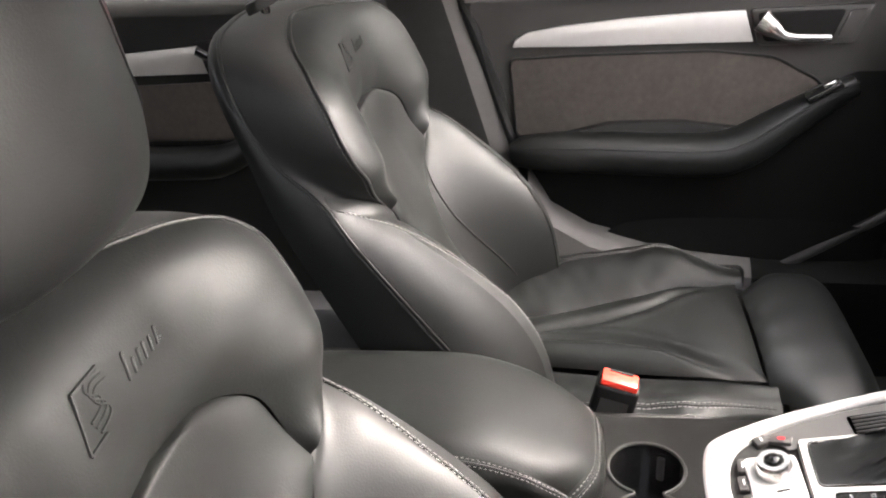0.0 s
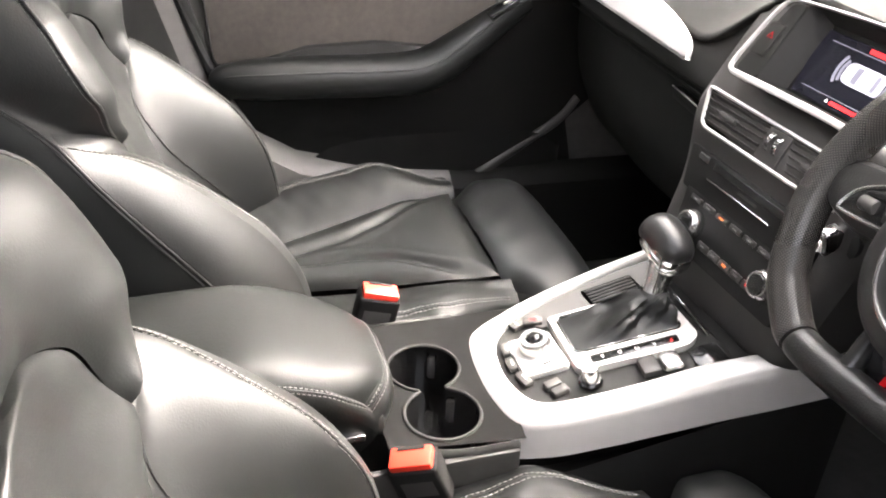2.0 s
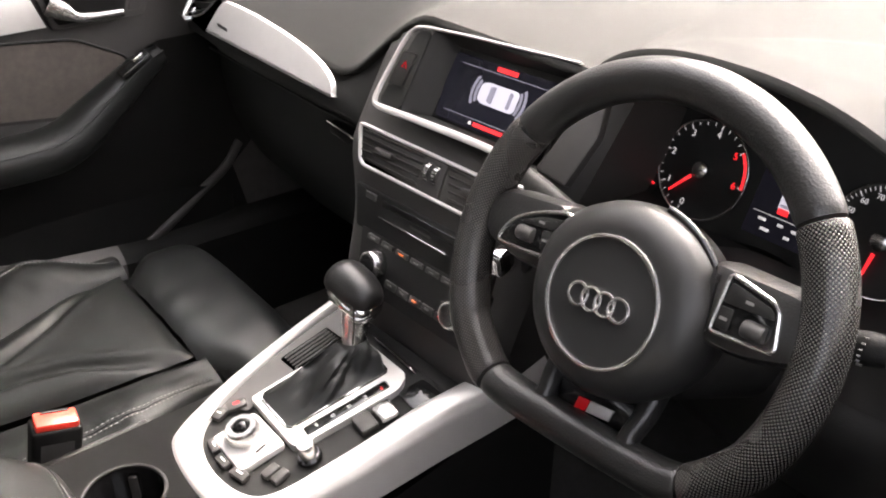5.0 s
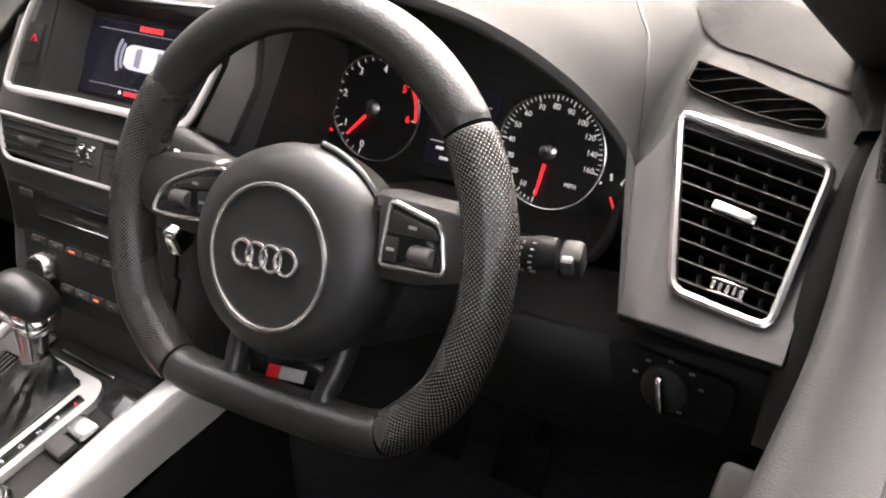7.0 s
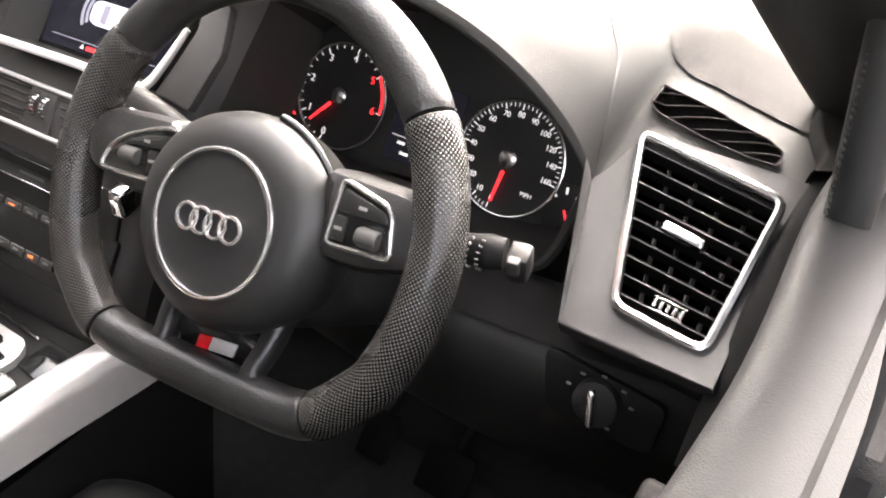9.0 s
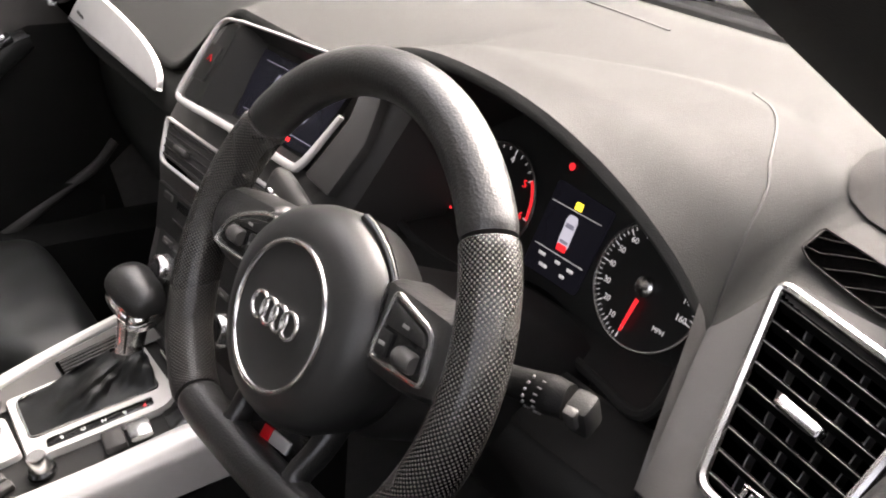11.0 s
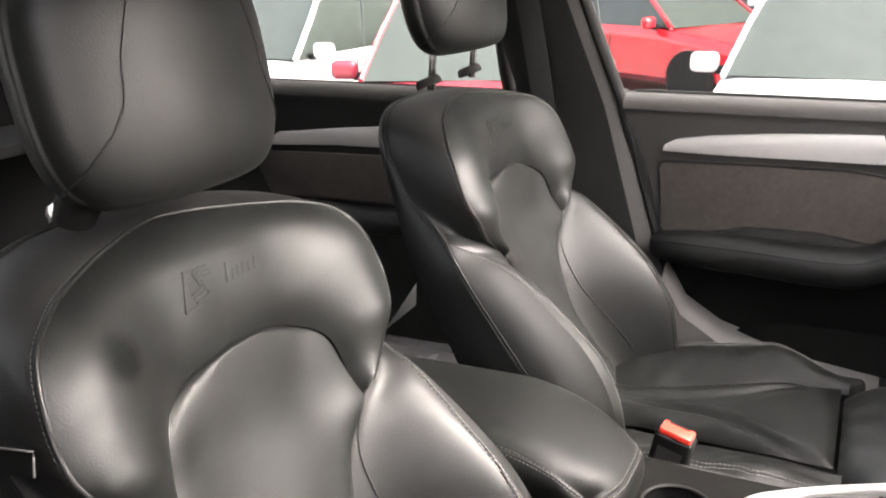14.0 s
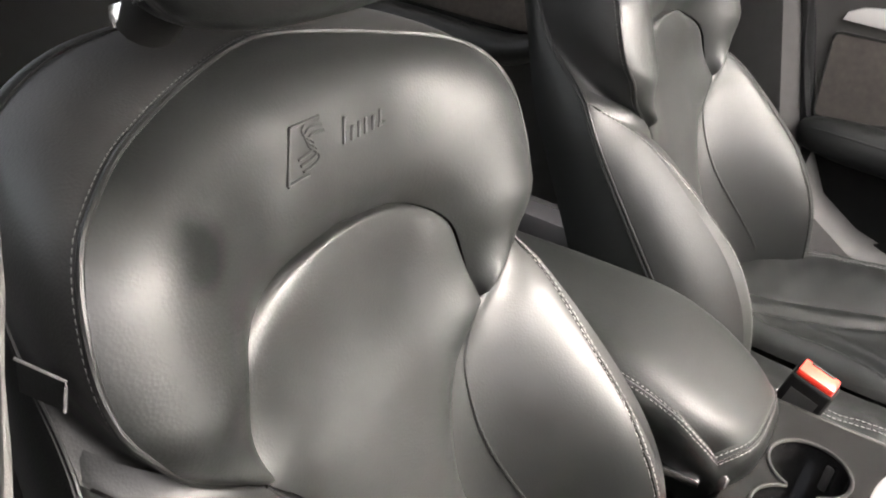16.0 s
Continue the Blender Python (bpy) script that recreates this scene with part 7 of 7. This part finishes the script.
def rear_door(s):
    X = lambda d: s * (0.742 - d)
    door = blank("rear_door", "closed rear car door with a satin strip and dark armrest", "car door", (s * 0.78, -1.2, 0.5), group="rear doors")
    def face(u, v):
        z = 0.52 + 0.61 * v
        y = -1.78 + 1.03 * u
        d = np.interp(z, [0.52, 0.80, 0.87, 1.0, 1.09, 1.13], [-0.024, -0.010, 0.0, -0.004, 0.006, -0.012])
        return (X(d), y, z)
    panel = part("door_panel", *sheet(face, 20, 40, flip=s > 0), DARK, door)
    part("top_roll", *sheet(lambda u, v: (X(0.006 + 0.028 * math.sin(math.pi * (0.15 + 0.6 * v)) - 0.062 * v), -1.78 + 1.03 * u, 1.085 + 0.042 * math.sin(math.pi * min(1, 0.1 + 0.55 * v))), 30, 12, flip=s > 0), DARK, panel)
    m = Matrix(((0, 0, -s, X(0.002)), (1, 0, 0, 0), (0, 1, 0, 0), (0, 0, 0, 1)))
    strip = [(-1.42, 0.973), (-1.365, 1.008), (-1.20, 1.026), (-1.02, 1.042), (-1.01, 0.990), (-1.2, 0.986)]
    part("trim_strip", *plate(strip, 0.006, 0.003, m), ALU, door, "matt aluminium strip")
    bez = rounded([(-1.035, 1.050), (-0.93, 1.055), (-0.95, 0.990), (-1.02, 0.988)], 0.008)
    hb = part("handle_bezel", *plate(bez, 0.010, 0.003, m), DARK, door)
    part("pull_lever", *tube(spline([(X(0.02), -1.03, 1.036), (X(0.026), -1.0, 1.022), (X(0.028), -0.965, 1.010)], 14), 0.006, 0.010, 10), CHROME, hb, "chrome pull lever")
    fieldr = rounded([(-1.45, 0.958), (-1.0, 0.974), (-0.92, 0.95), (-0.95, 0.862), (-1.40, 0.855)], 0.012)
    part("suede_insert", *plate(fieldr, 0.005, 0.003, m), SUEDE, door, "dark brown suede insert")
    run = spline([(-1.40, 0.80), (-1.30, 0.825), (-1.10, 0.826), (-1.0, 0.835), (-0.90, 0.89)], 30)
    part("armrest", *tube([(X(0.035), q[0], q[1]) for q in run], np.interp(range(30), [0, 4, 20, 29], [0.01, 0.036, 0.036, 0.018]), np.interp(range(30), [0, 4, 20, 29], [0.01, 0.030, 0.030, 0.018]), 14, power=0.8), LEATHER, door, "black padded armrest")
    ring_path = spline([(s * 0.765, -0.79, 1.13), (s * 0.66, -0.85, 1.535), (s * 0.635, -1.2, 1.54), (s * 0.63, -1.50, 1.50), (s * 0.765, -1.60, 1.12)], 50)
    part("window_frame", *tube(ring_path, 0.018, 0.020, 10), RUBBER, door)
    part("door_skin", *block((0.05, 1.0, 0.58), 0.02, 2, pose(s * 0.875, -1.27, 0.82)), PAINT_BODY, door)
    return door


rear_door(-1)
rear_door(1)

# ---- rear bench ----
bench = blank("rear_bench", "black leather rear bench with three headrests", "rear seat", (0, -1.35, 0.41))
def bench_seat(u, v):
    s = 2 * u - 1
    return (0.66 * s, -1.62 + 0.52 * v, 0.675 + 0.035 * v - 0.09 * max(0, (v - 0.8) / 0.2) ** 2 + 0.014 * math.cos(3 * math.pi * s) - 0.03 * abs(s) ** 8)
part("seat_cushion", *sheet(bench_seat, 48, 20), LEATHER, bench)
part("cushion_front", *sheet(lambda u, v: (0.66 * (2 * u - 1), -1.10 - 0.03 * v, 0.62 - 0.20 * v), 12, 4, flip=True), LEATHER, bench)
def bench_back(u, v):
    s = 2 * u - 1
    return (0.66 * s, -1.55 - 0.26 * v - 0.02 * abs(s) ** 6 + 0.012 * math.cos(3 * math.pi * s) - 0.05 * max(0, (v - 0.85) / 0.15) ** 2, 0.69 + 0.50 * v)
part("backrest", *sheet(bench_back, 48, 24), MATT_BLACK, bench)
for k in (-0.42, 0.0, 0.42):
    hr = part("headrest", *block((0.25, 0.11, 0.17 if k else 0.11), 0.045, 5, pose(k, -1.80, 1.285 if k else 1.25, -8)), LEATHER, bench)
    for q in (-0.06, 0.06):
        part("post", *tube([(k + q, -1.80, 1.17), (k + q, -1.805, 1.24)], 0.006, seg=10), CHROME, hr)

# ---- parked cars outside ----
def parked_car(label, m, paint, length=4.3, width=1.78, height=1.48, nose=0.30, group="parked cars"):
    """A plain hatchback: lofted body, glasshouse, four wheels, mirrors and lamps; its nose along +y."""
    car = tagged(new("parked_car"), label, "car", group)
    car.matrix_world = m
    L, W, H = length, width / 2, height
    belt = 0.60 * H
    def put(name, vf, mat, parent=None, lab="", sharp=40):
        v, f = vf
        me = raw(name, v, f)
        me.materials.append(mat)
        me.shade_smooth()
        me.set_sharp_from_angle(angle=radians(sharp))
        ob = new(name, me)
        ob.parent = parent or car
        if lab:
            tagged(ob, lab)
        return ob
    ys = np.linspace(-L / 2, L / 2, 41)
    def sec(y):
        t = (y + L / 2) / L
        topz = np.interp(t, [0, 0.03, 0.08, 0.62, 0.72, 0.95, 0.985, 1], [0.62 * belt, 0.86 * belt, belt, belt, 0.97 * belt, 0.80 * belt, 0.66 * belt, 0.45 * belt])
        w = np.interp(t, [0, 0.04, 0.12, 0.80, 0.95, 1], [0.72 * W, 0.90 * W, W, W, 0.88 * W, 0.66 * W])
        low = 0.22 + 0.06 * smooth(0.9, 1.0, t) + 0.08 * smooth(0.1, 0.0, t)
        return topz, w, low
    def body(u, v):
        y = ys[int(round(v * 40))]
        topz, w, low = sec(y)
        prof = [(0.0, low), (0.80, low), (0.96, low + 0.08), (1.0, 0.5 * (low + topz)), (0.985, topz - 0.10), (0.94, topz - 0.02), (0.80, topz), (0.0, topz + 0.015)]
        half = [(a * w, b) for a, b in prof]
        full = half + [(-a, b) for a, b in half[::-1][1:-1]]
        p = np.array(full)
        k = u * len(full)
        i = int(k) % len(full)
        t = k - int(k)
        q = p[i] * (1 - t) + p[(i + 1) % len(full)] * t
        return (q[0], y, q[1])
    bodyp = put("body", sheet(body, 56, 40, True), paint, sharp=50)
    ends = [body(i / 56, 0) for i in range(56)], [tuple(range(56))]
    put("tail", ends, paint, bodyp)
    put("nose", ([body(i / 56, 1) for i in range(56)], [tuple(range(56))]), paint, bodyp)
    # glasshouse: dark panes with painted pillars and roof
    gh = [(-0.45 * L, belt - 0.02, 0.93 * W), (0.235 * L, belt - 0.02, 0.92 * W)]
    top_ = [(-0.36 * L, H - 0.06, 0.70 * W), (0.055 * L, H - 0.04, 0.70 * W)]
    b0, b1 = Vector((gh[0][2], gh[0][0], gh[0][1])), Vector((gh[1][2], gh[1][0], gh[1][1]))
    t0, t1 = Vector((top_[0][2], top_[0][0], top_[0][1])), Vector((top_[1][2], top_[1][0], top_[1][1]))
    mir = lambda q: Vector((-q.x, q.y, q.z))
    def quad(a, b, c, d, n=8):
        return sheet(lambda u, v: a.lerp(b, u).lerp(d.lerp(c, u), v), n, n)
    roofp = put("roof", sheet(lambda u, v: (0.72 * W * (2 * u - 1), top_[0][0] + (top_[1][0] - top_[0][0]) * v, H - 0.05 + 0.05 * math.sin(math.pi * v) * 1 - 0.03 * (2 * u - 1) ** 4), 14, 14), paint, bodyp)
    put("windscreen", quad(mir(b1), b1, t1, mir(t1)), TINT, bodyp, "dark windscreen")
    put("rear_window", quad(b0, mir(b0), mir(t0), t0), TINT, bodyp, "dark rear window")
    for s in (1, -1):
        f = (lambda q: q) if s > 0 else mir
        sd = f(b0), f(b1), f(t1), f(t0)
        put("side_glass", quad(*sd), TINT, bodyp, "dark side windows")
        for k in (0.0, 0.26, 0.60, 1.0):
            lo, hi = f(b0).lerp(f(b1), k), f(t0).lerp(f(t1), k)
            put("pillar", tube([lo, lo.lerp(hi, 0.5) + Vector((0.01 * s, 0, 0)), hi], 0.035 if k in (0, 1) else 0.022, 0.02, 8, up=(1, 0, 0)), paint if k in (0, 1) else TINT, bodyp)
        put("mirror", block((0.20, 0.10, 0.14), 0.045, 4, pose(s * (W + 0.09), 0.185 * L, belt + 0.04)), paint, bodyp, "painted door mirror")
        put("mirror_foot", block((0.10, 0.05, 0.06), 0.015, 2, pose(s * (W - 0.02), 0.185 * L, belt - 0.01)), RUBBER, bodyp)
        put("headlamp", block((0.34, 0.26, 0.13), 0.05, 4, pose(s * 0.66 * W, 0.455 * L, 0.62 * belt + 0.06, 0, 0, -s * 24)), LAMP, bodyp, "clear headlamp")
        put("tail_lamp", block((0.14, 0.22, 0.20), 0.04, 3, pose(s * 0.80 * W, -0.475 * L, 0.85 * belt)), RED, bodyp, "red tail lamp")
        put("door_line", tube([(s * (W * 0.992 + 0.004), 0.02 * L, 0.34), (s * (W * 0.996 + 0.003), 0.02 * L, belt - 0.1)], 0.005, seg=6), RUBBER, bodyp)
        put("door_handle", block((0.02, 0.16, 0.028), 0.008, 2, pose(s * (W * 0.99 + 0.008), -0.06 * L, belt - 0.12)), paint, bodyp)
        for y in (-0.30 * L, 0.31 * L):
            wh = put("wheel", lathe([(0.20, -0.10), (0.31, -0.10), (0.325, -0.07), (0.325, 0.07), (0.31, 0.10), (0.20, 0.105)], 40, pose(s * (W - 0.10), y, 0.325, 0, 90, 0)), RUBBER, car, "black tyre")
            put("wheel_rim", lathe([(0.215, 0.09), (0.20, 0.10), (0.17, 0.085), (0.05, 0.095), (0.0, 0.095)], 30, pose(s * (W - 0.10), y, 0.325, 0, 90 * s, 0)), PAINT_SILVER, wh, "alloy rim")
    put("grille", block((0.8 * W, 0.05, 0.16), 0.02, 2, pose(0, 0.493 * L, 0.46 * belt + 0.08)), GLOSS, bodyp)
    return car


parked_car("white hatchback parked beside a dark red one", pose(-6.55, -5.45, -0.30, 0, 0, -90), PAINT_WHITE, height=1.50)
parked_car("dark red hatchback parked nose on beside the passenger side", pose(-5.85, -3.05, -0.30, 0, 0, -70), PAINT_MAROON, height=1.46, width=1.72)
parked_car("bright red car parked at an angle behind the row", pose(-11.0, -2.75, -0.30, 0, 0, -30), PAINT_RED)
parked_car("white car parked nose on beside the passenger door", pose(-6.3, -0.20, -0.30, 0, 0, -90), PAINT_WHITE, height=1.55)
parked_car("white car parked nose on further along the row", pose(-6.6, 2.35, -0.30, 0, 0, -92), PAINT_WHITE, height=1.50)
parked_car("silver car in the far row", pose(-15.5, -4.6, -0.30, 0, 0, -90), PAINT_SILVER)
parked_car("white car in the far row", pose(-15.5, -1.0, -0.30, 0, 0, -90), PAINT_WHITE)
parked_car("silver car in the far row", pose(-15.0, -9.0, -0.30, 0, 0, -90), PAINT_SILVER)
